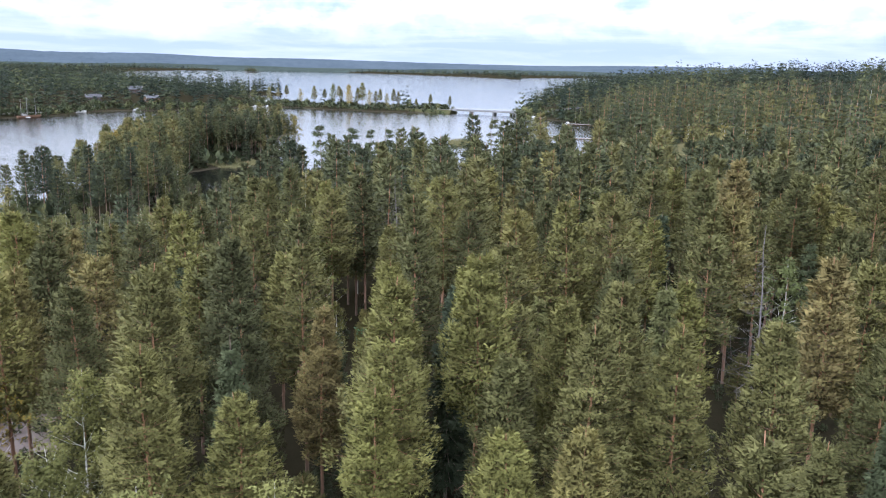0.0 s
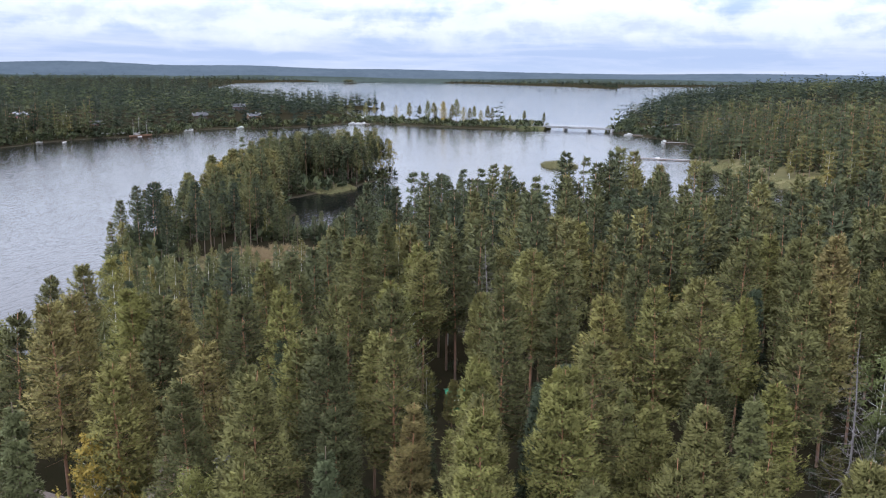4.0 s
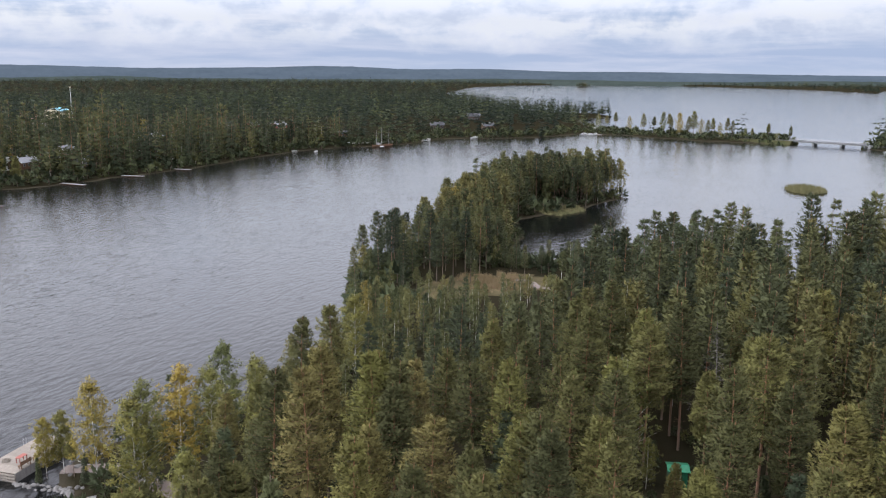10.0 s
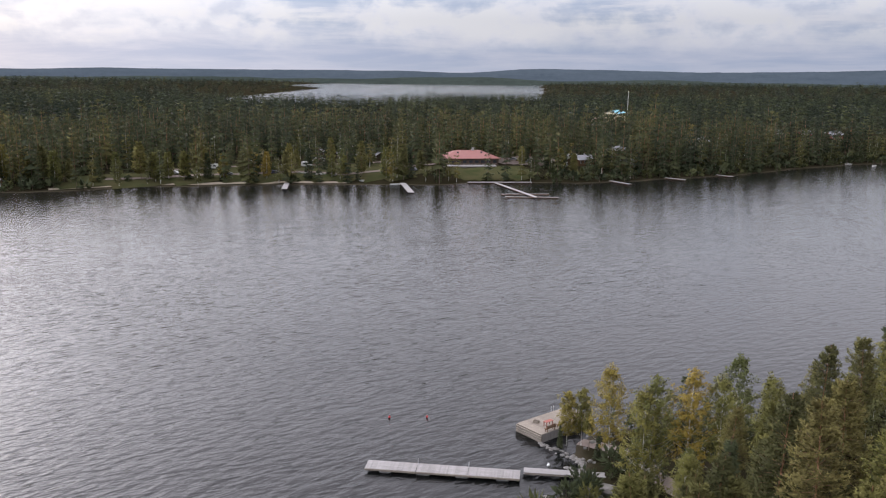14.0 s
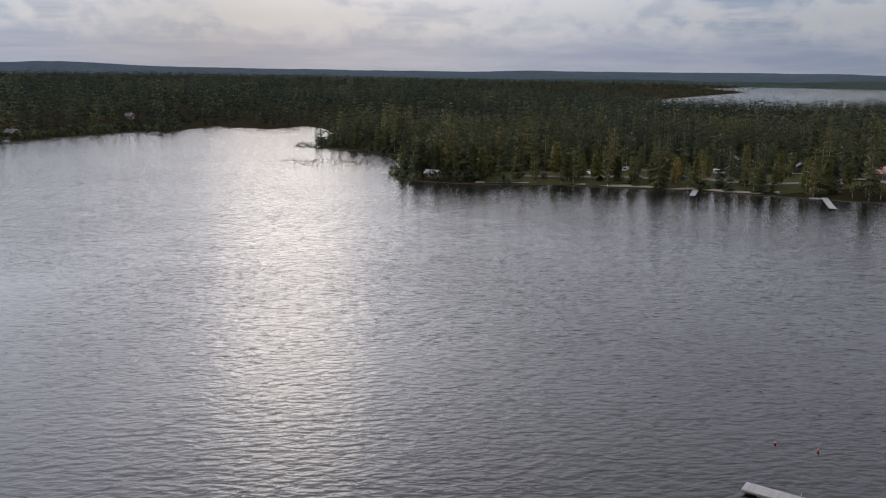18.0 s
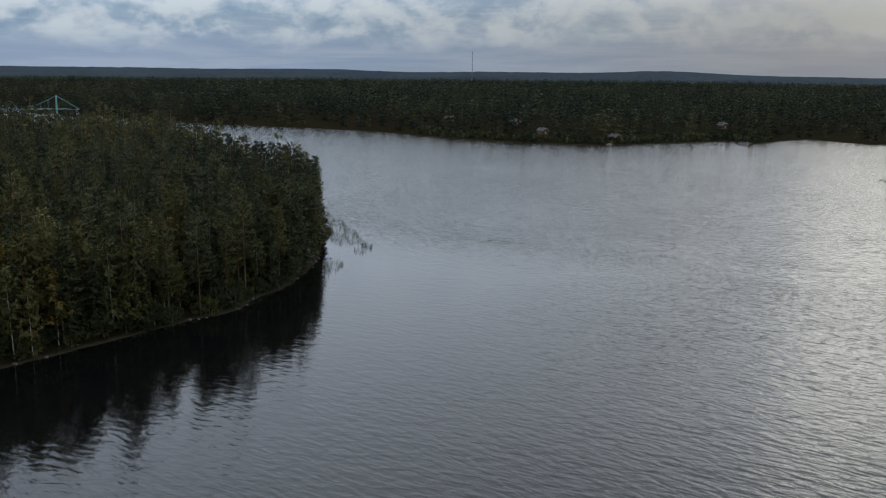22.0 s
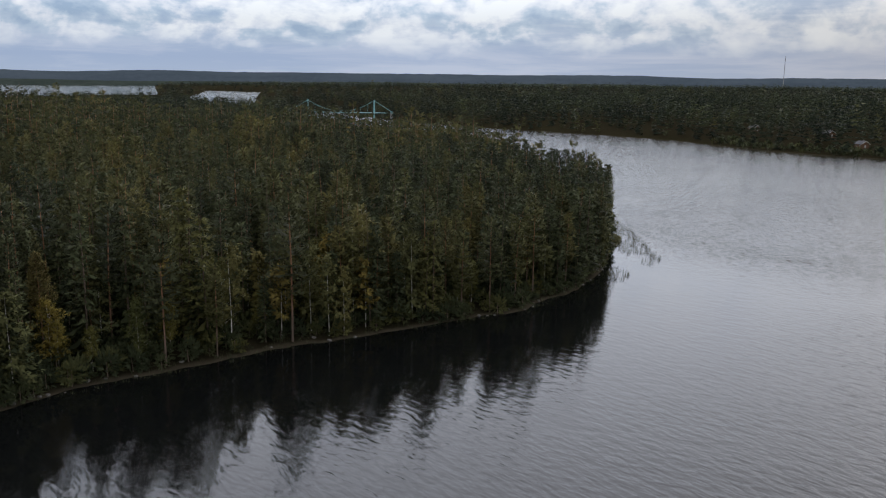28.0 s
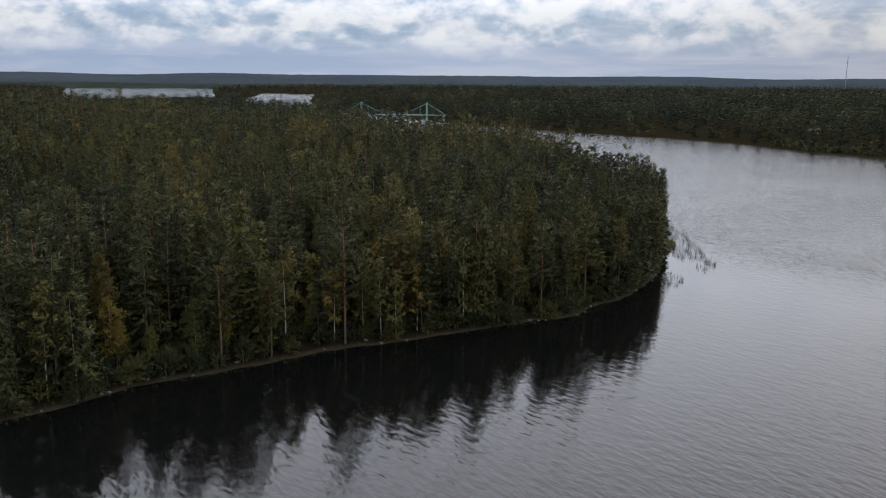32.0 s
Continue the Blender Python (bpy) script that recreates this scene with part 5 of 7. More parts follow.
def bathing_deck():
    deck = thing("bathing_deck", "pale timber bathing deck on log cribs at the shore", "deck", pose(-86.2, 65.6, 0, 0, 0, 6))
    for k in range(24):
        part("plank", boxed((0, 4.8, 0.43 * k + 0.01, 0.43 * k + 0.42, 1.12, 1.18)), PALEWOOD, deck)
    for k in range(4):
        z = -0.35 + 0.36 * k
        part("log_beam", boxed((-0.05, 4.85, -0.12, 0.14, z, z + 0.27), bevel=0.05), PALEWOOD, deck)
        part("log_beam", boxed((-0.12, 0.14, 0.15, 10.3, z, z + 0.27), bevel=0.05), PALEWOOD, deck)
    # added dark box stands for the shade in the gaps between the logs
    part("crib_fill", boxed((0.06, 4.5, 0.06, 10.0, -0.4, 1.08)), DARKWOOD, deck, "dark box standing for shade between the crib logs")
    part("crib_back", boxed((4.6, 4.84, 0.15, 10.3, -0.35, 1.1)), GREYWOOD, deck)
    part("crib_end", boxed((0.15, 4.58, 10.06, 10.3, -0.35, 1.1)), GREYWOOD, deck)
    for k in range(4):
        part("pile", rods(((0.5 + 1.2 * k, 5.0, -3), (0.5 + 1.2 * k, 5.0, 1.1), 0.12)), DARKWOOD, deck)
    part("ladder", rods(((-0.2, 7.0, -0.5), (-0.2, 7.0, 1.9), 0.03), ((-0.2, 7.5, -0.5), (-0.2, 7.5, 1.9), 0.03),
                        ((-0.2, 7.0, 0.1), (-0.2, 7.5, 0.1), 0.02), ((-0.2, 7.0, 0.45), (-0.2, 7.5, 0.45), 0.02), ((-0.2, 7.0, 0.8), (-0.2, 7.5, 0.8), 0.02)), STEEL, deck)

    def bench(m):
        seat = thing("bench", "dark brown wooden bench with slatted back on the deck", "bench", m, "benches on the bathing deck")
        for k in range(3):
            part("seat_slat", boxed((0, 1.8, 0.15 * k, 0.15 * k + 0.13, 0.43, 0.47)), BROWNWOOD, seat)
            part("back_slat", boxed((0, 1.8, 0.46, 0.49, 0.52 + 0.15 * k, 0.64 + 0.15 * k)), BROWNWOOD, seat)
        for x in (0.15, 1.55):
            part("leg", boxed((x, x + 0.1, 0.02, 0.1, 0, 0.43), (x, x + 0.1, 0.38, 0.46, 0, 0.95)), BROWNWOOD, seat)
        return seat

    base = pose(-86.2, 65.6, 1.18, 0, 0, 6)
    bench(base @ pose(4.35, 1.0, 0, 0, 0, 90).copy() @ pose(0, 0, 0, 0, 0, 180) @ pose(-1.8, 0, 0))
    bench(base @ pose(4.35, 3.3, 0, 0, 0, 90) @ pose(0, 0, 0, 0, 0, 180) @ pose(-1.8, 0, 0))
    bench(base @ pose(4.35, 6.6, 0, 0, 0, 90) @ pose(0, 0, 0, 0, 0, 180) @ pose(-1.8, 0, 0))
    table = thing("picnic_table", "small reddish wooden table beside the benches", "table", base @ pose(2.9, 2.2, 0))
    part("tabletop", boxed((0, 0.7, 0, 1.4, 0.70, 0.74), bevel=0.01), REDWOOD, table)
    for x, y in ((0.05, 0.1), (0.57, 0.1), (0.05, 1.22), (0.57, 1.22)):
        part("leg", boxed((x, x + 0.08, y, y + 0.08, 0, 0.70)), REDWOOD, table)
    tub = thing("wooden_crate", "small pale wooden crate on the deck", "crate", base @ pose(1.2, 1.9, 0, 0, 0, 20))
    for k in range(3):
        part("side_board", boxed((0, 0.8, 0, 0.03, 0.11 * k, 0.11 * k + 0.1), (0, 0.8, 0.57, 0.6, 0.11 * k, 0.11 * k + 0.1),
                                 (0, 0.03, 0.03, 0.57, 0.11 * k, 0.11 * k + 0.1), (0.77, 0.8, 0.03, 0.57, 0.11 * k, 0.11 * k + 0.1)), PALEWOOD, tub)
    part("bottom", boxed((0.03, 0.77, 0.03, 0.57, 0, 0.03)), PALEWOOD, tub)


def buoys():
    first = thing("buoy", "round red plastic buoy floating on the lake", "buoy", pose(-99.4, 52.7, 0), "buoys off the dock")
    bm = bmesh.new()
    bmesh.ops.create_uvsphere(bm, u_segments=18, v_segments=12, radius=0.18)
    bmesh.ops.scale(bm, vec=(1, 1, 0.92), verts=bm.verts)
    bmesh.ops.translate(bm, vec=(0, 0, 0.16), verts=bm.verts)
    part("float_ball", bm, REDPLASTIC, first)
    part("collar", rods(((0, 0, 0.33), (0, 0, 0.40), 0.07)), REDPLASTIC, first)
    part("eye", rods(((0, -0.05, 0.42), (0, 0.05, 0.42), 0.03)), STEEL, first)
    copy_thing(first, pose(-96.7, 57.4, 0, 0, 0, 40))
    white = thing("marker_buoy", "small white float bobbing near the shore", "buoy", pose(-75.6, 62.6, 0))
    bm = bmesh.new()
    bmesh.ops.create_uvsphere(bm, u_segments=12, v_segments=8, radius=0.2)
    bmesh.ops.translate(bm, vec=(0, 0, 0.1), verts=bm.verts)
    part("float_ball", bm, WHITE, white)
    part("stem", rods(((0, 0, 0.25), (0, 0, 0.42), 0.04)), WHITE, white)


def stone_mesh(seed, detail=2):
    bm = bmesh.new()
    bmesh.ops.create_icosphere(bm, subdivisions=detail, radius=1.0)
    rng = random.Random(seed)
    off = Vector((rng.uniform(-9, 9), rng.uniform(-9, 9), rng.uniform(-9, 9)))
    for v in bm.verts:
        v.co *= 1 + 0.35 * noise.noise(v.co * 0.9 + off) + 0.12 * noise.noise(v.co * 2.6 + off)
        v.co.z *= 0.62
    me = bpy.data.meshes.new("stone")
    bm.to_mesh(me)
    bm.free()
    me.materials.append(STONE)
    return me


STONES = [stone_mesh(k) for k in range(5)]


def stones():
    rng = random.Random(5)

    def put(name, x, y, z, s, label, group):
        ob = tagged(new(name, STONES[rng.randrange(5)]), label, "stone", group)
        ob.matrix_basis = pose(x, y, z, rng.uniform(-12, 12), rng.uniform(-12, 12), rng.uniform(0, 360)) @ Matrix.Diagonal((s, s * rng.uniform(0.7, 1.1), s, 1))

    for k in range(46):                      # the stone bank beside the bathing deck
        u = rng.random()
        x, y = -81.2 + 8.2 * u + rng.uniform(-0.5, 0.5), 66.2 + 1.0 * u + rng.uniform(-0.9, 0.5)
        put("boulder", x, y, max(-0.05, float(ground_z(x, y)[0])) + 0.05, rng.uniform(0.16, 0.42), "grey boulder in the stone bank at the shore", "stones of the bank")
    for x, y, s in ((-66.4, 61.2, 2.1), (-65.6, 63.4, 1.5), (-64.5, 60.0, 1.6)):
        put("rock_slab", x, y, max(0.0, float(ground_z(x, y)[0])) + 0.1, s, "broad smooth pale rock at the waterline", "shore rocks")
    for k in range(60):                      # loose stones along the near shores
        i = rng.randrange(len(NEAR_SHORE[:12]) - 1)
        (ax, ay), (bx, by) = NEAR_SHORE[i], NEAR_SHORE[i + 1]
        u = rng.random()
        x, y = ax + (bx - ax) * u + rng.uniform(-1.5, 2.0), ay + (by - ay) * u + rng.uniform(-1, 1)
        put("shore_stone", x, y, max(-0.1, float(ground_z(x, y)[0])) + 0.02, rng.uniform(0.2, 0.7), "grey stone lying at the water's edge", "stones along the near shore")
    for k in range(50):
        i = rng.randrange(13, 22)
        (ax, ay), (bx, by) = SOUTH_SHORE[i - 4], SOUTH_SHORE[i - 3]
        u = rng.random()
        x, y = ax + (bx - ax) * u + rng.uniform(-1, 1), ay + (by - ay) * u + rng.uniform(-1.2, 1.2)
        put("shore_stone", x, y, max(-0.1, float(ground_z(x, y)[0])) + 0.02, rng.uniform(0.2, 0.6), "dark stone at the foot of the wooded bank", "stones along the peninsula")


floating_dock()
bathing_deck()
buoys()
stones()
ribbon("path_shore", [(-81, 70.5), (-76, 71.5), (-70, 72), (-60, 68), (-48, 66), (-38, 62)], 2.2, GRAVEL, "trodden gravel path to the bathing deck", "path", 0.06)


# ---------------------------------------------------------------- huts in the near wood
def green_hut():
    hut = thing("green_hut", "small green sheet-metal hut between the pines", "hut", at_ground(-8.0, 86.2, 14))
    part("wall", walls(1.9, 1.9, 2.2, 0.25), GREENTIN, hut)
    for slab in gable(1.9, 1.9, 2.22, 0.25, 0.22, 0.07):
        part("roof", slab, GREENROOF, hut)
    for k in range(6):
        part("rib", boxed((-0.95 + 0.36 * k, -0.91 + 0.36 * k, -1.0, -0.952, 0.0, 2.15)), GREENTIN, hut)
    window = part("window", boxed((-0.25, 0.25, -1.03, -0.955, 1.25, 1.75)), WHITE, hut, "small white-framed window")
    part("pane", boxed((-0.18, 0.18, -1.045, -1.032, 1.32, 1.68)), GLASS, window)
    door = part("door", boxed((0.952, 1.0, -0.5, 0.4, 0.02, 1.95)), GREENTIN, hut)
    part("handle", rods(((1.03, 0.25, 1.0), (1.03, 0.25, 1.15), 0.015)), STEEL, door)


def plain_shed(name, label, x, y, turn, l, w, h, rise, wall, roof, trim):
    shed = thing(name, label, "shed", at_ground(x, y, turn))
    part("wall", walls(l, w, h, rise), wall, shed)
    for slab in gable(l, w, h + 0.02, rise, 0.35, 0.08):
        part("roof", slab, roof, shed)
    for sx in (-1, 1):
        bm = bmesh.new()
        for sy in (-1, 1):
            a, b = Vector((sx * (l / 2 + 0.36), sy * (w / 2 + 0.35), h - rise * 0.7 / w + 0.02)), Vector((sx * (l / 2 + 0.36), 0, h + rise + 0.03))
            rod(bm, a, b, 0.06, 4)
        part("barge_board", bm, trim, shed, "white-painted gable trim")
    door = part("door", boxed((-0.45, 0.45, -w / 2 - 0.05, -w / 2 - 0.003, 0, 1.95)), trim, shed)
    part("handle", rods(((0.3, -w / 2 - 0.09, 1.0), (0.3, -w / 2 - 0.09, 1.14), 0.015)), STEEL, door)
    window = part("window", boxed((l / 2 + 0.003, l / 2 + 0.06, -0.4, 0.4, 1.1, 1.8)), trim, shed)
    part("pane", boxed((l / 2 + 0.062, l / 2 + 0.075, -0.32, 0.32, 1.18, 1.72)), GLASS, window)
    return shed


green_hut()
plain_shed("grey_shed", "weathered grey shed with white gable trim in the pines", -3.2, 87.8, 104, 2.4, 2.0, 2.1, 0.7, GREYWOOD, DARKROOF, WHITE)
plain_shed("boat_shed", "small dark shed with pale trim beside a gravel yard", -26.6, 67.0, 70, 3.2, 2.6, 2.2, 0.9, DARKWOOD, DARKROOF, GREYWOOD)
drape("yard", [(-39, 66), (-37, 60), (-31, 62), (-30, 67), (-33, 71), (-38, 71)], GRAVEL, "pinkish gravel yard in the wood", "yard", lift=0.06, step=1.5)
drape("trail", [(-7.3, 82), (-6.8, 69), (-5.6, 69), (-6.2, 82)], surface("red_needle_litter", (0.070, 0.030, 0.019), (0.11, 0.048, 0.031), 0.5, 0.95, fine=20.0), "reddish needle-covered trail between pines", "trail", lift=0.05, step=1.2)


# ---------------------------------------------------------------- causeway and road bridge


def causeway():
    bm = bmesh.new()
    pts = [Vector((x, y, 0)) for x, y in [(-200, 735), (-160, 712), (-120, 706), (-58, 677), (6, 657)]]
    rows = []
    for i, p in enumerate(pts):
        d = (pts[min(i + 1, len(pts) - 1)] - pts[max(i - 1, 0)]).normalized()
        side = Vector((-d.y, d.x, 0))
        rows.append([bm.verts.new(p + side * o + Vector((0, 0, z))) for o, z in ((-13, -1.0), (-6, 2.4), (6, 2.4), (13, -1.0))])
    for a, b in zip(rows, rows[1:]):
        for k in range(3):
            bm.faces.new((a[k], b[k], b[k + 1], a[k + 1]))
    bm.faces.new(rows[0])
    bm.faces.new(rows[-1][::-1])
    bmesh.ops.recalc_face_normals(bm, faces=bm.faces)
    me = bpy.data.meshes.new("causeway")
    bm.to_mesh(me)
    bm.free()
    me.materials.append(LAWN)
    tagged(new("causeway", me), "grassy road embankment across the lake", "embankment", kind="structure")
    ribbon("road_causeway", [(-200, 735), (-160, 712), (-120, 706), (-58, 677), (6, 657)], 7.0, ASPHALT, "asphalt road on the causeway", "road", rise=2.52)
    ribbon("road_right", [(50, 638), (75, 634), (100, 640), (140, 670)], 7.0, ASPHALT, "asphalt road into the wood", "road", lift=0.3)


def road_bridge():
    a, b = (5.0, 657.0), (53.0, 637.0)
    long = math.dist(a, b)
    bridge = thing("road_bridge", "low concrete road bridge with two piers over the strait", "bridge", pose(a[0], a[1], 0, 0, 0, bearing(a, b)))
    part("deck", boxed((-1, long + 1, -4.2, 4.2, 2.55, 2.9), bevel=0.03), CONCRETE, bridge)
    for y in (-3.2, -1.1, 1.1, 3.2):
        part("girder", boxed((0, long, y - 0.25, y + 0.25, 1.7, 2.548)), CONCRETE, bridge)
    part("road_surface", boxed((-1, long + 1, -3.6, 3.6, 2.904, 2.96)), ASPHALT, bridge)
    for x in (long * 0.30, long * 0.66):
        pier = part("pier", boxed((x - 0.55, x + 0.55, -3.6, 3.6, -3.2, 1.2), bevel=0.2), CONCRETE, bridge)
        part("pier_cap", boxed((x - 0.75, x + 0.75, -3.9, 3.9, 1.204, 1.696), bevel=0.04), CONCRETE, pier)
    for x in (-1.6, long + 0.2):
        part("abutment", boxed((x, x + 1.6, -4.4, 4.4, -2.5, 2.54), bevel=0.05), CONCRETE, bridge)
    for y in (-4.1, 4.1):
        rail = part("railing", rods(((-1, y, 3.9), (long + 1, y, 3.9), 0.06), ((-1, y, 3.45), (long + 1, y, 3.45), 0.04)), STEEL, bridge)
        for k in range(int(long / 2.4) + 1):
            part("railing_post", rods(((k * 2.4, y, 2.9), (k * 2.4, y, 3.9), 0.05)), STEEL, rail)


CAUSE_TREES = [(-149, 722, 13), (-141, 719, 12), (-133, 716, 15), (-120, 708, 13), (-108, 704, 16), (-99, 699, 14), (-91, 693, 17), (-86, 690, 15), (-84, 685, 13), (-77, 680, 18),
               (-70, 678, 16), (-66, 676, 20), (-60, 672, 14), (-55, 668, 13), (-51, 666, 15), (-46, 668, 12), (-41, 664, 16), (-37, 662, 14), (-28, 664, 8), (-23, 660, 9),
               (-12, 662, 12), (-6, 654, 7), (3, 650, 12)]


def causeway_trees():
    rng = random.Random(9)
    for k, (x, y, h) in enumerate(CAUSE_TREES):
        kind = "birch" if k % 3 == 0 else "pine"
        models = SEMI[kind]
        model = models[rng.randrange(len(models))]
        thing_ = plant(kind, model, x, y, h / model[0], rng.uniform(0, 360), "trees on the causeway", LABELS[kind] + " on the causeway")
        thing_.location.z = max(1.2, thing_.location.z)


causeway()
road_bridge()
causeway_trees()


# ---------------------------------------------------------------- boats, piers and docks of the far shores
def hull_mesh(long, wide, deep, stern=0.75):
    """A boat's hull, open on top with a thin shell."""
    bm = bmesh.new()
    n = 9
    rings = []
    for i in range(n):
        u = i / (n - 1)
        half = wide / 2 * (stern + (1 - stern) * min(1, u * 3)) * (1 - max(0, (u - 0.55) / 0.45) ** 2.2)
        x = long * (u - 0.5)
        keel = -0.12 * deep + deep * 0.5 * max(0, (u - 0.7) / 0.3) ** 2
        top = deep * (0.85 + 0.3 * u * u)
        rings.append([(x, -half, top), (x, -half * 0.8, keel + 0.25 * deep), (x, 0, keel), (x, half * 0.8, keel + 0.25 * deep), (x, half, top),
                      (x, half * 0.86, top), (x, half * 0.6, keel + 0.35 * deep), (x, -half * 0.6, keel + 0.35 * deep), (x, -half * 0.86, top)])
    verts = [[bm.verts.new(p) for p in ring] for ring in rings]
    for a, b in zip(verts, verts[1:]):
        for k in range(9):
            m = (k + 1) % 9
            bm.faces.new((a[k], b[k], b[m], a[m]))
    bm.faces.new(verts[0])
    bmesh.ops.remove_doubles(bm, verts=bm.verts, dist=0.002)
    bmesh.ops.recalc_face_normals(bm, faces=bm.faces)
    return bm


def rowing_boat():
    boat = thing("rowing_boat", "white open rowing boat drawn up at the shore", "boat", pose(0, 0, -50), "boats along the far shore")
    part("hull", hull_mesh(4.6, 1.6, 0.6), DULLWHITE, boat)
    for x in (-1.2, 0.1, 1.2):
        part("thwart", boxed((x, x + 0.25, -0.6, 0.6, 0.40, 0.44)), PALEWOOD, boat)
    return boat


def motor_boat():
    boat = thing("motor_boat", "white cabin motor boat moored at a pier", "boat", pose(0, 0, -50), "boats along the far shore")
    part("hull", hull_mesh(6.5, 2.3, 1.0, 0.85), DULLWHITE, boat)
    part("deck", prism([(-2.6, -0.85), (1.0, -0.9), (2.6, -0.35), (2.6, 0.35), (1.0, 0.9), (-2.6, 0.85)], 0.78, 0.84), DULLWHITE, boat)
    cabin = part("cabin", boxed((-0.6, 1.5, -0.75, 0.75, 0.842, 1.6), bevel=0.12), DULLWHITE, boat)
    part("windscreen", boxed((1.502, 1.54, -0.6, 0.6, 1.1, 1.5)), GLASS, cabin)
    part("outboard_motor", boxed((-3.5, -3.15, -0.2, 0.2, 0.3, 1.2), bevel=0.06), BLACK, boat)
    return boat


def pier(name, label, a, b, wide, up=0.5, mat=None, legs=True):
    long = math.dist(a, b)
    ob = thing(name, label, "pier", pose(a[0], a[1], 0, 0, 0, bearing(a, b)), "piers of the far shores")
    part("deck", boxed((0, long, -wide / 2, wide / 2, up, up + 0.1), bevel=0.015), mat or GREYWOOD, ob)
    for s in (-1, 1):
        part("beam", boxed((0.05, long - 0.05, s * wide * 0.42 - 0.06, s * wide * 0.42 + 0.06, up - 0.22, up - 0.003)), BROWNWOOD, ob)
    x = 1.0
    while x < long and legs:
        for s in (-1, 1):
            part("pile", rods(((x, s * wide * 0.4, -2.6), (x, s * wide * 0.4, up - 0.01), 0.08)), DARKWOOD, ob)
        x += 4.0
    if not legs:
        x = 0.6
        while x < long - 1:
            part("float", boxed((x, x + 1.2, -wide * 0.42, wide * 0.42, -0.3, up - 0.25), bevel=0.05), BLACK, ob)
            x += 3.2
    return ob


def sailing_ship():
    ship = thing("sailing_ship", "moored wooden ship with three bare pale masts", "ship", pose(-249, 510, 0, 0, 0, bearing((-255, 502), (-243, 519))))
    part("hull", hull_mesh(15.0, 3.4, 1.3, 0.7), BROWNWOOD, ship, "brown tarred hull")
    part("deck", prism([(-6.8, -1.1), (2.4, -1.35), (5.6, -0.5), (5.6, 0.5), (2.4, 1.35), (-6.8, 1.1)], 0.9, 1.0), PALEWOOD, ship)
    for x, h in ((-5.0, 11.0), (-1.2, 12.5), (4.0, 11.5)):
        mast = part("mast", rods(((x, 0, 0.8), (x, 0, h), 0.14, 8, 0.06)), GREYWOOD, ship)
        part("boom", rods(((x + 0.12, 0, 2.6), (x + 4.0, 0, 2.8), 0.07)), GREYWOOD, mast)
    part("deckhouse", boxed((-4.4, -2.0, -0.8, 0.8, 1.004, 2.1), bevel=0.06), GREYWOOD, ship)


ROW, MOTOR = rowing_boat(), motor_boat()
sailing_ship()
pier("wooden_pier", "long grey wooden pier on piles", (-244, 498), (-256, 522), 2.6)
pier("wooden_pier", "short pale pier with a widened end", (-358, 143), (-333, 131), 2.4)
pier("wooden_pier", "pale wooden pier slanting out from the beach", (-327, 185), (-298, 172.5), 2.6)
pier("boardwalk", "pale boardwalk along the marina shore", (-315, 212), (-301, 238), 2.2)
pier("marina_pier", "long pale main pier of the small marina", (-307, 222), (-262, 209.5), 1.7, 0.5, None, False)
pier("finger_pier", "narrow floating finger pier in the marina", (-277, 203), (-268, 221), 0.9, 0.35, None, False)
pier("finger_pier", "narrow floating finger pier in the marina", (-270, 200), (-258, 218), 0.9, 0.35, None, False)
pier("wooden_pier", "grey curved pier at a wooded shore", (-288, 274), (-274, 273), 2.0)
pier("wooden_pier", "short grey pier at the wooded bank", (-284, 306), (-273, 308), 1.8)
pier("wooden_pier", "short grey pier at the wooded bank", (-282, 338), (-271, 339), 1.8)
pier("wooden_pier", "long pale pier across the reedy bay", (79, 428), (49, 435), 1.6)
pier("wooden_pier", "low pier below the wooded hill", (72, 604), (60, 608), 2.2)
pier("wooden_pier", "low pier below the wooded hill", (92, 541), (77, 544), 2.2)
pier("wooden_pier", "boat pier beside the road causeway", (-150, 692), (-136, 676), 2.4)
for k, (x, y, turn, kind) in enumerate(((-280, 450, 70, "r"), (-268, 455, 100, "r"), (-277, 497, 40, "r"), (-274.5, 498.5, 60, "r"), (-271, 501, 30, "r"), (-267, 503.5, 80, "r"),
                                         (-264, 506, 50, "r"), (-262, 508, 20, "m"), (-240, 560, 80, "m"), (-246, 600, 30, "r"), (-218, 604, 60, "m"), (-146, 676, 20, "m"),
                                         (-152, 682, 50, "m"), (-143, 684, 80, "m"), (-362, 152, 40, "r"), (-356, 158, 70, "r"), (-353, 163, 20, "r"), (-325, 180, 60, "r"),
                                         (-338, 170, 0, "r"), (-586, -306, 30, "m"), (-600, -284, 70, "r"), (-604, -252, 20, "r"), (-592, -246, 60, "m"), (-655, -180, 30, "m"),
                                         (62, 606, 20, "m"), (78, 546, 70, "m"), (60, 437, 60, "r"))):
    z = max(0.02, float(ground_z(x, y)[0]) + 0.08)
    copy_thing(ROW if kind == "r" else MOTOR, pose(x, y, z, 0, 0, turn))
for ob in (ROW, MOTOR):
    ob.matrix_basis = pose(-282 if ob is ROW else -240, 452 if ob is ROW else 566, 0.1 if ob is ROW else 0.02, 0, 0, 80)


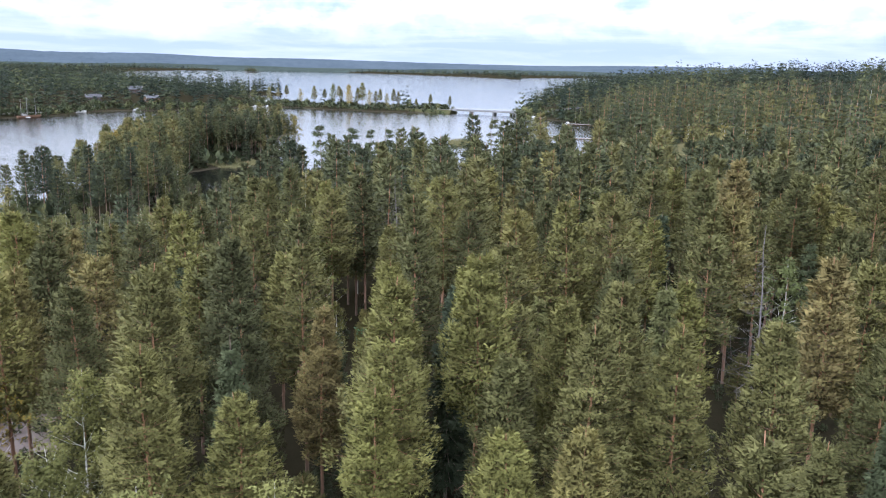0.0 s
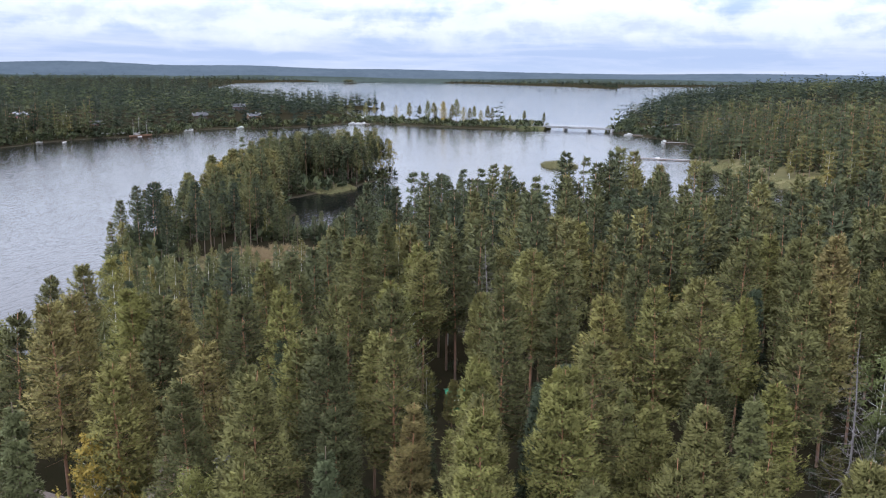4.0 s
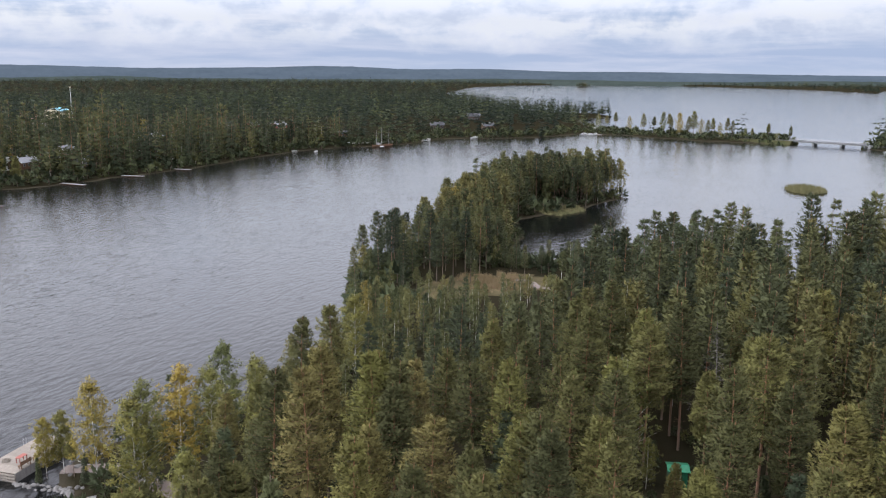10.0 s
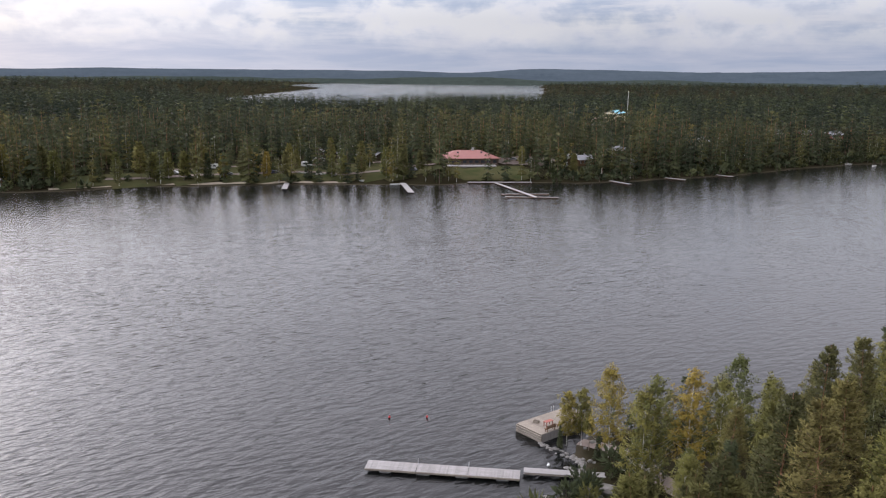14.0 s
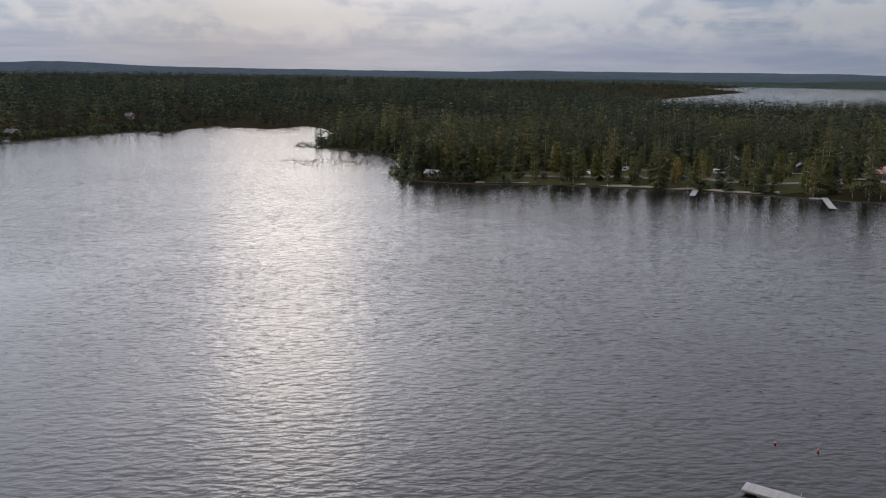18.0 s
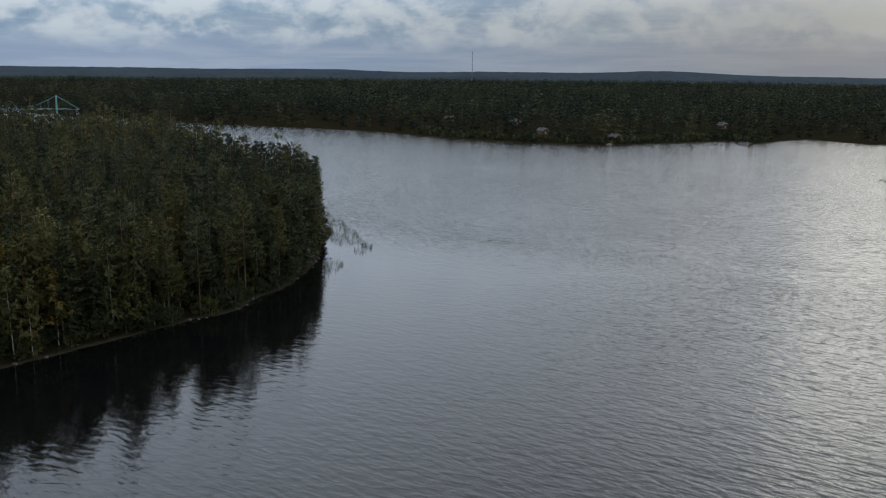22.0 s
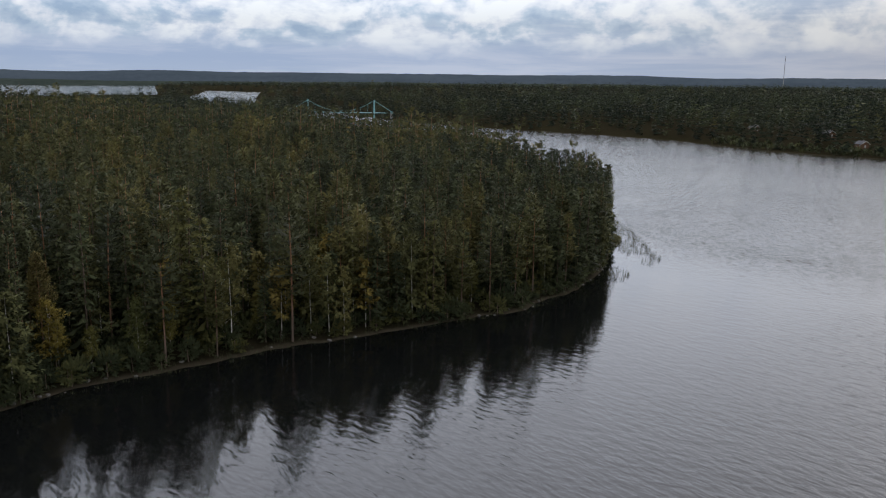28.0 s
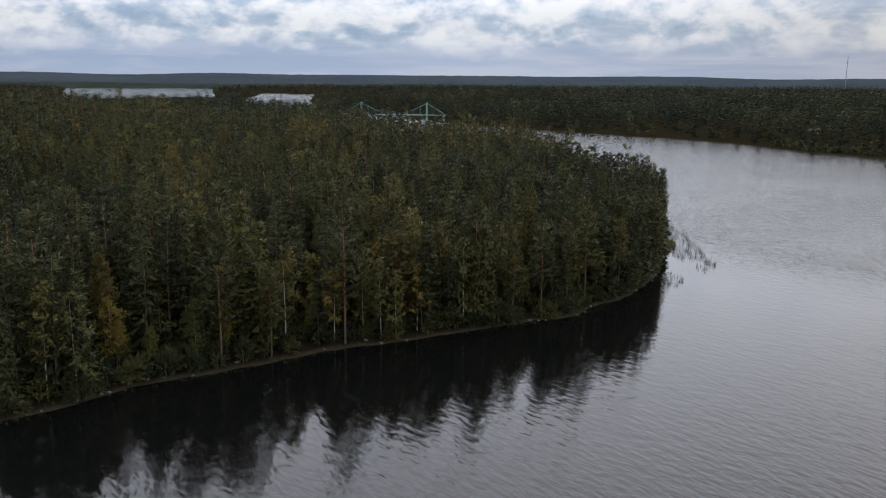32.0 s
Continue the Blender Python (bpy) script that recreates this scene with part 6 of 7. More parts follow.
# ---------------------------------------------------------------- houses of the far shore
def house(name, label, x, y, turn, l, w, h, rise, wall, roof, trim, windows=3, chimney=True, group=""):
    home = thing(name, label, "house", at_ground(x, y, turn), group)
    part("wall", walls(l, w, h, rise), wall, home)
    for slab in gable(l, w, h + 0.02, rise, 0.5, 0.14):
        part("roof", slab, roof, home)
    for sx in (-1, 1):
        bm = bmesh.new()
        for sy in (-1, 1):
            rod(bm, (sx * (l / 2 + 0.52), sy * (w / 2 + 0.5), h - rise / w + 0.06), (sx * (l / 2 + 0.52), 0, h + rise + 0.1), 0.14, 4)
        part("barge_board", bm, trim, home, "white gable board")
    for side in (-1, 1):
        for k in range(windows):
            cx = -l / 2 + l * (k + 0.5) / windows
            y0, y1 = sorted((side * (w / 2 + 0.004), side * (w / 2 + 0.07)))
            win = part("window", boxed((cx - 0.55, cx + 0.55, y0, y1, 0.9, 2.1)), trim, home)
            y0, y1 = sorted((side * (w / 2 + 0.072), side * (w / 2 + 0.085)))
            part("pane", boxed((cx - 0.45, cx + 0.45, y0, y1, 1.0, 2.0)), GLASS, win)
    part("door", boxed((l / 2 + 0.004, l / 2 + 0.06, -0.5, 0.5, 0.05, 2.1)), trim, home)
    win = part("window", boxed((-l / 2 - 0.07, -l / 2 - 0.004, -0.6, 0.6, 0.9, 2.1)), trim, home)
    part("pane", boxed((-l / 2 - 0.085, -l / 2 - 0.072, -0.5, 0.5, 1.0, 2.0)), GLASS, win)
    if chimney:
        part("chimney", boxed((l * 0.15, l * 0.15 + 0.6, -0.3, 0.3, h, h + rise + 0.9), bevel=0.03), CONCRETE, home)
    return home


def restaurant():
    a, b = (-349, 219), (-337, 247)
    mid = ((a[0] + b[0]) / 2 - 9, (a[1] + b[1]) / 2 + 4)
    hall = thing("restaurant_building", "low dark-walled lakeside building with a wide red hip roof", "building", at_ground(mid[0], mid[1], bearing(a, b)))
    l, w, h = 28.0, 17.0, 3.3
    part("wall", boxed((-l / 2, l / 2, -w / 2, w / 2, -1.5, h)), DARKWOOD, hall)
    bm = bmesh.new()
    e = [bm.verts.new((sx * (l / 2 + 0.9), sy * (w / 2 + 0.9), h + 0.02)) for sx, sy in ((-1, -1), (1, -1), (1, 1), (-1, 1))]
    r = [bm.verts.new((-l / 2 + 8, 0, h + 3.4)), bm.verts.new((l / 2 - 8, 0, h + 3.4))]
    bm.faces.new((e[0], e[1], r[1], r[0]))
    bm.faces.new((e[1], e[2], r[1]))
    bm.faces.new((e[2], e[3], r[0], r[1]))
    bm.faces.new((e[3], e[0], r[0]))
    bm.faces.new(e[::-1])
    part("roof", bm, REDROOF, hall)
    part("fascia", boxed((-l / 2 - 0.95, l / 2 + 0.95, -w / 2 - 0.98, -w / 2 - 0.9, h - 0.3, h + 0.02)), BROWNWOOD, hall)
    for k in range(9):
        cx = -l / 2 + 1.7 + 3.05 * k
        win = part("window", boxed((cx - 1.1, cx + 1.1, -w / 2 - 0.06, -w / 2 - 0.004, 0.9, 2.5)), BROWNWOOD, hall)
        part("pane", boxed((cx - 1.0, cx + 1.0, -w / 2 - 0.08, -w / 2 - 0.062, 1.0, 2.4)), GLASS, win)
    part("terrace", boxed((-l / 2, l / 2 - 2, -w / 2 - 5, -w / 2 - 0.1, -1.2, 0.15)), GREYWOOD, hall)
    rail = part("terrace_railing", boxed((-l / 2, l / 2 - 2, -w / 2 - 5.0, -w / 2 - 4.92, 1.0, 1.1)), DULLWHITE, hall, "white terrace railing")
    for k in range(14):
        part("railing_post", boxed((-l / 2 + 1.9 * k, -l / 2 + 1.9 * k + 0.1, -w / 2 - 5.0, -w / 2 - 4.92, 0.15, 0.998)), DULLWHITE, rail)
    part("chimney", boxed((2, 3.2, -0.6, 0.6, h + 2, h + 4.6), bevel=0.03), CONCRETE, hall)
    for x in (-6, 6):
        part("roof_vent", boxed((x, x + 0.8, -3.4, -2.6, h + 1.5, h + 2.9)), DARKROOF, hall)


restaurant()
drape("lawn_restaurant", [(-340, 216), (-322, 213), (-306, 240), (-312, 252), (-330, 252)], LAWN, "mown green lawn sloping to the marina", "lawn", lift=0.2)
drape("lawn_camp", [(-392, 60), (-378, 50), (-366, 110), (-352, 145), (-330, 186), (-345, 215), (-380, 190), (-400, 120)], LAWN, "grassy camp ground between the trees", "lawn", lift=0.2, step=5)
drape("car_park", [(-352, 250), (-338, 252), (-325, 268), (-345, 290), (-362, 275)], GRAVEL, "pale gravel car park beside the building", "car park", lift=0.25)
ribbon("beach", [(-339, 165), (-353, 138), (-363, 108), (-374, 85), (-377, 46)], 3.0, SAND, "narrow sandy bathing beach", "beach", 0.1)
ribbon("path_camp", [(-386, 70), (-378, 110), (-370, 128), (-366, 150), (-352, 168), (-350, 190), (-356, 215), (-352, 255), (-390, 300), (-430, 310)], 3.6, GRAVEL, "pale gravel camp road", "road", 0.3)
ribbon("path_camp_2", [(-400, 90), (-390, 122), (-394, 140), (-382, 165), (-374, 200), (-386, 214)], 3.0, GRAVEL, "pale gravel camp road", "road", 0.3)
for x, y, turn in ((-424, 188, 60), (-414, 197, 70), (-402, 203, 62), (-392, 209, 66), (-384, 170, 60)):
    house("holiday_cabin", "small dark brown cabin with white gable boards", x, y, turn + 90, 6.0, 5.0, 2.4, 1.7, DARKWOOD, DARKROOF, DULLWHITE, 2, False, "cabins of the camp ground")
house("white_house", "white house with a red roof among the trees", -520, 478, 140, 11, 8, 4.2, 2.4, DULLWHITE, REDROOF, DULLWHITE, 4)
house("sports_hall", "long pale hall with a turquoise roof behind the trees", -560, 535, 125, 34, 14, 8.0, 2.0, YELLOWISH, BLUEROOF, DULLWHITE, 8, False)
house("brown_cottage", "brown cottage with a pale grey roof by the shore", -322, 286, 100, 12, 7, 2.8, 1.8, BROWNWOOD, GREYROOF, DULLWHITE, 4)
house("brown_cottage", "brown cottage with a pale grey roof by the shore", -338, 326, 100, 10, 7, 2.8, 2.2, BROWNWOOD, GREYROOF, DULLWHITE, 3)
house("brown_cottage", "brown lakeside cottage half hidden by pines", -304, 300, 95, 8, 6, 2.6, 1.8, BROWNWOOD, DARKROOF, DULLWHITE, 2)
house("brown_cottage", "brown cottage with a pale grey roof by the shore", -352, 408, 95, 9, 7, 2.8, 2.2, BROWNWOOD, GREYROOF, DULLWHITE, 3)
house("brown_cottage", "brown cottage with a pale grey roof by the shore", -358, 486, 80, 9, 7, 3.0, 2.2, BROWNWOOD, GREYROOF, DULLWHITE, 3)
house("red_cottage", "red cottage with white trim on the slope", -338, 522, 75, 10, 7, 3.0, 2.2, REDWOOD, GREYROOF, DULLWHITE, 3)
house("red_cottage", "small red cottage with a grey roof", -352, 510, 75, 8, 6, 2.8, 2.0, REDWOOD, GREYROOF, DULLWHITE, 2)
house("boat_house", "dark boathouse with a pale roof by the ship pier", -284, 520, 60, 9, 6, 2.6, 1.8, BROWNWOOD, DARKROOF, DULLWHITE, 2, False)
house("dark_house", "dark timber villa above the narrow sound", -256, 622, 30, 10, 7, 3.2, 2.0, DARKWOOD, DARKROOF, GREYWOOD, 4)
house("dark_house", "dark timber villa between tall trees", -250, 690, 20, 10, 7, 3.4, 2.2, DARKWOOD, DARKROOF, GREYWOOD, 4)
house("brown_cottage", "brown cottage on the low point", -220, 640, 40, 9, 7, 2.8, 2.0, BROWNWOOD, DARKROOF, DULLWHITE, 3)
for x, y, turn in ((-600, -306, 60), (-625, -345, 60), (-612, -250, 60), (-665, -165, 60), (-640, -420, 70), (-745, -205, 50)):
    house("brown_cottage", "small lakeside cottage on the far wooded shore", x, y, turn, 8, 6, 2.8, 2.0, BROWNWOOD, DARKROOF, DULLWHITE, 2, True, "cottages of the far shore")
house("beach_sauna", "small brown sauna house near the point", -388, 27, 60, 5.5, 4.5, 2.5, 1.2, BROWNWOOD, GREYROOF, DULLWHITE, 2, False)


def caravan():
    van = thing("caravan", "white touring caravan parked on the camp ground", "caravan", pose(0, 0, -50), "caravans of the camp ground")
    part("body", boxed((-2.6, 2.6, -1.1, 1.1, 0.45, 2.6), bevel=0.25), DULLWHITE, van)
    for side in (-1, 1):
        y0, y1 = sorted((side * 1.102, side * 1.12))
        part("window", boxed((-1.8, -0.6, y0, y1, 1.4, 2.0)), GLASS, van)
        part("window", boxed((0.5, 1.8, y0, y1, 1.4, 2.0)), GLASS, van)
        wheel = part("wheel", rods(((0, side * 0.85, 0.33), (0, side * 1.05, 0.33), 0.33, 14)), BLACK, van)
        part("rim", rods(((0, side * 1.052, 0.33), (0, side * 1.07, 0.33), 0.2, 12)), STEEL, wheel)
    part("drawbar", rods(((2.6, -0.4, 0.5), (3.8, 0, 0.5), 0.05), ((2.6, 0.4, 0.5), (3.8, 0, 0.5), 0.05), ((3.6, 0, 0), (3.6, 0, 0.5), 0.04)), STEEL, van)
    return van


def car(paint, label):
    auto = thing("car", label, "car", pose(0, 0, -50), "parked cars")
    bm = prism([(-2.15, 0.35), (2.15, 0.35), (2.2, 0.75), (1.2, 0.95), (0.55, 1.45), (-1.3, 1.48), (-2.0, 1.0)], -0.85, 0.85)
    bmesh.ops.rotate(bm, verts=bm.verts, matrix=Matrix.Rotation(radians(90), 3, "X"))
    bmesh.ops.bevel(bm, geom=list(bm.edges), offset=0.06, segments=1, affect="EDGES")
    part("body", bm, paint, auto)
    for side in (-1, 1):
        y0, y1 = sorted((side * 0.852, side * 0.865))
        part("side_window", boxed((-1.2, 0.5, y0, y1, 1.0, 1.38)), GLASS, auto)
        for x in (-1.35, 1.35):
            wheel = part("wheel", rods(((x, side * 0.65, 0.32), (x, side * 0.87, 0.32), 0.32, 14)), BLACK, auto)
            part("rim", rods(((x, side * 0.872, 0.32), (x, side * 0.885, 0.32), 0.19, 10)), STEEL, wheel)
    return auto


PAINTS = [(surface("car_paint_grey", (0.20, 0.21, 0.22), (0.24, 0.25, 0.26), 0.5, 0.3), "grey estate car parked by the road"), (DULLWHITE, "white car parked by the road"),
          (surface("car_paint_dark", (0.03, 0.035, 0.05), (0.045, 0.05, 0.065), 0.5, 0.3), "dark blue car parked by the road")]
VAN = caravan()
for x, y, turn in ((-388, 118, 60), (-376, 160, 70), (-362, 196, 10), (-318, 270, 80), (-336, 292, 60)):
    copy_thing(VAN, at_ground(x, y, turn, 0.25))
VAN.matrix_basis = at_ground(-396, 140, 15, 0.25)
for k, (paint, label) in enumerate(PAINTS):
    model = car(paint, label)
    spots = ((-346, 262, 40), (-340, 268, 40), (-350, 270, 130), (-335, 262, 220), (-380, 150, 20), (-366, 140, 60), (-372, 120, 80), (-384, 100, 30), (-342, 200, 10))[k::3]
    for x, y, turn in spots[1:]:
        copy_thing(model, at_ground(x, y, turn, 0.32))
    model.matrix_basis = at_ground(spots[0][0], spots[0][1], spots[0][2], 0.32)
truck = thing("car", "white van on the causeway road", "car", pose(-150, 708, 2.54, 0, 0, -20), "parked cars")
part("body", boxed((-2.4, 2.4, -0.95, 0.95, 0.35, 2.1), bevel=0.2), DULLWHITE, truck)
for x in (-1.5, 1.5):
    for side in (-1, 1):
        part("wheel", rods(((x, side * 0.75, 0.33), (x, side * 0.97, 0.33), 0.33, 12)), BLACK, truck)
flag = thing("flagpole", "tall white flagpole above the trees", "flagpole", at_ground(-575, 566, 0))
part("pole", rods(((0, 0, -0.5), (0, 0, 26), 0.35, 8, 0.2)), DULLWHITE, flag)
part("knob", rods(((0, 0, 26), (0, 0, 26.6), 0.4)), YELLOWISH, flag)


# ---------------------------------------------------------------- suspension bridge and radio mast
def suspension_bridge():
    a, b = Vector((-526, -843, 0)), Vector((-466, -892, 0))
    along = (b - a).normalized()
    bridge = thing("suspension_bridge", "turquoise steel suspension bridge over the far strait", "bridge", pose(a.x, a.y, 0, 0, 0, math.degrees(math.atan2(along.y, along.x))))
    span = (b - a).length
    part("deck", boxed((-22, span + 22, -3, 3, 9.6, 10.3), bevel=0.05), TURQUOISE, bridge)
    for x in (0.0, span):
        tower = part("tower", rods(((x, -3.6, -3), (x, -3.3, 24.5), 0.65, 8, 0.45), ((x, 3.6, -3), (x, 3.3, 24.5), 0.65, 8, 0.45)), TURQUOISE, bridge)
        part("cross_beam", boxed((x - 0.4, x + 0.4, -3.2, 3.2, 22.6, 23.8)), TURQUOISE, tower)
        part("cross_beam", boxed((x - 0.4, x + 0.4, -3.4, 3.4, 8.6, 9.58)), TURQUOISE, tower)
        part("pier", boxed((x - 1.5, x + 1.5, -5, 5, -4, 1.5), bevel=0.2), CONCRETE, tower)
    for y in (-3.3, 3.3):
        pts = [(-21, 11)] + [(0, 24)] + [(span * k / 10, 11.5 + 12.5 * (2 * k / 10 - 1) ** 2) for k in range(1, 10)] + [(span, 24), (span + 21, 11)]
        cable = part("main_cable", rods(*[((p[0], y, p[1]), (q[0], y, q[1]), 0.13, 6) for p, q in zip(pts, pts[1:])]), TURQUOISE, bridge)
        for k in range(1, 10):
            part("hanger", rods(((span * k / 10, y, 10.3), (span * k / 10, y, pts[1 + k][1]), 0.08, 5)), TURQUOISE, cable)
    for x in (-20, span + 20):
        part("pier", boxed((x - 1, x + 1, -3, 3, -4, 9.58)), CONCRETE, bridge)


def radio_mast():
    mast = thing("radio_mast", "tall thin lattice radio mast on a far hill", "mast", pose(-3404, -2082, 20))
    part("lattice", rods(((-1, -1, 0), (-0.6, -0.6, 138), 0.5, 4, 0.4), ((1, -1, 0), (0.6, -0.6, 138), 0.5, 4, 0.4), ((0, 1.2, 0), (0, 0.7, 138), 0.5, 4, 0.4)), STEEL, mast)
    for k in range(9):
        part("bracing", rods(((-1, -1, 15 * k), (1, -1, 15 * k + 7), 0.3, 4), ((1, -1, 15 * k + 7), (0, 1.2, 15 * k + 14), 0.3, 4)), STEEL, mast)


suspension_bridge()
radio_mast()


# ---------------------------------------------------------------- reeds, sedge and shrubs
REED = surface("green_reeds", (0.10, 0.105, 0.045), (0.18, 0.155, 0.075), 0.3, 0.9, bumpy=0)
RUSH = surface("dark_rushes", (0.045, 0.055, 0.03), (0.09, 0.09, 0.045), 0.3, 0.9, bumpy=0)
STRAW = surface("straw_reeds", (0.20, 0.145, 0.08), (0.29, 0.215, 0.12), 0.3, 0.9, bumpy=0)


def reeds(name, outline, count, tall, mat, label, seed, blades=7, thin=0.05, on_ground=False):
    """Tufts of upright blades spread over an outline."""
    rng = np.random.RandomState(seed)
    pts = np.array(outline, float)
    lo, hi = pts.min(0), pts.max(0)
    p = rng.uniform(lo, hi, (count * 6, 2))
    p = p[into(outline, p[:, 0], p[:, 1]) > 0]
    p = p[waves2(p[:, 0], p[:, 1], seed, max(3.0, (hi - lo).min() / 3)) > -0.35][:count]
    base = np.repeat(p, blades, 0) + rng.normal(0, 0.25, (len(p) * blades, 2))
    z = np.maximum(ground_z(base[:, 0], base[:, 1]) if on_ground else 0 * base[:, 0], 0) - 0.1
    at = np.concatenate([base, z[:, None]], 1)
    way = np.concatenate([rng.normal(0, 0.16, (len(base), 2)), np.ones((len(base), 1))], 1)
    v, q = sprays(at, way, tall * rng.uniform(0.6, 1.2, len(base)), np.full(len(base), thin), rng)
    tagged(new(name, mesh_from(name, v, q.ravel(), np.full(len(q), 3), mat)), label, "reeds", kind="stuff")


reeds("rushes_point", [(-238, -222), (-205, -176), (-187, -154), (-176, -150), (-186, -170), (-200, -186), (-222, -205)], 420, 1.5, RUSH, "sparse dark rushes standing in shallow water", 71, 5, 0.055)
reeds("rushes_tuft", [(-168, -150), (-158, -142), (-152, -144), (-160, -153)], 50, 1.5, RUSH, "sparse dark rushes standing in shallow water", 72, 5, 0.055)
reeds("rushes_bank", [(-203, -184), (-190, -173), (-184, -170), (-188, -178), (-200, -188)], 120, 1.5, REED, "low green rushes at the wooded point", 73, 8, 0.10)
reeds("reed_island", [(1, 391), (5, 378), (12, 374), (18, 386), (16, 396), (9, 405), (4, 400)], 700, 1.9, REED, "round patch of yellow-green reeds in the bay", 74, 8, 0.12)
reeds("reeds_bay", [(74, 425), (78, 380), (84, 346), (92, 322), (100, 322), (92, 350), (88, 385), (84, 425)], 900, 1.6, REED, "belt of yellow-green reeds along the bay", 75, 8, 0.14, True)
reeds("reeds_straw", [(-70, 180), (-64, 187), (-57, 188), (-50, 178), (-53, 171), (-60, 168)], 900, 1.3, STRAW, "belt of straw-coloured reeds on the isthmus", 76, 8, 0.09, True)
reeds("reeds_islet", [(-82, 284), (-70, 280), (-64, 296), (-70, 302), (-80, 292)], 500, 1.0, REED, "short yellow-green sedge on the islet shore", 77, 8, 0.10, True)
reeds("lily_belt", [(-490, -48), (-470, -52), (-445, -30), (-448, -2), (-470, 4), (-486, -18)], 260, 0.6, RUSH, "dark low water plants in the shallow bay", 78, 6, 0.25)
reeds("rushes_cape", [(-610, -50), (-560, -52), (-548, -34), (-575, -30)], 200, 0.8, RUSH, "dark low water plants off the point", 79, 6, 0.3)
reeds("sedge_shore", [(-30, -146), (-60, -146), (-118, -141), (-158, -154), (-157, -149), (-117, -134), (-60, -140), (-22, -140), (6, -134), (6, -140)], 420, 0.7, RUSH, "thin strip of low sedge along the bank", 80, 7, 0.07, True)
BROWNMEADOW = surface("brown_meadow", (0.055, 0.05, 0.026), (0.13, 0.10, 0.055), 0.2, 0.95, bumpy=0.6, fine=12.0)
drape("meadow_bay", [(84, 345), (92, 322), (104, 318), (118, 330), (112, 360), (96, 400), (82, 428), (78, 415), (82, 375)], MEADOW, "pale yellow-green sedge meadow by the bay", "meadow", lift=0.15)
drape("meadow_islet", [(-84, 286), (-72, 281), (-64, 298), (-72, 306), (-84, 298)], MEADOW, "pale sedge strip on the islet", "meadow", lift=0.12, step=2)
drape("meadow_isthmus", [(-73, 166), (-67, 158), (-53, 168), (-47, 176), (-49, 186), (-57, 190), (-70, 180)], BROWNMEADOW, "rough brownish meadow on the isthmus", "meadow", lift=0.06, step=2)
ribbon("path_isthmus", [(-40, 172), (-49, 177), (-52, 182), (-56, 184)], 2.2, GRAVEL, "pale trodden path on the isthmus", "path", 0.2)


def shrubs():
    rng = np.random.RandomState(91)
    shapes = []
    for k in range(4):
        n = 110
        ball = rng.normal(size=(n, 3))
        ball /= np.linalg.norm(ball, axis=1, keepdims=True)
        at = ball * (0.8, 0.8, 0.75) * rng.uniform(0.4, 1, n)[:, None] + (0, 0, 0.75)
        shapes.append((tube([(0, 0, -0.4), (0.1, 0, 1.0)], [0.05, 0.02], 3), sprays(at, ball + (0, 0, 0.5), rng.uniform(0.25, 0.5, n), rng.uniform(0.16, 0.3, n), rng)))
    px, py = scatter(-240, 100, -330, 240, 2.3, 92)
    away = land(px, py)
    keep = (np.hypot(px, py) < 300) & (away > np.where(py < -120, -0.2, 0.4)) & (away < np.where(py < -120, 20, 9)) & (heading(px, py) > -34) & (heading(px, py) < 181)
    keep &= ~((np.abs(px + 78) < 7) & (np.abs(py - 70) < 9)) & (into([(-80, 168), (-72, 150), (-44, 160), (-40, 190), (-58, 196)], px, py) < 0)
    inner = (np.hypot(px, py) < 105) & (py > 20) & (away >= 9) & (rng.uniform(0, 1, len(px)) < 0.55) & wooded(px, py, away, 0.5)
    keep |= inner
    low = inner[keep]
    px, py = px[keep], py[keep]
    size = np.where(low, rng.uniform(0.3, 0.9, len(px)), rng.uniform(0.7, 2.1, len(px))) * np.where(py < -120, 1.35, 1.0)
    rows = np.stack([px, py, ground_z(px, py), size, rng.uniform(0, 1, len(px))], -1)
    wood_stuff("shore_shrubs", "spruce", shapes, rows[rng.uniform(0, 1, len(rows)) < 0.8], "dark green alder and willow bushes along the shore", rng)


def causeway_shrubs():
    rng = np.random.RandomState(95)
    shapes = []
    for k in range(3):
        n = 60
        ball = rng.normal(size=(n, 3))
        ball /= np.linalg.norm(ball, axis=1, keepdims=True)
        at = ball * (0.8, 0.8, 0.75) * rng.uniform(0.4, 1, n)[:, None] + (0, 0, 0.75)
        shapes.append((tube([(0, 0, -0.4), (0.1, 0, 1.0)], [0.05, 0.02], 3), sprays(at, ball + (0, 0, 0.5), rng.uniform(0.5, 0.9, n), rng.uniform(0.3, 0.55, n), rng, ball)))
    line = np.array([(-200, 735), (-160, 712), (-120, 706), (-58, 677), (4, 657)], float)
    rows = []
    for (ax, ay), (bx, by) in zip(line, line[1:]):
        d = np.array([bx - ax, by - ay])
        long = np.hypot(*d)
        side = np.array([-d[1], d[0]]) / long
        for k in range(int(long * 0.6)):
            u, o = rng.rand(), rng.choice([-1, 1]) * rng.uniform(6, 12)
            p = np.array([ax, ay]) + d * u + side * o
            rows.append((p[0], p[1], max(0.0, 2.4 - (abs(o) - 6) * 0.48), rng.uniform(0.6, 1.7), rng.rand()))
    wood_stuff("causeway_bushes", "spruce", shapes, rows, "dark bushes along the road embankment", rng)


shrubs()
causeway_shrubs()


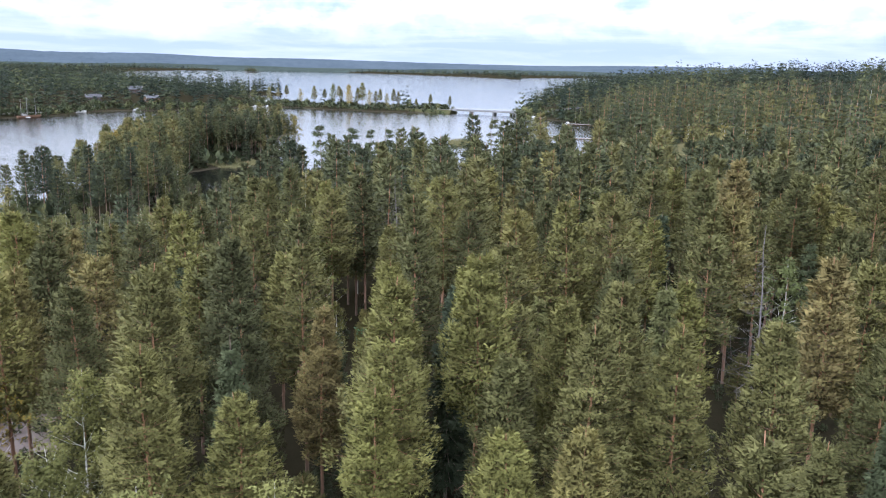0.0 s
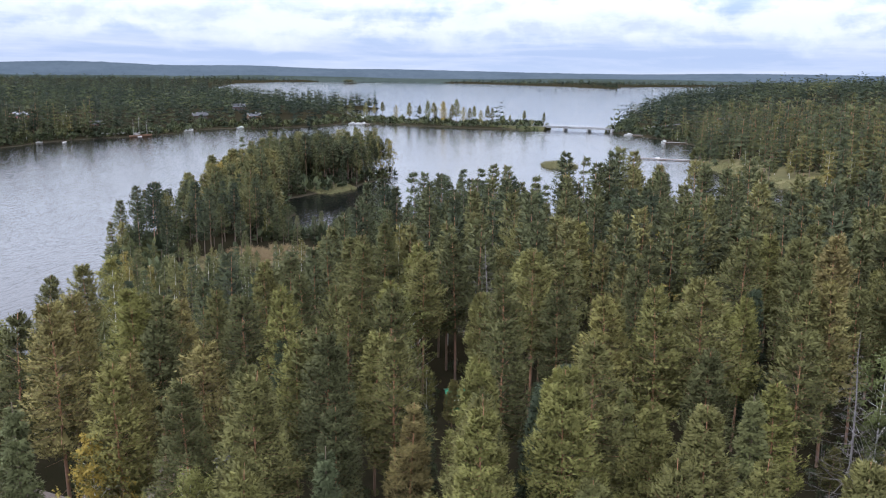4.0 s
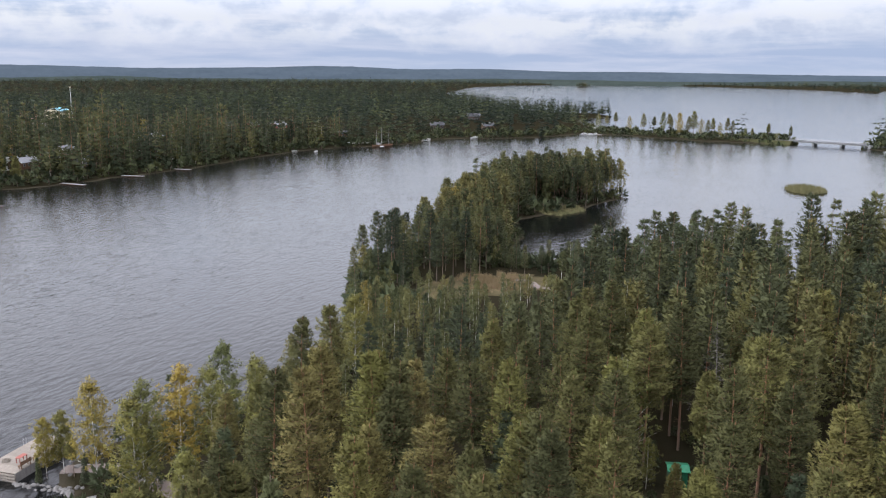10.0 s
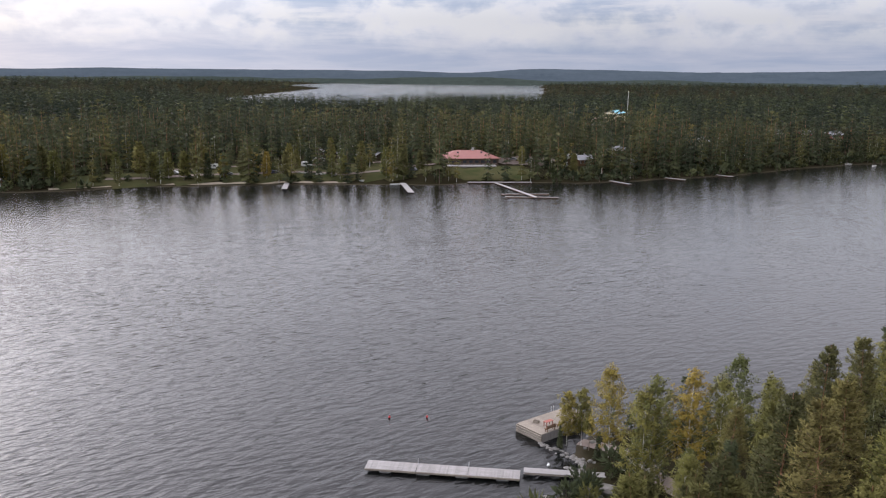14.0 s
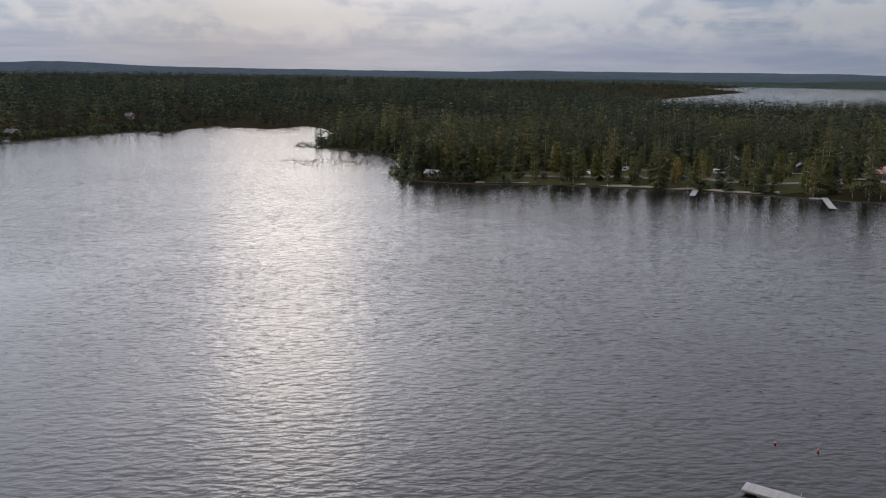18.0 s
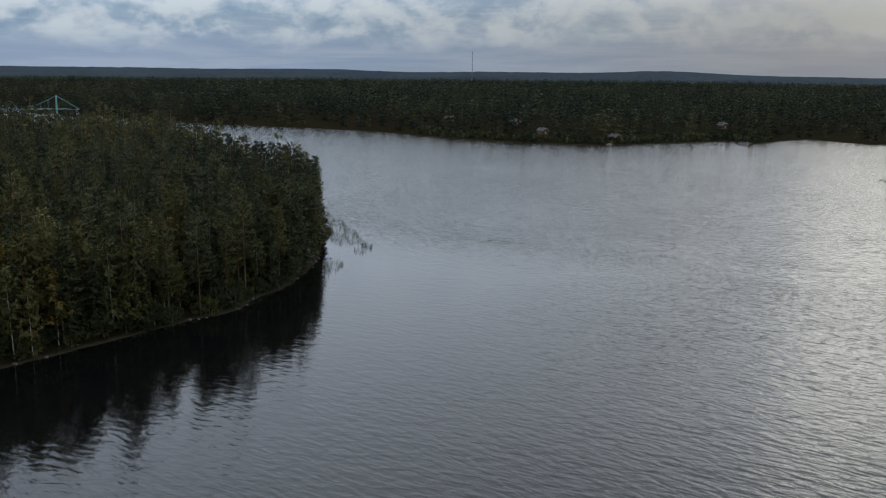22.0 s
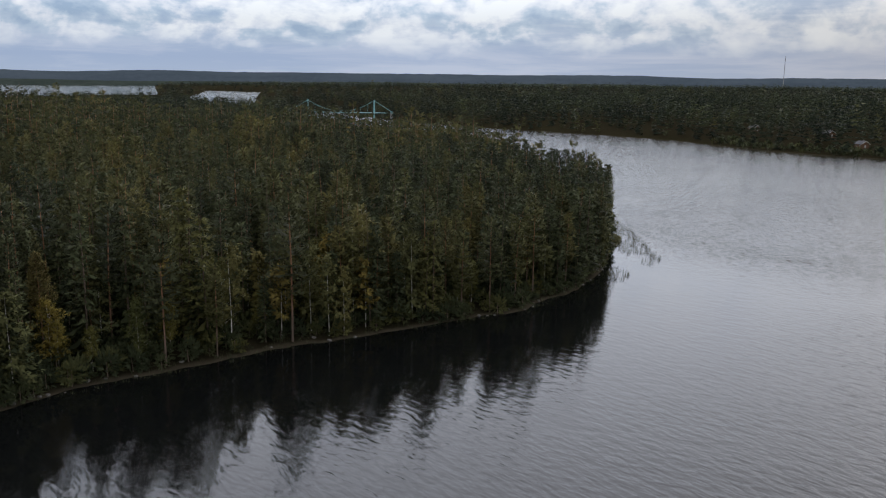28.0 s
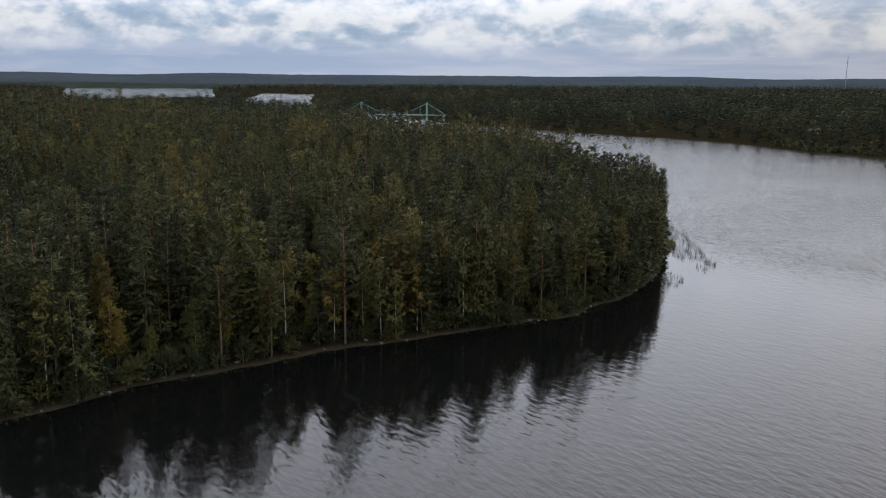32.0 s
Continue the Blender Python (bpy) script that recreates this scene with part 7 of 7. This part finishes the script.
def far_bushes():
    """Bushes and young growth under the trees of the farther shores."""
    rng = np.random.RandomState(97)
    shapes = []
    for k in range(3):
        n = 22
        ball = rng.normal(size=(n, 3))
        ball /= np.linalg.norm(ball, axis=1, keepdims=True)
        at = ball * (0.8, 0.8, 0.7) * rng.uniform(0.4, 1, n)[:, None] + (0, 0, 0.7)
        shapes.append((tube([(0, 0, -0.4), (0.1, 0, 1.0)], [0.05, 0.02], 3), sprays(at, ball + (0, 0, 0.5), rng.uniform(0.6, 1.0, n), rng.uniform(0.4, 0.7, n), rng, ball + (0, 0, 0.6))))
    px, py = scatter(-720, 140, -420, 760, 4.4, 98)
    r = np.hypot(px, py)
    away = land(px, py)
    keep = (r > 160) & (r < 760) & (away > 0.3) & (away < 15) & (heading(px, py) > -34) & (heading(px, py) < 150) & ((py > 0) | (px < -330))
    for poly in ([(-345, 205), (-318, 205), (-300, 242), (-320, 260)], CAMP, [(84, 345), (92, 322), (118, 318), (118, 360), (82, 430), (70, 415)], [(-80, 160), (-44, 160), (-40, 192), (-74, 190)]):
        keep &= into(poly, px, py) < -1
    px, py = px[keep], py[keep]
    rows = np.stack([px, py, ground_z(px, py), rng.uniform(1.0, 2.8, len(px)), rng.uniform(0, 0.9, len(px))], -1)
    wood_stuff("far_shore_bushes", "spruce", shapes, rows, "dark bushes and young growth along the far shores", rng)


CAMP_TREES = [(-376, 89), (-372, 110), (-371, 133), (-378, 152), (-364, 150), (-370, 170), (-359, 171), (-378, 191), (-344, 185), (-352, 194), (-353, 201), (-337, 200),
              (-331, 255), (-318, 253), (-320, 262), (-309, 261), (-301, 263)]
BEACH = [(-411, 10), (-386, 26), (-378, 46), (-374, 85), (-364, 110), (-354, 139), (-340, 166), (-321, 192)]


def broad_tree(kind, h, seed):
    """A tree grown in the open, with foliage low down: its height, wood and crown."""
    wood, crown = conifer(kind, h, seed, (11, 7, 22, 0.75, 0.5), 5, True, 0.45, 1.3)
    return h, quad_mesh("trunk", wood, BARK[kind]), quad_mesh("crown", crown, LEAVES[kind, False])


def camp_trees():
    rng = random.Random(19)
    models = {kind: [broad_tree(kind, h, 900 + 10 * k + j) for j, h in enumerate((12, 15))] for k, kind in enumerate(("birch", "pine", "spruce"))}
    text = {"birch": "bushy yellowing birch on the camp ground", "pine": "broad green pine on the camp ground", "spruce": "dark conical spruce on the camp ground"}
    places = [(x, y, rng.uniform(9, 14.5)) for x, y in CAMP_TREES]
    for (ax, ay), (bx, by) in zip(BEACH, BEACH[1:]):         # an open row along the beach
        run = math.hypot(bx - ax, by - ay)
        for k in range(max(1, round(run / 7.5))):
            u = (k + rng.uniform(0.1, 0.9)) / max(1, round(run / 7.5))
            back = rng.uniform(3, 9)
            places.append((ax + (bx - ax) * u - (by - ay) / run * back, ay + (by - ay) * u + (bx - ax) / run * back, rng.uniform(10, 17)))
    for k, (x, y, h) in enumerate(places):
        kind = ("birch", "pine", "spruce", "birch", "pine", "pine")[k % 6]
        model = models[kind][rng.randrange(2)]
        plant(kind, model, x, y, h / model[0], rng.uniform(0, 360), "trees of the camp ground", text[kind])


far_bushes()
camp_trees()
